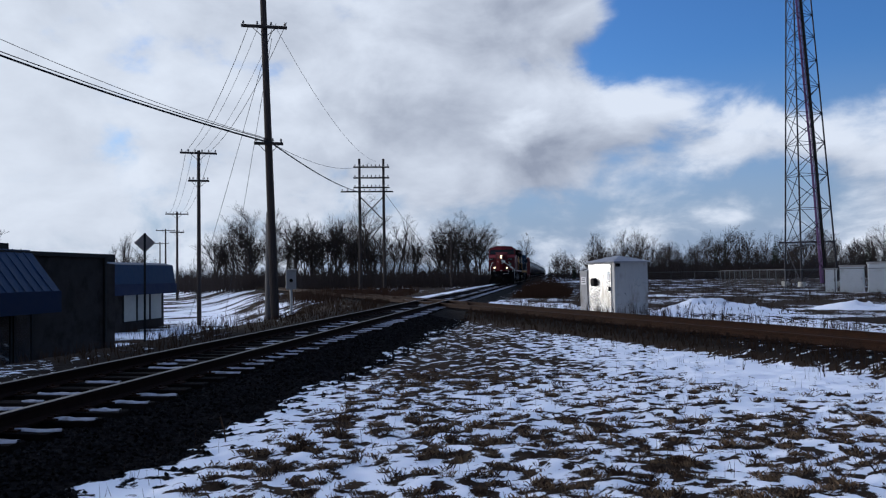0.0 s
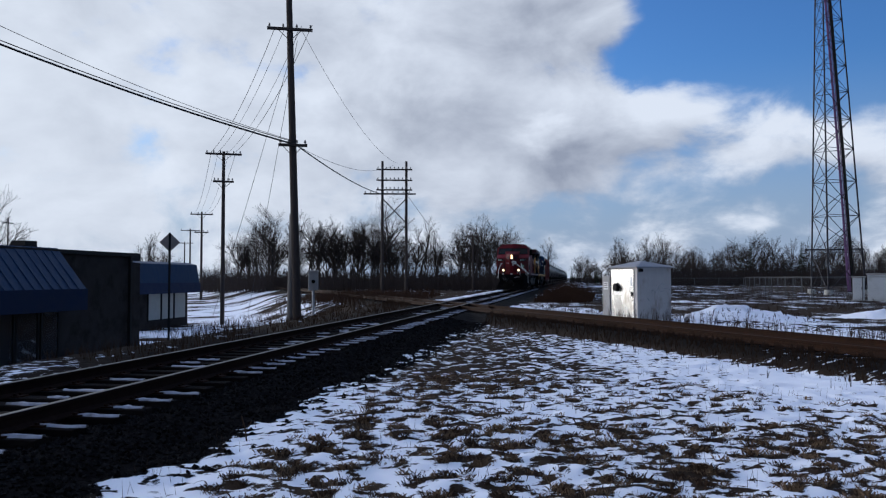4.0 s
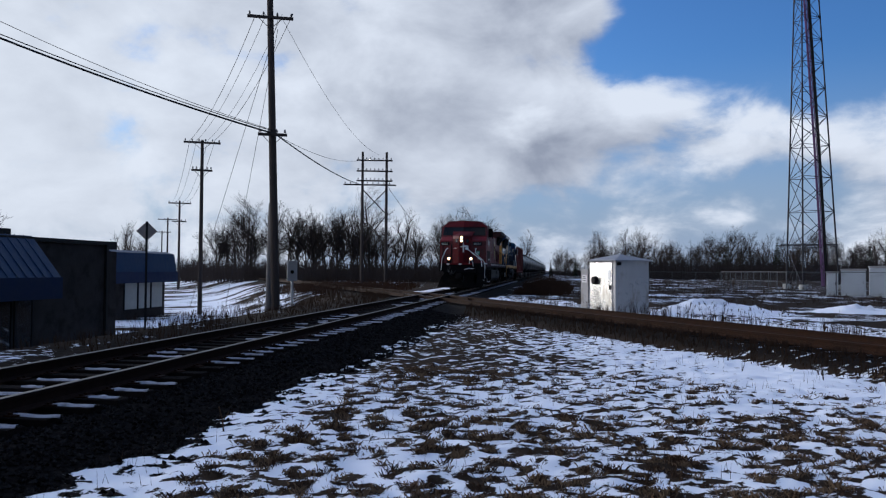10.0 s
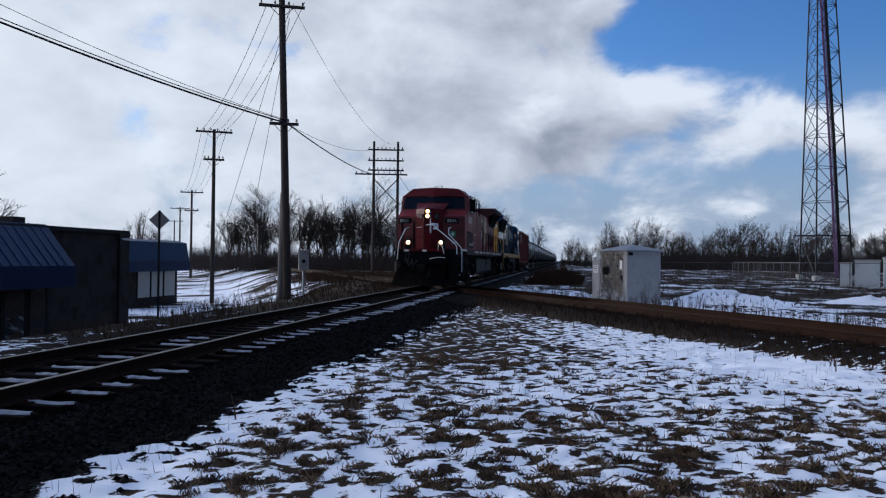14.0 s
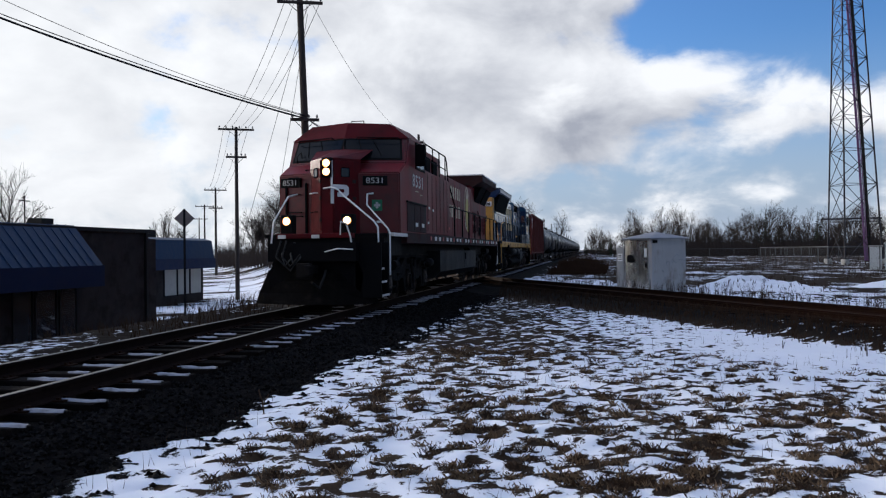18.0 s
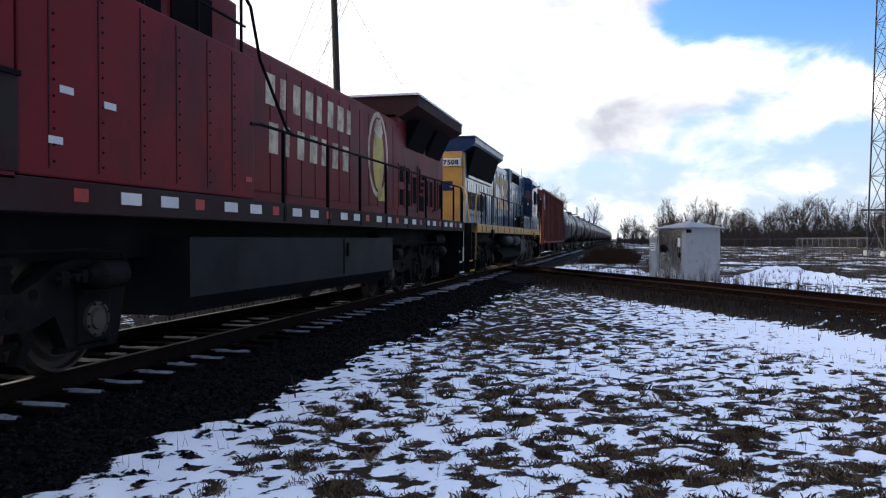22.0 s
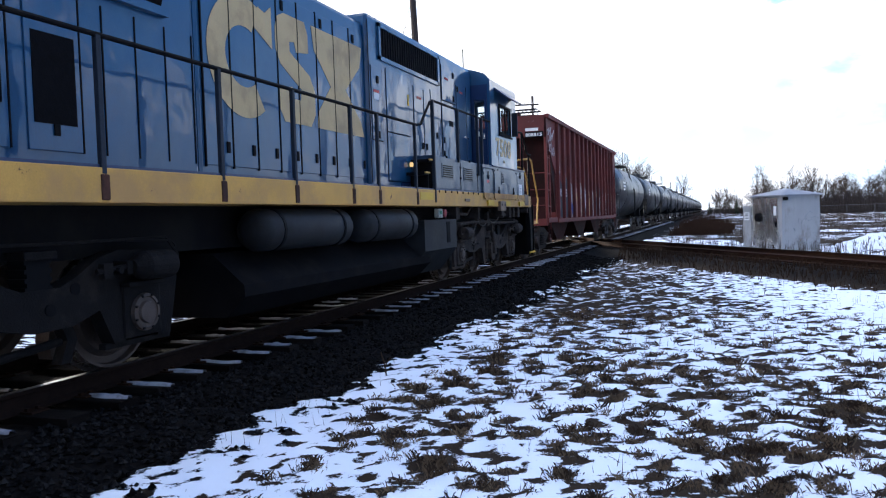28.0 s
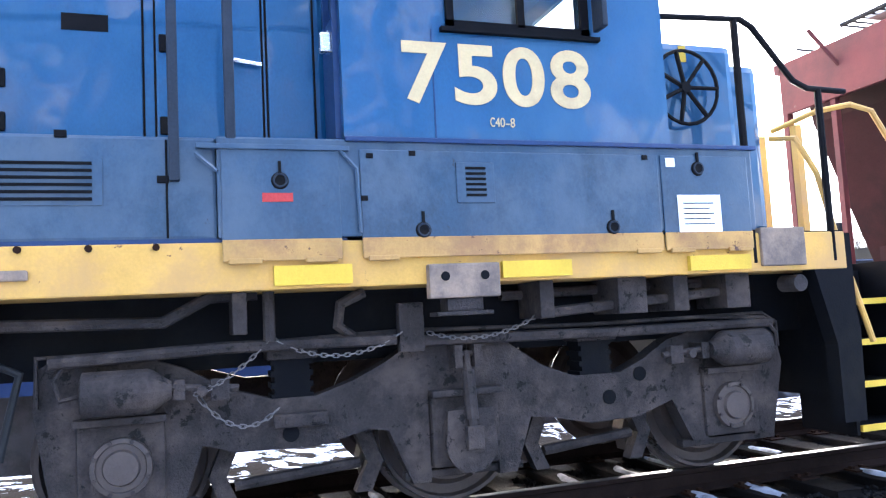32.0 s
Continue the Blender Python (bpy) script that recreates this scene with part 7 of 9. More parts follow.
    # white scribble on the upper side by the corner
    for pts in ([(1.25, 3.62), (1.5, 3.72), (1.35, 3.5), (1.75, 3.75), (1.6, 3.35), (1.95, 3.6), (1.85, 3.4), (2.2, 3.7)], [(1.4, 3.3), (1.6, 3.5), (1.9, 3.15)], [(1.5, 3.2), (1.62, 3.26), (1.5, 3.05), (1.68, 3.05)],
                [(1.75, 3.05), (1.85, 3.2), (1.95, 3.05), (1.85, 2.95), (1.75, 3.05)], [(2.0, 3.05), (2.1, 3.2), (2.2, 3.05), (2.1, 2.95), (2.0, 3.05)]):
        part("spray_stroke", pipe(bmesh.new(), [(1.478, a, b) for a, b in pts], 0.014, 4), "graffiti_white", H, "white scribble")
    for a, z, w, h_ in ((2.66, 2.47, 0.20, 0.22), (2.92, 2.47, 0.20, 0.22), (3.56, 2.47, 0.18, 0.22), (3.80, 2.47, 0.18, 0.22)):
        part("text_bar", boxp(1.4602, 1.4635, a, a + w, z, z + h_), "graffiti_white", body, "pale bar of lettering")
    # roof walk and hatches
    rw = part("roof_walk", boxp(-0.35, 0.35, y0 + 0.2, y1 - 0.2, 4.22, 4.26), "galvanised", H, "steel roof walkway")
    for k in range(14):
        y = y0 + 0.6 + k * (y1 - y0 - 1.2) / 13
        part("walk_bracket", boxp(-0.6, 0.6, y - 0.03, y + 0.03, 4.12, 4.22), "hopper_red_shaded", rw)
    for k in range(8):
        y = y0 + 1.6 + k * 1.75
        part("hatch", boxp(0.45, 1.1, y, y + 1.4, 4.12, 4.2, bevel=0.02), "hopper_red", H)
    bm = bmesh.new()
    for a, b in (((-0.6, y0 + 0.1), (1.2, y0 + 0.1)), ((-0.6, y0 + 0.7), (1.2, y0 + 0.7))):
        rod(bm, (a[0], a[1], 4.24), (b[0], b[1], 4.24), 0.025, 6)
    for k in range(16):
        rod(bm, (-0.6 + 0.12 * k, y0 + 0.1, 4.24), (-0.6 + 0.12 * k, y0 + 0.7, 4.24), 0.012, 4)
    part("end_walk", bm, "black_iron", rw, "open grating at the roof end")
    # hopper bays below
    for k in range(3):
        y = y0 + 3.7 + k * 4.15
        part("hopper_bay", prism(bmesh.new(), [(y - 1.8, 1.1), (y + 1.8, 1.1), (y + 0.5, 0.4), (y - 0.5, 0.4)], "x", -1.1, 1.1), "hopper_red_shaded", H, "sloping outlet bay")
    part("centre_sill", boxp(-0.3, 0.3, y0 - 0.1, y1 + 0.1, 0.75, 1.05), "hopper_red_shaded", H)
    car_truck(H, y0 + 0.84)
    car_truck(H, y1 - 0.84)
    return H


def tank_car():
    T = thing("tank_car", "black-grey tank car with a domed top platform", "tank car", "train", at=(RAIL_X, 148.9, 0))
    y0, y1, r, cz = 0.75, 16.15, 1.48, 2.42
    rings = [(y0, 0.3), (y0 + 0.05, 0.75), (y0 + 0.2, 1.15), (y0 + 0.42, 1.38), (y0 + 0.7, r), ((y0 + y1) / 2, r), (y1 - 0.7, r), (y1 - 0.42, 1.38), (y1 - 0.2, 1.15), (y1 - 0.05, 0.75), (y1, 0.3)]
    sh = part("tank_shell", disc_profile(bmesh.new(), rings, seg=36, axis="y"), "tank_black", T, "dark grey cylindrical tank", smooth=True)
    sh.matrix_basis = pose(0, 0, cz)
    for y in (y0 + 0.75, y0 + 4.2, y1 - 4.2, y1 - 0.75):
        part("weld_band", disc_profile(bmesh.new(), [(y - 0.03, r + 0.012), (y + 0.03, r + 0.012)], seg=36, axis="y"), "tank_black", sh)
    ym = (y0 + y1) / 2
    dm = part("dome", rod(bmesh.new(), (0, ym, cz + r - 0.1), (0, ym, cz + r + 0.3), 0.45, 18), "tank_black", T, "valve dome")
    pf = part("dome_platform", boxp(-1.0, 1.0, ym - 1.3, ym + 1.3, cz + r - 0.02, cz + r + 0.02), "black_iron", T, "black top platform")
    bm = bmesh.new()
    for x in (-1.0, 1.0):
        pipe(bm, [(x, ym - 1.3, cz + r), (x, ym - 1.3, cz + r + 0.75), (x, ym + 1.3, cz + r + 0.75), (x, ym + 1.3, cz + r)], 0.022, 6)
        rod(bm, (x, ym, cz + r), (x, ym, cz + r + 0.75), 0.02, 6)
    part("platform_rail", bm, "black_iron", pf, "black platform railing")
    bm = bmesh.new()
    for dy in (-0.2, 0.2):
        pipe(bm, [(1.5, ym + dy, 1.0), (1.52, ym + dy, 2.4), (1.2, ym + dy, 3.45), (1.0, ym + dy, cz + r)], 0.02, 6)
    for k in range(9):
        z = 1.1 + 0.3 * k
        x = 1.5 if z < 2.5 else 1.52 - (z - 2.4) * 0.33
        rod(bm, (x, ym - 0.2, z), (x, ym + 0.2, z), 0.012, 6)
    part("side_ladder", bm, "black_iron", T, "black ladder up the tank side")
    part("sill", boxp(-0.35, 0.35, 0.1, 16.8, 0.78, 1.05), "black", T)
    for s, ya in ((1, 0.35), (-1, 16.55)):
        part("end_platform", boxp(-1.45, 1.45, min(ya, ya + s * 0.9), max(ya, ya + s * 0.9), 1.05, 1.12), "black", T)
        bm = pipe(bmesh.new(), [(1.42, ya, 1.1), (1.42, ya, 2.1), (1.42, ya + s * 0.9, 2.1), (1.42, ya + s * 0.9, 1.1)], 0.02, 6)
        pipe(bm, [(1.42, ya, 2.1), (-1.42, ya, 2.1)], 0.02, 6)
        part("end_rail", bm, "black_iron", T, "black end railing")
        part("bolster", boxp(-1.2, 1.2, ya + s * 1.5 - 0.25, ya + s * 1.5 + 0.25, 0.9, 1.5), "black", T)
        coupler(T, ya - s * 0.1, -s)
        for a in (-0.9, 0.9):
            c = ya + s * 1.75
            bm = rod(bmesh.new(), (-1.0, c + a, 0.46), (1.0, c + a, 0.46), 0.08, 8)
            ax = part("wheelset", bm, "wheel", T, "steel wheels on an axle")
            for x, t in ((0.76, 0), (-0.76, 180)):
                again("wheel", WHEEL, ax, pose(x, c + a, 0.46, 0, 0, t) @ Matrix.Diagonal((0.9, 0.9, 0.9, 1)))
        c = ya + s * 1.75
        poly = [(c - 1.15, 0.56), (c - 1.1, 0.68), (c - 0.7, 0.72), (c - 0.35, 0.86), (c + 0.35, 0.86), (c + 0.7, 0.72), (c + 1.1, 0.68), (c + 1.15, 0.56), (c + 0.68, 0.54), (c + 0.42, 0.24), (c - 0.42, 0.24), (c - 0.68, 0.54)]
        for x in (1.0, -1.12):
            part("truck_frame", prism(bmesh.new(), poly, "x", x, x + 0.12), "truck_grey", T, "cast truck side frame")
    # pale stencil bars on the side
    bm = bmesh.new()
    for k in range(3):
        a = radians(12 - 7 * k)
        box(bm, r * math.cos(a) + 0.0, r * math.cos(a) + 0.012, 3.0, 4.2 - 0.3 * k, r * math.sin(a), r * math.sin(a) + 0.09)
    part("stencil_bars", bm, "reflector_white", sh, "pale stencil bars")
    return T


CAR_LENGTH = 17.0
RED = red_loco()
BLUE = blue_loco()
HOPPER = hopper_car()
TANK = tank_car()
TRAIN = [(RED, 87.0), (BLUE, 109.5), (HOPPER, 131.0), (TANK, 148.9)]
for k in range(1, 17):
    y = 148.9 + k * CAR_LENGTH
    TRAIN.append((copy_thing(TANK, pose(RAIL_X, y, 0)), y))

# ---- poles and wires ----
def insulator(parent, at, s=1.0):
    bm = disc_profile(bmesh.new(), [(0, 0.02 * s), (0.05 * s, 0.02 * s), (0.055 * s, 0.05 * s), (0.09 * s, 0.06 * s), (0.12 * s, 0.035 * s), (0.16 * s, 0.045 * s), (0.19 * s, 0.015 * s)], seg=8, axis="z")
    ob = part("insulator", bm, "porcelain", parent)
    ob.matrix_basis = pose(*at)


def utility_pole(at, height, r0, r1, arms, turn, label, lean=0.0, pins=6):
    P = thing("utility_pole", label, "utility pole", "poles along the line", at=at, turn=turn)
    part("shaft", rod(bmesh.new(), (0, 0, -0.3), (lean, 0, height), r0, 14, r1), "wood_pole", P, "dark tarred wooden shaft", smooth=False)
    for z, w in arms:
        mid = lean * z / height
        arm = part("crossarm", boxp(-w / 2, w / 2, -r1 - 0.13, -r1 - 0.02, z - 0.06, z + 0.07, bevel=0.01), "wood_pole", P, "wooden crossarm")
        part("brace", pipe(bmesh.new(), [(-min(0.5, w / 3), -r1 - 0.02, z - 0.05), (0, -r1 + 0.0, z - 0.5)], 0.016, 5), "wood_pole", arm)
        part("brace", pipe(bmesh.new(), [(min(0.5, w / 3), -r1 - 0.02, z - 0.05), (0, -r1 + 0.0, z - 0.5)], 0.016, 5), "wood_pole", arm)
        for k in range(pins):
            x = -w / 2 + 0.1 + k * (w - 0.2) / (pins - 1)
            if abs(x) > 0.12:
                insulator(arm, (x, -r1 - 0.07, z + 0.06), 1.0)
        arm.matrix_basis = pose(mid, 0, 0)
    return P


BIG = (-12.55, 33.85, -0.40)
utility_pole(BIG, 16.2, 0.20, 0.13, ((7.7, 1.3), (13.05, 2.05), (15.9, 3.4)), 21, "tall dark wooden utility pole with three crossarms beside a stub pole", lean=-0.5, pins=4)
stub = thing("stub_pole", "grey weathered wooden stub pole beside the tall pole", "utility pole", at=(BIG[0] - 0.33, BIG[1] + 0.1, -0.4))
part("shaft", rod(bmesh.new(), (0, 0, -0.3), (0.05, 0, 4.6), 0.19, 14, 0.14), "wood_grey", stub)
utility_pole((-23.3, 48.7, -1.75), 11.5, 0.15, 0.10, ((9.45, 1.35), (11.3, 2.35)), 25, "thin wooden utility pole with two crossarms", pins=6)
utility_pole((-40.9, 80.2, -0.9), 9.5, 0.15, 0.10, ((7.2, 1.5), (9.2, 2.4)), 25, "far wooden utility pole with two crossarms", pins=4)
utility_pole((-62.9, 119.4, -0.5), 9.9, 0.16, 0.11, ((9.6, 3.0), ), 25, "far wooden utility pole with one crossarm", pins=4)
utility_pole((-80.2, 149.9, -0.5), 9.3, 0.16, 0.11, ((9.0, 3.4), ), 25, "far wooden utility pole with one crossarm", pins=4)
utility_pole((-12.4, 94.2, -0.4), 6.9, 0.14, 0.10, ((6.7, 2.2), ), 5, "short line-side pole with one crossarm", pins=6)


def h_frame():
    H = thing("h_frame_pole", "wooden H-frame pole with four crossarms and an X brace", "utility pole", "poles along the line", at=(-17.5, 74.0, -0.4), turn=13.3)
    for x in (-1.17, 1.17):
        part("post", rod(bmesh.new(), (x, 0, -0.3), (x, 0, 13.1), 0.17, 12, 0.12), "wood_pole", H, "dark wooden post")
    for z, w in ((12.25, 3.5), (11.2, 3.5), (10.25, 3.5), (9.85, 4.6)):
        x0 = -w / 2 - (0.7 if w > 4 else 0)
        arm = part("crossarm", boxp(x0, x0 + w + (0.5 if w > 4 else 0), -0.26, -0.14, z - 0.07, z + 0.07, bevel=0.01), "wood_pole", H)
        for k in range(9):
            insulator(arm, (x0 + 0.15 + k * (w - 0.3) / 8, -0.2, z + 0.06), 1.15)
    for a, b in (((-1.17, 6.9), (1.17, 3.9)), ((1.17, 6.9), (-1.17, 3.9)), ((-1.17, 9.4), (1.17, 7.0)), ((1.17, 9.4), (-1.17, 7.0))):
        part("x_brace", rod(bmesh.new(), (a[0], -0.16, a[1]), (b[0], -0.16, b[1]), 0.055, 6), "wood_pole", H)
    return H


h_frame()


def wire(name, a, b, sag, r, label, mat="wire", n=26):
    a, b = Vector(a), Vector(b)
    pts = [a.lerp(b, i / n) - Vector((0, 0, sag * 4 * (i / n) * (1 - i / n))) for i in range(n + 1)]
    ob = part(name, pipe(bmesh.new(), pts, r, 5), mat, None, label, category="wire")
    return ob


CABLE = (-12.62, 33.75, 7.35)
wire("overhead_cable", CABLE, (-18.6, 73.9, 9.45), 0.35, 0.035, "thick black overhead cable between poles")
wire("overhead_cable", CABLE, (-21.5, 21.0, 10.1), 0.25, 0.042, "thick black overhead cable between poles")
wire("overhead_cable", (-12.62, 33.75, 7.46), (-21.5, 21.0, 10.25), 0.25, 0.02, "thin black overhead wire")
wire("overhead_cable", (-12.62, 33.75, 7.5), (-21.5, 21.0, 11.0), 0.40, 0.012, "thin black overhead wire")
wire("overhead_cable", (-12.9, 33.75, 7.5), (-17.6, 73.9, 12.3), 0.9, 0.012, "thin black overhead wire")
wire("overhead_cable", (-12.4, 33.75, 12.7), (-17.0, 73.9, 12.4), 1.2, 0.010, "thin black overhead wire")
for dx, r in ((-0.9, 0.014), (-0.4, 0.010), (0.4, 0.010), (0.9, 0.014)):
    wire("line_wire", (-12.75 + dx, 33.7, 12.85), (-23.3 + dx, 48.7, 9.75), 0.7, r, "thin line wire along the poles")
    wire("line_wire", (-23.3 + dx, 48.7, 9.75), (-40.9 + dx, 80.2, 8.5), 0.9, r, "thin line wire along the poles")
    wire("line_wire", (-12.75 + dx * 1.6, 33.7, 15.6), (2.0 + dx * 1.6, -4.0, 15.2), 1.2, r, "thin line wire along the poles")
wire("guy_wire", (-12.6, 33.8, 12.6), (-22.6, 45.9, -1.2), 0.1, 0.012, "thin steel guy wire of a pole")
wire("guy_wire", (-12.6, 33.8, 12.2), (-20.5, 46.5, -1.0), 0.1, 0.012, "thin steel guy wire of a pole")
wire("guy_wire", (-16.3, 74.2, 9.4), (-9.5, 77.5, -0.3), 0.1, 0.02, "thin steel guy wire of a pole")


# ---- lattice tower and its compound ----
def tower():
    T = thing("lattice_tower", "tall three-legged steel lattice mast with a cable ladder", "radio tower", at=(25.0, 81.4, -0.5), turn=-17)
    H = 50.0
    a0 = radians(18.7)

    def leg(k, z):
        r = 2.85 * (1 - z / H * 0.91)
        a = a0 + k * 2 * math.pi / 3
        return Vector((r * math.cos(a) - 0.010 * z, r * math.sin(a), z))
    for k in range(3):
        bm = rod(bmesh.new(), leg(k, -0.2), leg(k, H), 0.085, 10, 0.055)
        part("leg", bm, "tower_steel", T, "tubular steel leg")
        part("footing", rod(bmesh.new(), leg(k, -0.3), leg(k, 0.55), 0.36, 14), "window_board", T, "concrete footing")
    zs = [0.3]
    while zs[-1] < H - 1:
        zs.append(zs[-1] + max(1.2, 3.9 * (1 - zs[-1] / H * 0.85)))
    for n, (za, zb) in enumerate(zip(zs, zs[1:])):
        zm = (za + zb) / 2
        for k in range(3):
            j = (k + 1) % 3
            for p, q in ((leg(k, za), leg(j, zb)), (leg(j, za), leg(k, zb))):
                part("brace", rod(bmesh.new(), p, q, 0.036 if za < 20 else 0.028, 5), "tower_steel", T)
            part("girt", rod(bmesh.new(), leg(k, zb), leg(j, zb), 0.03, 5), "tower_steel", T)
    # feeder cables and a ladder run up slantwise between two legs
    def run(o):
        return [(leg(2, z) * (1 - f) + leg(0, z) * f + Vector((o, 0.12, 0))).to_tuple() for z, f in ((0.4, .63), (7, .61), (14, .57), (21, .48), (31, .27), (45, .12))]
    for o, r, m_ in ((-0.36, 0.05, "cable_purple"), (-0.25, 0.07, "cable_purple"), (-0.1, 0.05, "cable_purple")):
        part("feeder_cable", pipe(bmesh.new(), run(o), r, 6), m_, T, "bundle of purple-black feeder cable")
    bm = bmesh.new()
    for o in (0.03, 0.16):
        pipe(bm, run(o), 0.075, 6)
    part("cable_ladder", bm, "black_iron", T, "dark cable ladder")
    clip = boxp(-0.42, 0.26, 0.0, 0.06, -0.03, 0.03)
    me = bpy.data.meshes.new("cable_clip")
    clip.to_mesh(me)
    clip.free()
    me.materials.append(M["tower_steel"])
    tops = run(0.0)
    for (xa, ya, za), (xb, yb, zb) in zip(tops, tops[1:]):
        for k in range(5):
            u = k / 5
            again("cable_clip", me, T, pose(xa + (xb - xa) * u, ya + (yb - ya) * u + 0.06, za + (zb - za) * u))
    part("guard", boxp(-2.6, 2.6, -0.1, 0.1, 4.4, 4.55), "tower_steel", T)
    return T


tower()


def equipment_cabinet(name, at, turn, w, d, h, label, roof=True):
    C = thing(name, label, "equipment cabinet", "cabinets at the mast", at=at, turn=turn)
    part("body", boxp(-w / 2, w / 2, -d / 2, d / 2, 0.08, h, bevel=0.02), "cabinet_grey", C)
    part("plinth", boxp(-w / 2 - 0.08, w / 2 + 0.08, -d / 2 - 0.08, d / 2 + 0.08, -0.15, 0.08), "window_board", C)
    part("roof", boxp(-w / 2 - 0.07, w / 2 + 0.07, -d / 2 - 0.07, d / 2 + 0.07, h, h + 0.12, bevel=0.02), "white_sheet", C)
    part("door", boxp(-w / 2 + 0.08, w / 2 - 0.08, -d / 2 - 0.025, -d / 2, 0.2, h - 0.12, bevel=0.01), "cabinet_grey", C)
    part("door_handle", boxp(w / 2 - 0.2, w / 2 - 0.16, -d / 2 - 0.06, -d / 2 - 0.025, h * 0.5, h * 0.5 + 0.18), "black_iron", C)
    return C


equipment_cabinet("equipment_cabinet", (19.75, 59.2, -0.45), -19, 0.75, 0.8, 1.65, "pale grey upright cabinet with a white frame")
equipment_cabinet("equipment_cabinet", (20.95, 58.6, -0.45), -19, 1.55, 0.9, 1.85, "pale blue-grey equipment cabinet with a white roof")
equipment_cabinet("equipment_cabinet", (23.1, 58.2, -0.45), -19, 2.3, 1.6, 2.05, "large pale equipment shelter with a white roof")


def fence(name, a, b, h, gap, label):
    a, b = Vector(a), Vector(b)
    F = thing(name, label, "fence", kind="structure", at=a.to_tuple(), turn=math.degrees(math.atan2((b - a).y, (b - a).x)))
    L = (b - a).length
    n = max(1, int(L / gap))
    post = rod(bmesh.new(), (0, 0, -0.2), (0, 0, h), 0.035, 6)
    me = bpy.data.meshes.new("post")
    post.to_mesh(me)
    post.free()
    me.materials.append(M["fence_steel"])
    for k in range(n + 1):
        again("post", me, F, pose(L * k / n, 0, 0))
    part("top_rail", rod(bmesh.new(), (0, 0, h - 0.03), (L, 0, h - 0.03), 0.022, 5), "fence_steel", F)
    vs, fs = [], []
    m = int(L / 0.22)
    for s in (1, -1):
        for k in range(-int(h / 0.22), m + 1):
            x0, x1 = k * 0.22, k * 0.22 + h
            z0, z1 = 0.02, h - 0.03
            if x0 < 0:
                z0, x0 = z0 - x0, 0
            if x1 > L:
                z1, x1 = z1 - (x1 - L), L
            if z1 <= z0:
                continue
            if s < 0:
                z0, z1 = h - z0, h - z1
            b0 = len(vs)
            vs += [(x0, 0, z0), (x1, 0, z1), (x1, 0.0, z1 + 0.006), (x0, 0.0, z0 + 0.006)]
            fs.append((b0, b0 + 1, b0 + 2, b0 + 3))
    soup("chain_link", vs, fs, "fence_steel", F, "thin chain-link mesh", "stuff")
    return F


fence("fence", (12.8, 109.5, -0.5), (75, 92, -0.5), 1.7, 3.0, "long chain-link fence with steel posts across the field")
fence("fence", (16.2, 57.7, -0.45), (40, 50, -0.45), 1.75, 3.0, "chain-link fence round the mast compound")
fence("fence", (16.2, 57.7, -0.45), (18.0, 88, -0.5), 1.75, 3.0, "chain-link fence round the mast compound")


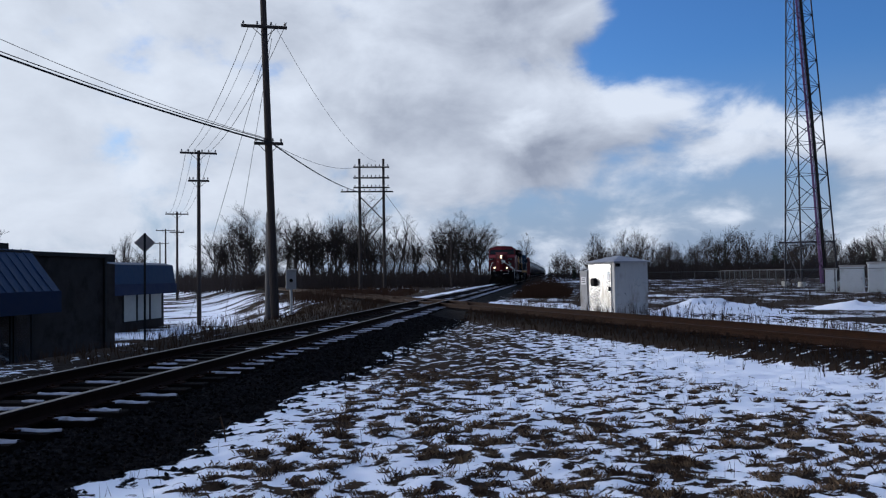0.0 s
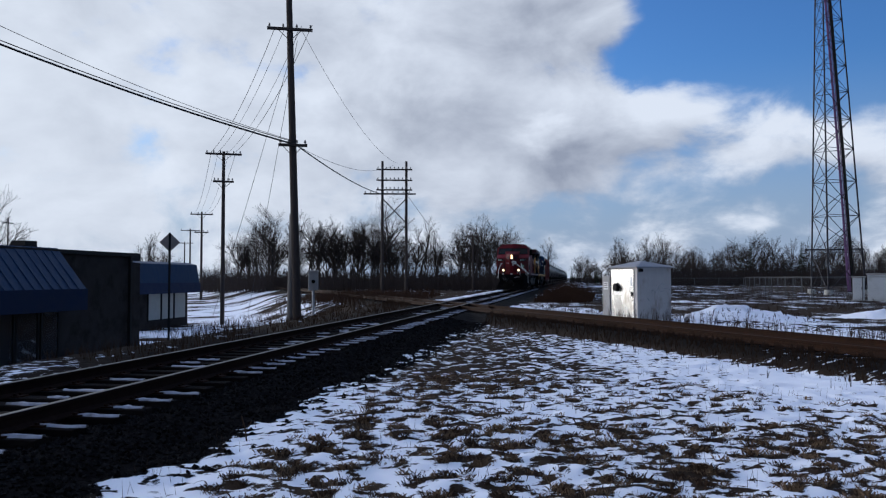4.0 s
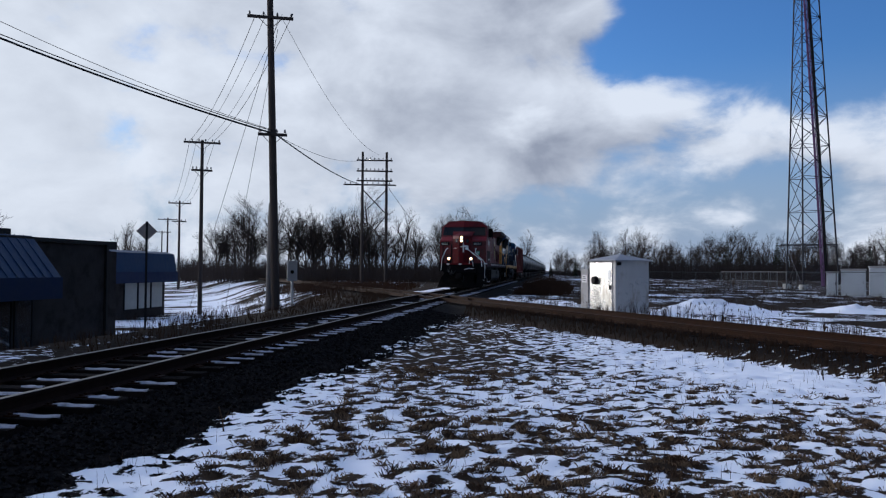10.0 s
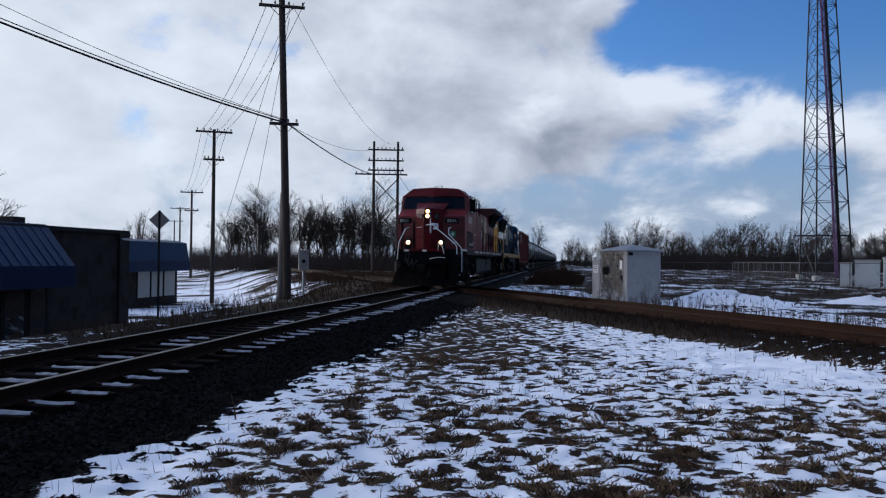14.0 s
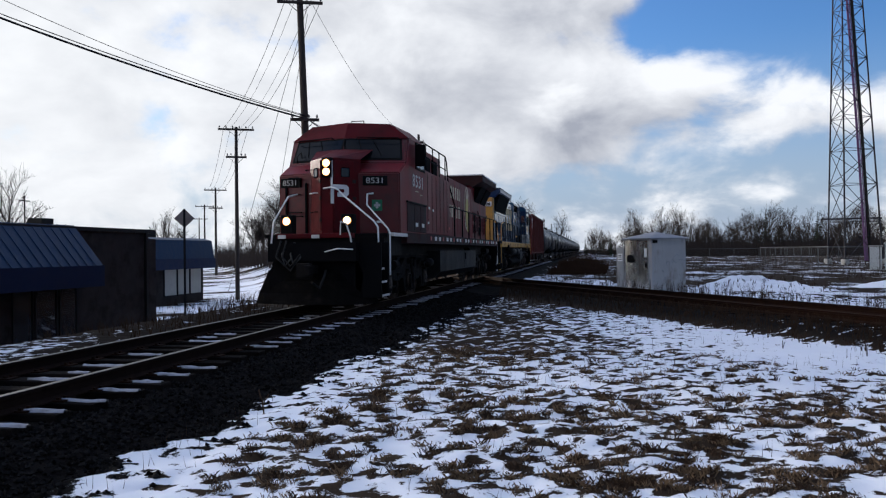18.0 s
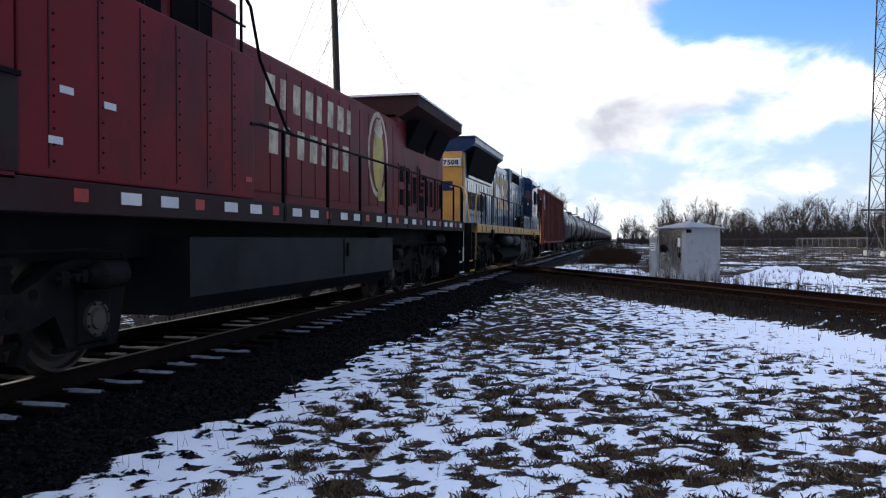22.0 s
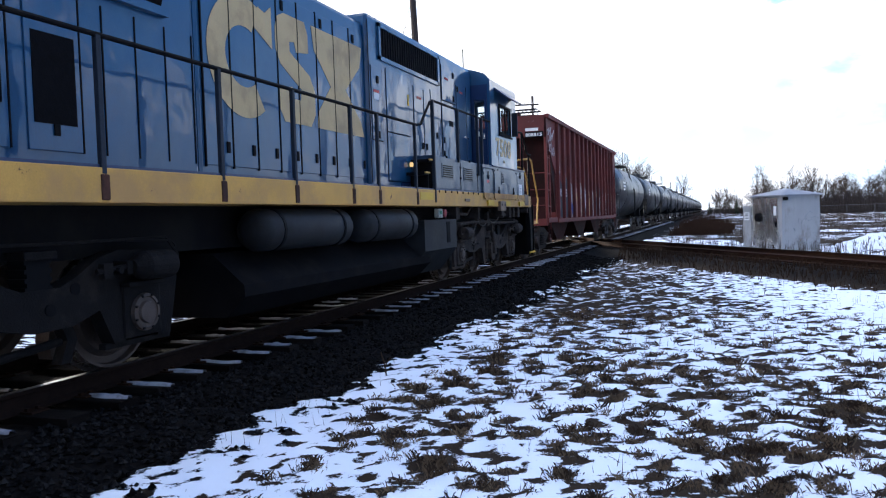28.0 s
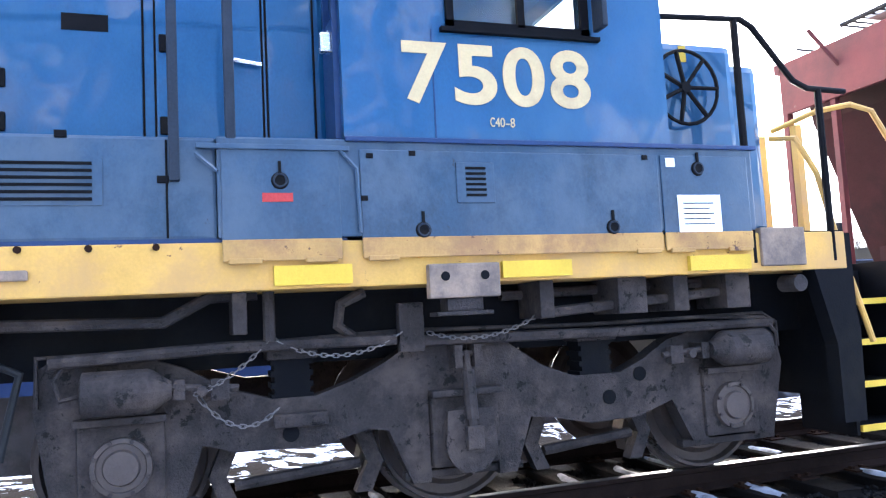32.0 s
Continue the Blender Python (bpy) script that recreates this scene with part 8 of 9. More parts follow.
# ---- white signal hut by the crossing ----
def signal_hut():
    at = (2.30, 30.3, -0.36)
    S = thing("signal_hut", "small weathered white metal signal hut with a hipped roof", "hut", at=at, turn=math.degrees(math.atan2(0.47, 0.88)))
    # local x runs along the lit end wall's right edge, local y along the door side
    w, d, h = 1.50, 1.95, 2.02
    part("body", boxp(0, w, 0, d, 0.0, h, bevel=0.015), "white_sheet", S, "white sheet-metal walls, scratched and rusty at the foot")
    bm = bmesh.new()
    o = 0.10
    base = [bm.verts.new(v) for v in ((-o, -o, h), (w + o, -o, h), (w + o, d + o, h), (-o, d + o, h))]
    low = [bm.verts.new(v) for v in ((-o, -o, h - 0.04), (w + o, -o, h - 0.04), (w + o, d + o, h - 0.04), (-o, d + o, h - 0.04))]
    r1, r2 = bm.verts.new((w / 2, d * 0.42, h + 0.24)), bm.verts.new((w / 2, d * 0.58, h + 0.24))
    bm.faces.new((base[0], base[1], r1))
    bm.faces.new((base[2], base[3], r2))
    bm.faces.new((base[1], base[2], r2, r1))
    bm.faces.new((base[3], base[0], r1, r2))
    for i in range(4):
        bm.faces.new((low[i], low[(i + 1) % 4], base[(i + 1) % 4], base[i]))
    bm.faces.new(low[::-1])
    part("roof", bm, "roof_grey", S, "grey hipped sheet roof")
    dr = part("door", boxp(-0.03, 0.0, 0.22, d - 0.12, 0.06, h - 0.1, bevel=0.008), "white_door", S, "stained cream door")
    for y0, y1, z0, z1 in ((0.30, 0.62, 1.0, 1.55),):
        part("paper_notice", boxp(-0.036, -0.03, y0, y0 + 0.16, 1.28, 1.62), "white_paint", dr)
    part("vent_hood", disc_profile(bmesh.new(), [(-0.16, 0.10), (-0.15, 0.15), (-0.03, 0.17)], seg=16), "black", S, "round dark vent hood").matrix_basis = pose(0, d - 0.55, 1.22)
    part("door_latch", boxp(-0.07, -0.03, 0.28, 0.36, 0.88, 1.05, bevel=0.01), "black", dr)
    od = part("side_door", boxp(-0.02, 0.02, 0, 0.42, 0.05, h - 0.35, bevel=0.008), "white_sheet", S, "narrow side leaf standing open")
    od.matrix_basis = pose(-0.02, d + 0.02, 0, 0, 0, 12)
    part("notice", boxp(-0.026, -0.02, 0.08, 0.34, 1.12, 1.42), "white_paint", od, "small notice with unreadable bars")
    for z in (1.18, 1.27, 1.34):
        part("text_bar", boxp(-0.030, -0.0262, 0.12, 0.30, z, z + 0.03), "black", od)
    part("lamp", boxp(0.04, 0.2, -0.10, 0.0, h - 0.2, h - 0.08, bevel=0.01), "black", S, "small dark lamp under the eaves")
    rng = random.Random(3)
    for k in range(9):
        x, z = rng.uniform(0.2, 1.3), rng.uniform(0.2, 1.2)
        pts = [(x, -0.003, z)]
        for _ in range(3):
            pts.append((pts[-1][0] + rng.uniform(-0.12, 0.2), -0.003, pts[-1][2] + rng.uniform(-0.12, 0.16)))
        part("scribble", pipe(bmesh.new(), pts, 0.008, 4), "roof_grey", S)
    part("plinth", boxp(-0.06, w + 0.06, -0.06, d + 0.06, -0.15, 0.02), "window_board", S)
    return S


signal_hut()


def relay_box():
    R = thing("relay_box", "small pale grey relay box on a post", "signal box", at=(-12.5, 35.9, -0.38), turn=20)
    part("post", rod(bmesh.new(), (0, 0, -0.2), (0, 0, 1.03), 0.06, 10), "galvanised", R)
    part("body", boxp(-0.24, 0.24, -0.2, 0.2, 1.02, 1.92, bevel=0.02), "white_sheet", R, "pale grey box")
    part("lid", boxp(-0.28, 0.28, -0.24, 0.24, 1.92, 1.99, bevel=0.01), "white_sheet", R)
    part("lamp", rod(bmesh.new(), (0, -0.34, 1.45), (0, -0.2, 1.45), 0.09, 12), "black", R)
    return R


relay_box()


def sign_post():
    S = thing("road_sign", "back of a diamond road sign on a steel post", "sign", at=(-14.66, 26.3, -1.85), turn=29)
    part("post", boxp(-0.04, 0.04, -0.03, 0.03, -0.2, 4.75), "black_iron", S, "thin dark post")
    bm = bmesh.new()
    r = 0.36
    prism(bm, [(0, 4.40 + r), (r, 4.40), (0, 4.40 - r), (-r, 4.40)], "y", -0.012, 0.012)
    part("sign_plate", bm, "sign_back", S, "unpainted diamond plate")
    return S


sign_post()


# ---- the two shops in the low lot ----
def shop_one():
    B = thing("shop_building", "low grey stucco shop with a blue mansard awning", "building", "shops beside the track", at=(-16.3, 0, -1.75))
    part("wall", boxp(-10, 0, -6, 26.6, -0.2, 3.85, bevel=0.02), "stucco", B, "grey stucco wall")
    part("parapet", boxp(-10.1, 0.08, -6.1, 26.7, 3.78, 3.92, bevel=0.01), "black_iron", B, "dark parapet cap")
    part("downpipe", boxp(0.0, 0.1, 26.3, 26.42, 0, 3.8), "black_iron", B)
    part("side_wing", boxp(-8, -0.9, 26.6, 28.6, -0.2, 3.6, bevel=0.02), "stucco", B)
    poly = [(0.0, 3.95), (1.05, 2.65), (1.05, 2.02), (0.0, 2.02)]
    aw = part("mansard", prism(bmesh.new(), poly, "y", -5.0, 22.3), "blue_roof", B, "blue ribbed mansard")
    part("fascia", boxp(1.05, 1.08, -5.0, 22.32, 2.0, 2.66), "blue_fascia", aw, "dark blue fascia board")
    for k in range(68):
        y = -4.9 + 0.4 * k
        part("seam_rib", prism(bmesh.new(), [(0.0, 3.97), (1.07, 2.67), (1.07, 2.64), (0.0, 3.93)], "y", y - 0.015, y + 0.015), "blue_roof", aw)
    for y0, y1, m_ in ((19.6, 20.35, "window_board"), (20.5, 21.4, "window_dark"), (14.0, 16.5, "window_dark"), (21.6, 22.35, "window_dark")):
        w = part("shop_window", boxp(0.0, 0.02, y0, y1, 0.25, 2.0), "window_dark", B, "dark shop window")
        for a, b in ((y0 - 0.06, y0), (y1, y1 + 0.06)):
            part("frame", boxp(0.0, 0.05, a, b, 0.2, 2.05), "black_iron", w)
    part("mail_slot", boxp(0.0, 0.02, 18.5, 18.85, 1.05, 1.2), "white_paint", B)
    for x, y, w, h in ((-2.5, 20.6, 0.8, 0.55), (-3, 24.6, 0.6, 0.4), (-4, 26.0, 0.5, 0.35), (-6, 17.4, 0.9, 0.5)):
        part("roof_unit", boxp(x - w / 2, x + w / 2, y - w / 2, y + w / 2, 3.85, 3.92 + h, bevel=0.02), "black_iron", B, "dark roof unit")
    part("roof_pipe", rod(bmesh.new(), (-2, 18.9, 3.8), (-2, 18.9, 5.2), 0.13, 10), "black_iron", B, "dark roof pipe")
    part("roof_aerial", pipe(bmesh.new(), [(-6, 27.5, 3.6), (-6, 27.5, 5.4)], 0.03, 5), "black_iron", B)
    part("aerial_arm", pipe(bmesh.new(), [(-6, 27.2, 5.2), (-6, 27.8, 5.2)], 0.025, 5), "black_iron", B)
    return B


def shop_two():
    B = thing("shop_building", "further low shop with a blue awning and boarded windows", "building", "shops beside the track", at=(-25.4, 0, -1.75))
    part("wall", boxp(-9, 0, 41.2, 47.95, -0.2, 3.95, bevel=0.02), "stucco", B, "dark wall")
    aw = part("awning", prism(bmesh.new(), [(0, 4.0), (0.55, 3.85), (0.75, 2.7), (0, 2.7)], "y", 41.0, 48.1), "blue_roof", B, "blue metal awning")
    part("fascia", boxp(0.0, 0.78, 40.9, 48.2, 2.05, 2.7), "blue_fascia", B, "dark blue fascia")
    for k in range(3):
        y = 43.1 + 1.55 * k
        w = part("boarded_window", boxp(0, 0.03, y, y + 1.38, 0.45, 2.1), "window_board", B, "pale boarded window")
        part("frame", box(boxp(0, 0.06, y - 0.07, y, 0.4, 2.15), 0, 0.06, y, y + 1.38, 0.38, 0.45), "black_iron", w)
    part("roof_unit", boxp(-1.6, -0.8, 42.5, 43.6, 3.95, 4.5, bevel=0.02), "black_iron", B)
    return B


shop_one()
shop_two()


# ---- snow pile and loose snow ----
def snow_pile(at, rx, ry, h, seed, label):
    vs, fs, n, m = [], [], 40, 18
    rng = np.random.RandomState(seed)
    for i in range(m + 1):
        for k in range(n):
            a, u = 2 * math.pi * k / n, i / m
            x, y = rx * u * math.cos(a), ry * u * math.sin(a)
            lump = 0.5 * (float(fbm(np.array([x * 1.1 + 50]), np.array([y * 1.1 + 50]), 3, seed)[0]) - 0.5) + 0.28 * (float(fbm(np.array([x * 5]), np.array([y * 5]), 2, seed)[0]) - 0.5)
            z = h * (1 - u * u) ** 1.1 * (0.85 + 0.3 * math.cos(a - 2.2)) + lump * (1 - u) * 1.2 - 0.06 * (u > 0.95)
            vs.append((x, y, z))
    for i in range(m):
        for k in range(n):
            j = (k + 1) % n
            fs.append((i * n + k, i * n + j, (i + 1) * n + j, (i + 1) * n + k))
    ob = soup("snow_mound", vs, fs, "snow", None, label, smooth=True, category="snow pile")
    ob.matrix_basis = pose(*at, 0, 0, -20)
    return ob


snow_pile((6.5, 31.6, -0.42), 2.9, 1.3, 0.50, 5, "ploughed heap of old snow beside the track")
snow_pile((12.6, 33.2, -0.42), 2.6, 0.8, 0.30, 6, "low ridge of old snow")


# ---- trees ----
def bare_tree(seed, height, spread, depth=5):
    """Verts and faces of trunk and crown of one leafless tree."""
    rng = random.Random(seed)
    out = {"trunk": ([], []), "crown": ([], [])}

    def limb(p, d, length, r, level):
        tv, tf = out["trunk"] if level < 2 else out["crown"]
        sides = 6 if level == 0 else (4 if level < 3 else 3)
        segs = 4 if level < 2 else 2
        pts = [p]
        dirs = [d]
        for s in range(segs):
            w = 0.10 if level == 0 else 0.28
            d = (d + Vector((rng.uniform(-w, w), rng.uniform(-w, w), rng.uniform(-w * 0.3, w * 0.7)))).normalized()
            p = p + d * length / segs
            pts.append(p)
            dirs.append(d)
        base = len(tv)
        for i, (q, dd) in enumerate(zip(pts, dirs)):
            a = dd.orthogonal().normalized()
            b = dd.cross(a)
            rr = max(0.006, r * (1 - 0.62 * i / segs))
            for k in range(sides):
                t = 2 * math.pi * k / sides
                v = q + (a * math.cos(t) + b * math.sin(t)) * rr
                tv.append(v.to_tuple())
        for i in range(segs):
            for k in range(sides):
                j = (k + 1) % sides
                tf.append((base + i * sides + k, base + i * sides + j, base + (i + 1) * sides + j, base + (i + 1) * sides + k))
        if level >= depth:
            return
        kids = {0: rng.randint(6, 9), 1: rng.randint(4, 6), 2: rng.randint(4, 5), 3: rng.randint(3, 4), 4: 3}[level]
        for c in range(kids):
            u = rng.uniform(0.35 if level == 0 else 0.2, 1.0)
            i = min(segs - 1, int(u * segs))
            q = pts[i].lerp(pts[i + 1], u * segs - i)
            ax = rng.uniform(0, 2 * math.pi)
            tilt = rng.uniform(0.45, 0.95) * spread
            o = dirs[i].orthogonal().normalized()
            o = Matrix.Rotation(ax, 3, dirs[i]) @ o
            nd = (dirs[i] * math.cos(tilt) + o * math.sin(tilt) + Vector((0, 0, 0.18))).normalized()
            limb(q, nd, length * rng.uniform(0.45, 0.68) * (1.1 - 0.35 * u if level == 0 else 1), r * rng.uniform(0.35, 0.5), level + 1)
        if level < 3:
            limb(pts[-1], dirs[-1], length * 0.5, r * 0.4, level + 1)
    limb(Vector((0, 0, -0.2)), Vector((0, 0, 1)), height * 0.55, height * 0.017, 0)
    return out


def tree_meshes(seed, height, spread, depth):
    res = bare_tree(seed, height, spread, depth)
    out = []
    for key, mat in (("trunk", "bark"), ("crown", "twig")):
        me = bpy.data.meshes.new(key)
        me.from_pydata(res[key][0], [], res[key][1])
        me.materials.append(M[mat])
        out.append(me)
    return out


TREES = [tree_meshes(100 + k, 10.0, (0.9, 1.0, 1.15, 0.8, 1.05, 0.95)[k], 4) for k in range(6)]


def plant(x, y, h, k, rng, label="leafless grey-brown tree in the wood", group="bare trees"):
    T = thing("tree", label, "tree", group, at=(x, y, ground_z(x, y) - 0.05), turn=rng.uniform(0, 360))
    s = h / 10.0
    for name, me in zip(("trunk", "crown"), TREES[k]):
        again(name, me, T, Matrix.Diagonal((s * rng.uniform(0.85, 1.1), s * rng.uniform(0.85, 1.1), s, 1)))
    return T


def conifer_mesh(seed, h):
    rng = random.Random(seed)
    tv, tf = [], []
    n = 26
    for i in range(n):
        u = i / (n - 1)
        z = h * (0.08 + 0.9 * u)
        r = h * 0.19 * (1 - u) ** 0.8 + 0.1
        for k in range(11):
            a = rng.uniform(0, 2 * math.pi)
            L = r * rng.uniform(0.6, 1.15)
            c, s = math.cos(a), math.sin(a)
            droop = rng.uniform(0.05, 0.28) * L
            w = 0.10 * L + 0.07
            b = len(tv)
            tv += [(0, 0, z + 0.1), (c * L * 0.55 - s * w, s * L * 0.55 + c * w, z - droop * 0.3), (c * L, s * L, z - droop), (c * L * 0.55 + s * w, s * L * 0.55 - c * w, z - droop * 0.3),
                   (c * L * 0.5, s * L * 0.5, z - droop * 0.5 - w * 0.9)]
            tf += [(b, b + 1, b + 2), (b, b + 2, b + 3), (b, b + 4, b + 2)]
    me = bpy.data.meshes.new("crown")
    me.from_pydata(tv, [], tf)
    me.materials.append(M["needles"])
    bm = rod(bmesh.new(), (0, 0, -0.2), (0, 0, h * 0.97), h * 0.016, 7, 0.02)
    mt = bpy.data.meshes.new("trunk")
    bm.to_mesh(mt)
    bm.free()
    mt.materials.append(M["bark"])
    return mt, me


CONIFERS = [conifer_mesh(300 + k, 10.0) for k in range(3)]


def plant_conifer(x, y, h, k, rng):
    T = thing("conifer", "dark green spruce standing among bare trees", "conifer", "dark spruces", at=(x, y, ground_z(x, y)), turn=rng.uniform(0, 360))
    s = h / 10.0
    for name, me in zip(("trunk", "crown"), CONIFERS[k]):
        again(name, me, T, Matrix.Diagonal((s * 0.8, s * 0.8, s, 1)))


def woods():
    rng = random.Random(77)

    def spot(az, dist):
        return -math.sin(radians(az)) * dist, math.cos(radians(az)) * dist
    # left wood, beyond the crossing track
    for az, dist, h in ((13.6, 112, 12.2), (14.6, 118, 10.6), (22.3, 118, 11.2), (20.9, 112, 9.8), (19.6, 120, 9.6), (17.7, 116, 9.6), (16.3, 120, 9.4), (7.3, 128, 10.6), (6.2, 126, 10.8), (5.3, 130, 9.6),
                        (8.6, 124, 9.4), (11.5, 118, 9.8), (10.2, 124, 8.6), (30.2, 130, 9.2), (31.0, 128, 8.6), (29.2, 136, 7.4), (2.2, 210, 11.5), (39.9, 46, 7.6), (42.6, 47, 7.4)):
        x, y = spot(az, dist)
        plant(x, y, h * (1.16 if dist > 100 else 1.0), rng.randrange(6), rng)
    for k in range(85):
        az = rng.uniform(4.2, 25.5)
        x, y = spot(az, rng.uniform(112, 175))
        if abs(x - RAIL_X) > 6:
            plant(x, y, rng.uniform(7.4, 11.8), rng.randrange(6), rng)
    # right wood across the field
    for k in range(120):
        az = -2.6 - 34 * (k + rng.random()) / 120
        x, y = spot(az, rng.uniform(185, 250))
        plant(x, y, rng.uniform(8.0, 13.0), rng.randrange(6), rng)
    for az, dist, h in ((-11.9, 200, 10.9), (-11.3, 203, 9.2), (-15.1, 200, 10.4), (-20.6, 200, 10.0), (-20.1, 205, 8.6), (-12.6, 206, 7.0), (-13.2, 206, 6.4), (-23.5, 200, 8.0), (0.3, 240, 5.0), (-1.5, 235, 5.6)):
        x, y = spot(az, dist)
        plant_conifer(x, y, h, rng.randrange(3), rng)

    # undergrowth: upright twigs in bands
    def twigs(name, mat, spots, hmin, hmax, label, lean=0.25, w=0.018, forks=3):
        vs, fs = [], []
        for x, y, z, *k in spots:
            h = rng.uniform(hmin, hmax) * (k[0] if k else 1.0)
            for f in range(forks):
                a = rng.uniform(0, 2 * math.pi)
                dx, dy = math.cos(a) * lean * h * rng.random(), math.sin(a) * lean * h * rng.random()
                px, py = -math.sin(a) * w, math.cos(a) * w
                m = rng.uniform(0.35, 0.6)
                b = len(vs)
                vs += [(x - w, y, z), (x + w, y, z), (x + dx * m + w * 0.7, y + dy * m, z + h * m), (x + dx * m - w * 0.7, y + dy * m, z + h * m), (x + dx, y + dy, z + h * rng.uniform(0.8, 1.0))]
                fs += [(b, b + 1, b + 2, b + 3), (b + 3, b + 2, b + 4)]
                for _ in range(2):
                    u = rng.uniform(0.3, 0.9)
                    q = (x + dx * u, y + dy * u, z + h * u)
                    e = (q[0] + rng.uniform(-.3, .3) * h * 0.6, q[1] + rng.uniform(-.3, .3) * h * 0.6, q[2] + rng.uniform(0.05, 0.25) * h)
                    b = len(vs)
                    vs += [(q[0] - w * 0.5, q[1], q[2]), (q[0] + w * 0.5, q[1], q[2]), e]
                    fs.append((b, b + 1, b + 2))
        soup(name, vs, fs, mat, None, label, "stuff", "undergrowth")

    def band(n, az0, az1, d0, d1):
        out = []
        for _ in range(n):
            x, y = spot(rng.uniform(az0, az1), rng.uniform(d0, d1))
            if abs(x - RAIL_X) > 4.5:
                out.append((x, y, -0.6))
        return out
    twigs("undergrowth", "twig", band(3600, 3.9, 27, 98, 150), 1.2, 3.8, "dense dark leafless undergrowth along the wood", w=0.03)
    twigs("undergrowth", "twig", band(5000, -3, -36, 180, 230), 2.5, 6.0, "dense dark leafless undergrowth along the far wood", w=0.05)
    for k in range(26):
        x, y = spot(rng.uniform(-4.0, 1.2), rng.uniform(255, 340))
        if x > RAIL_X + 5:
            plant(x, y, rng.uniform(6.0, 10.5), rng.randrange(6), rng)
    twigs("undergrowth", "twig", band(420, -4, 1.0, 255, 320), 1.2, 4.8, "far dark line of bare scrub along the railway", w=0.05)
    # red-brown brush beside the track past the crossing
    sp = []
    for _ in range(2600):
        u, v = rng.random(), rng.uniform(-1, 1)
        y = 52 + 22 * u
        x = RAIL_X + 5.0 + v * 1.7 + rng.uniform(-.4, .4) + (y - 52) * 0.03
        sp.append((x, y, -0.45, (0.25 + 0.75 * math.sin(math.pi * min(1, u * 1.1 + 0.08)) ** 2 * (1 - 0.6 * v * v)) * rng.uniform(0.75, 1.15)))
    twigs("brush", "brush", sp, 0.5, 1.7, "dense red-brown brush beside the track", w=0.012, lean=0.35)
    sp = []
    for _ in range(1500):
        y = rng.uniform(40, 66)
        sp.append((RAIL_X - 4.0 - rng.random() * 9 - 0.1 * (y - 40), y + 6, -0.45))
    twigs("brush", "brush", sp, 0.3, 0.9, "low dead brush between the tracks", w=0.010, lean=0.4)
    # low scrub in the far field
    sp = []
    for _ in range(2600):
        x, y = spot(rng.uniform(-36, 0), rng.uniform(42, 120))
        if x > RAIL_X + 5:
            sp.append((x, y, -0.5))
    twigs("field_scrub", "weed", sp, 0.15, 0.5, "dry stalks in the snowy field", w=0.010, lean=0.5)
    # weeds along the crossing track
    sp = []
    n_ = (0.884, 0.468)
    for _ in range(3600):
        a = rng.uniform(-8, 34)
        off = -1.1 - abs(rng.gauss(0, 0.62))
        x, y = CROSS_AT[0] + CROSS_WAY[0] * a + n_[0] * off, CROSS_AT[1] + CROSS_WAY[1] * a + n_[1] * off
        if abs(x - RAIL_X) > 2.6:
            sp.append((x, y, ground_z(x, y) - 0.02))
    twigs("track_weeds", "weed", sp, 0.06, 0.27, "dry brown weeds along the crossing track", w=0.006, lean=0.3)
    sp = []
    for _ in range(420):
        a = rng.uniform(4, 30)
        off = 1.6 + abs(rng.gauss(0, 0.9))
        x, y = CROSS_AT[0] + CROSS_WAY[0] * a + n_[0] * off, CROSS_AT[1] + CROSS_WAY[1] * a + n_[1] * off
        sp.append((x, y, ground_z(x, y) - 0.02))
    twigs("track_weeds", "weed", sp, 0.2, 0.7, "tall dry weeds behind the crossing track", w=0.007, lean=0.3)
    # stalks and clods on the snow heap
    sp = []
    for _ in range(130):
        a, u = rng.uniform(0, 2 * math.pi), math.sqrt(rng.random()) * 0.95
        x, y = 2.9 * u * math.cos(a), 1.3 * u * math.sin(a)
        c, s_ = math.cos(radians(-20)), math.sin(radians(-20))
        sp.append((6.5 + x * c - y * s_, 31.6 + x * s_ + y * c, -0.45 + 0.46 * (1 - u * u), 0.4 + 0.6 * u))
    twigs("mound_weeds", "weed", sp, 0.10, 0.30, "dark weeds sticking out of the snow heap", w=0.008, lean=0.6)
    sp = []
    for _ in range(1300):
        x, y = rng.uniform(-25, -12.5), rng.uniform(39, 64)
        sp.append((x, y, ground_z(x, y) - 0.03))
    twigs("bank_weeds", "weed", sp, 0.10, 0.5, "dry weeds on the bank beyond the poles", w=0.008, lean=0.5)
    # rough bank before the shops
    sp = []
    for _ in range(1500):
        y = rng.uniform(14, 46)
        x = RAIL_X - 3.0 - rng.random() ** 1.5 * 6
        sp.append((x, y, ground_z(x, y) - 0.03))
    twigs("bank_weeds", "weed", sp, 0.08, 0.4, "dry weeds on the bank left of the track", w=0.007, lean=0.4)


woods()


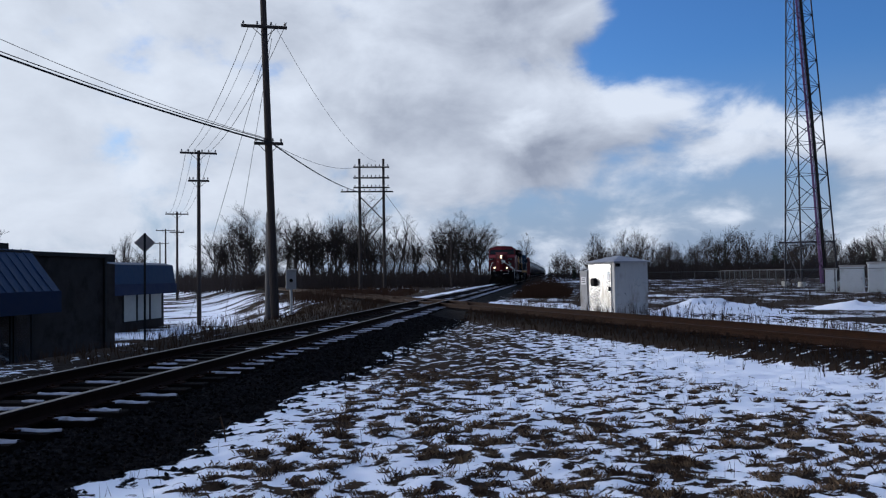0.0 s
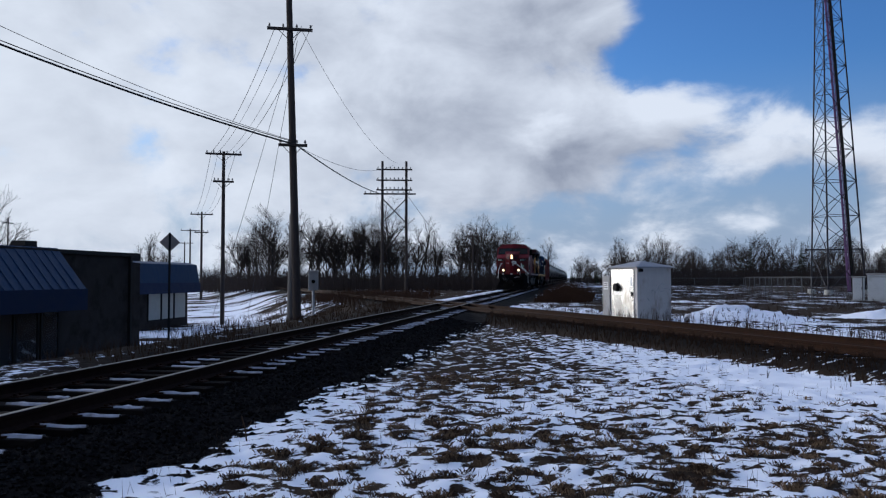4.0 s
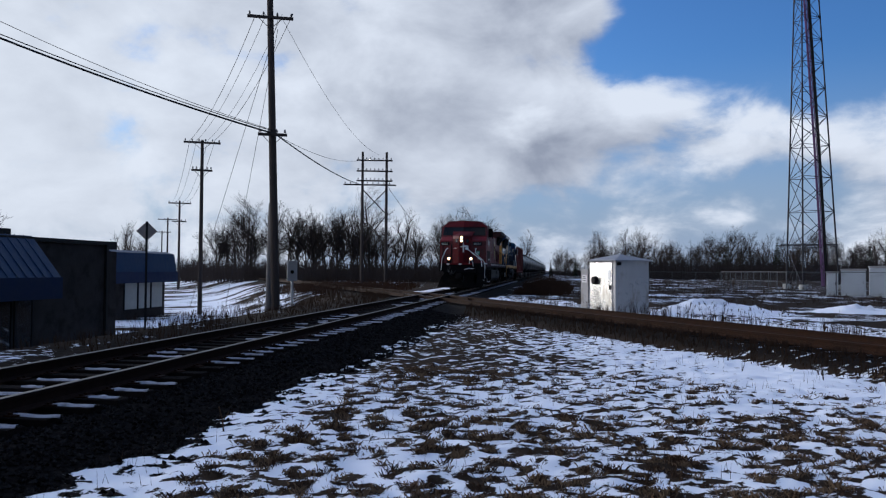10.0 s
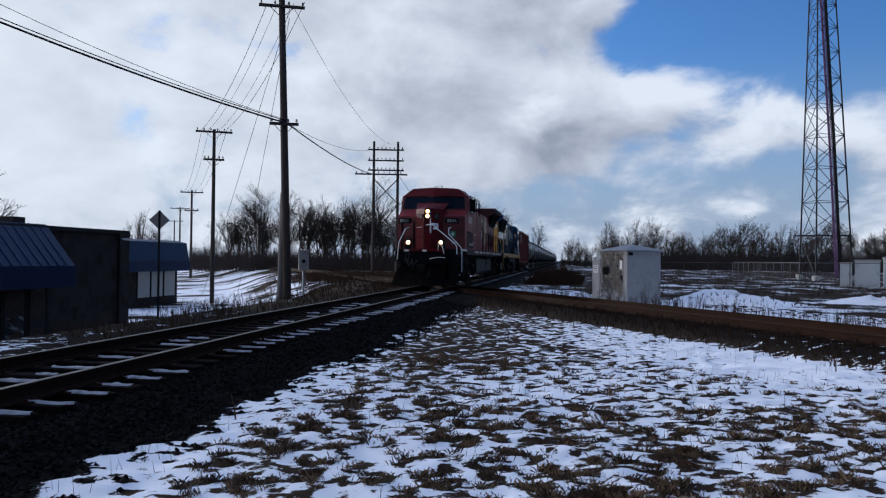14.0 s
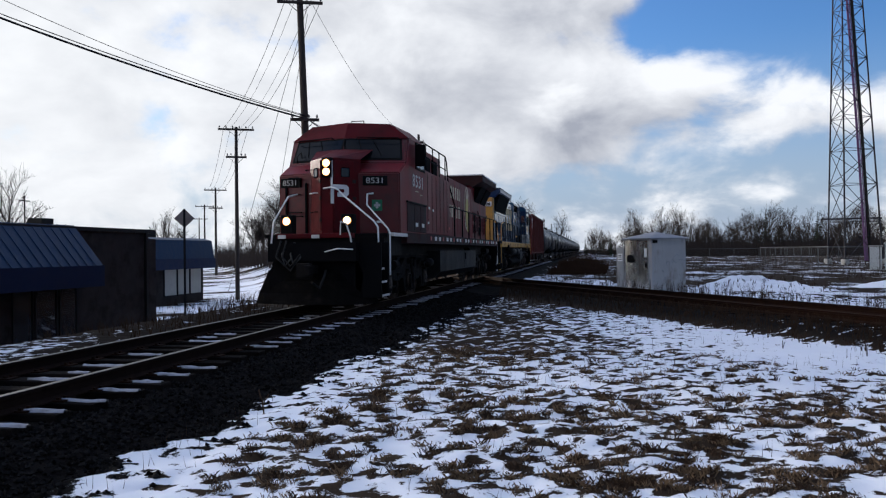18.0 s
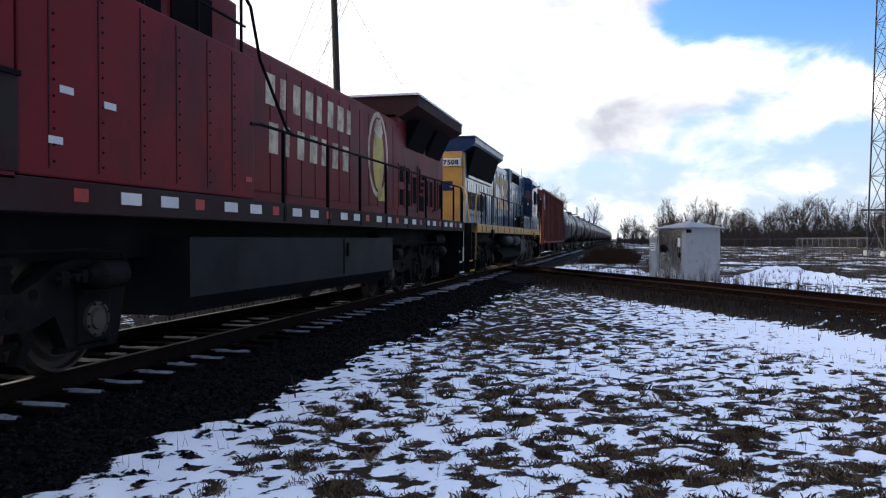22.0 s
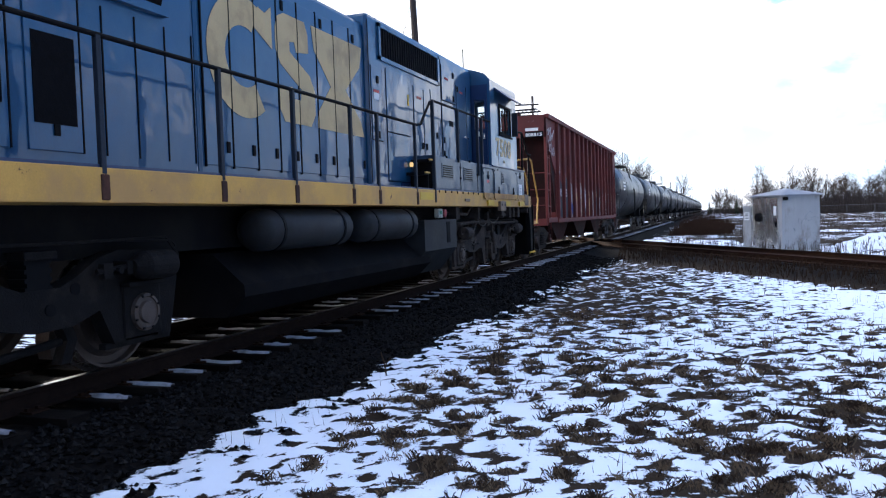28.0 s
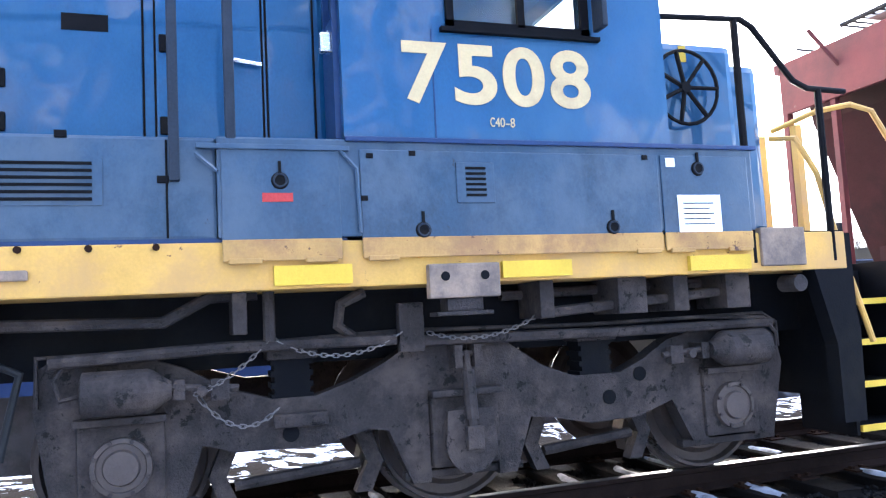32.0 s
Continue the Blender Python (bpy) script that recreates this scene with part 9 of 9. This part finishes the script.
# ---- grass tufts, stalks and stones of the near field ----
def near_field():
    rng = random.Random(21)
    groups = {"dead_grass": ([], []), "weed": ([], [])}
    N = 60000
    rs = np.random.RandomState(5)
    xs = rs.uniform(-3.9, 10.5, N)
    ys = 2.7 + 19 * rs.rand(N) ** 1.25
    z, snow, stone = land(xs, ys)
    fine = fbm(xs * 5.5, ys * 5.5, 3, 71)
    keep = (xs > RAIL_X + 2.85 + 0.5 * fine) & (snow + 0.7 * (fine - 0.5) < 0.30) & (ys < 13) & (xs * 0.884 + (ys - 26.5) * 0.468 < -0.9)
    idx = np.nonzero(keep)[0][:11000]
    for i in idx:
        x, y, zz = xs[i], ys[i], z[i]
        vs, fs = groups["dead_grass" if rng.random() < 0.55 else "weed"]
        s = rng.uniform(0.55, 1.1)
        for b_ in range(20 if y < 9 else 11):
            a = rng.uniform(0, 2 * math.pi)
            h = s * rng.uniform(0.015, 0.058)
            out = s * rng.uniform(0.015, 0.06)
            w = rng.uniform(0.0009, 0.0019) * (1 if y < 9 else 1.6)
            px, py = x + rng.gauss(0, .035), y + rng.gauss(0, .035)
            c, s_ = math.cos(a), math.sin(a)
            b = len(vs)
            vs += [(px - s_ * w, py + c * w, zz - 0.01), (px + s_ * w, py - c * w, zz - 0.01), (px + c * out * 0.5 + s_ * w * 0.8, py + s_ * out * 0.5 - c * w * 0.8, zz + h * 0.8), (px + c * out, py + s_ * out, zz + h)]
            fs += [(b, b + 1, b + 2), (b, b + 2, b + 3)]
    # single stiff stalks standing out of the snow
    vs, fs = groups["weed"]
    for i in range(2600):
        x, y = rng.uniform(-3.7, 10), 4.5 + 17 * rng.random() ** 1.2
        if float(fbm(np.array([x * 0.9]), np.array([y * 0.9]), 2, 81)[0]) < 0.5:
            continue
        zz = ground_z(x, y)
        h = rng.uniform(0.06, 0.2)
        dx, dy, w = rng.uniform(-.04, .04), rng.uniform(-.04, .04), 0.0028
        b = len(vs)
        vs += [(x - w, y, zz - 0.02), (x + w, y, zz - 0.02), (x + dx, y + dy, zz + h)]
        fs.append((b, b + 1, b + 2))
    soup("grass_tufts", *groups["dead_grass"], "dead_grass", None, "matted straw-coloured dead grass tufts", "stuff", "grass")
    soup("weed_stalks", *groups["weed"], "weed", None, "dark brown weeds and stiff stalks in the snow", "stuff", "grass")
    # one taller dead stalk by the ballast
    W = thing("dead_stalk", "single dead forked weed stalk by the ballast edge", "weed", at=(-3.27, 7.42, ground_z(-3.27, 7.42)))
    part("stem", pipe(bmesh.new(), [(0, 0, -0.05), (-0.02, 0, 0.12), (-0.06, 0.0, 0.25)], 0.008, 6), "weed", W)
    part("twig", pipe(bmesh.new(), [(-0.02, 0, 0.10), (0.04, 0.02, 0.2)], 0.005, 5), "weed", W)
    # ballast stones
    vs, fs = [], []
    base = [(1, 0, 0), (-1, 0, 0), (0, 1, 0), (0, -1, 0), (0, 0, 1), (0, 0, -1)]
    tri = [(0, 2, 4), (2, 1, 4), (1, 3, 4), (3, 0, 4), (2, 0, 5), (1, 2, 5), (3, 1, 5), (0, 3, 5)]
    n = 0
    rs = np.random.RandomState(9)
    px = RAIL_X + np.where(rs.rand(26000) < 0.78, rs.uniform(1.15, 2.85, 26000), rs.uniform(-0.68, 0.68, 26000))
    py = 1.0 + 27 * rs.rand(26000) ** 1.4
    pz, cover, _ = land(px, py)
    for x, y, zz, sn_ in zip(px, py, pz, cover):
        if sn_ > 0.36:
            continue
        if abs(x - RAIL_X) > 2.4 and rs.rand() < 0.35:
            continue
        s = rs.uniform(0.014, 0.034) * (1 if y < 12 else 1.4)
        b = len(vs)
        k = rs.uniform(0.6, 1.2, (6, 3)) * s
        t = rs.uniform(0, 6.28)
        c, sn = math.cos(t), math.sin(t)
        for (u, v, w), f in zip(base, k):
            q = (u * f[0] + rs.uniform(-.3, .3) * s, v * f[1] + rs.uniform(-.3, .3) * s, w * f[2] * 0.8)
            vs.append((x + q[0] * c - q[1] * sn, y + q[0] * sn + q[1] * c, zz + s * 0.3 + q[2]))
        fs += [tuple(b + i for i in f) for f in tri]
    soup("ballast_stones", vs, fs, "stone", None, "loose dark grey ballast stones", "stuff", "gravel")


near_field()


# ---- what moves ----
def motions():
    for ob, y in TRAIN:
        walk(ob, [(t, pose(RAIL_X, y + s, 0)) for t, s in TRAVEL])
    # wheels roll with the way travelled; quarter turns at most from row to row
    ts = [t for t, s in TRAVEL]
    ss = [s for t, s in TRAVEL]
    n = int(32.0 / 0.13)
    times = [32.0 * k / n for k in range(n + 1)]
    for ax, y, r in TURNING:
        walk(ax, [(t, pose(0, y, r, math.degrees(-float(np.interp(t, ts, ss)) / r))) for t in times])


motions()
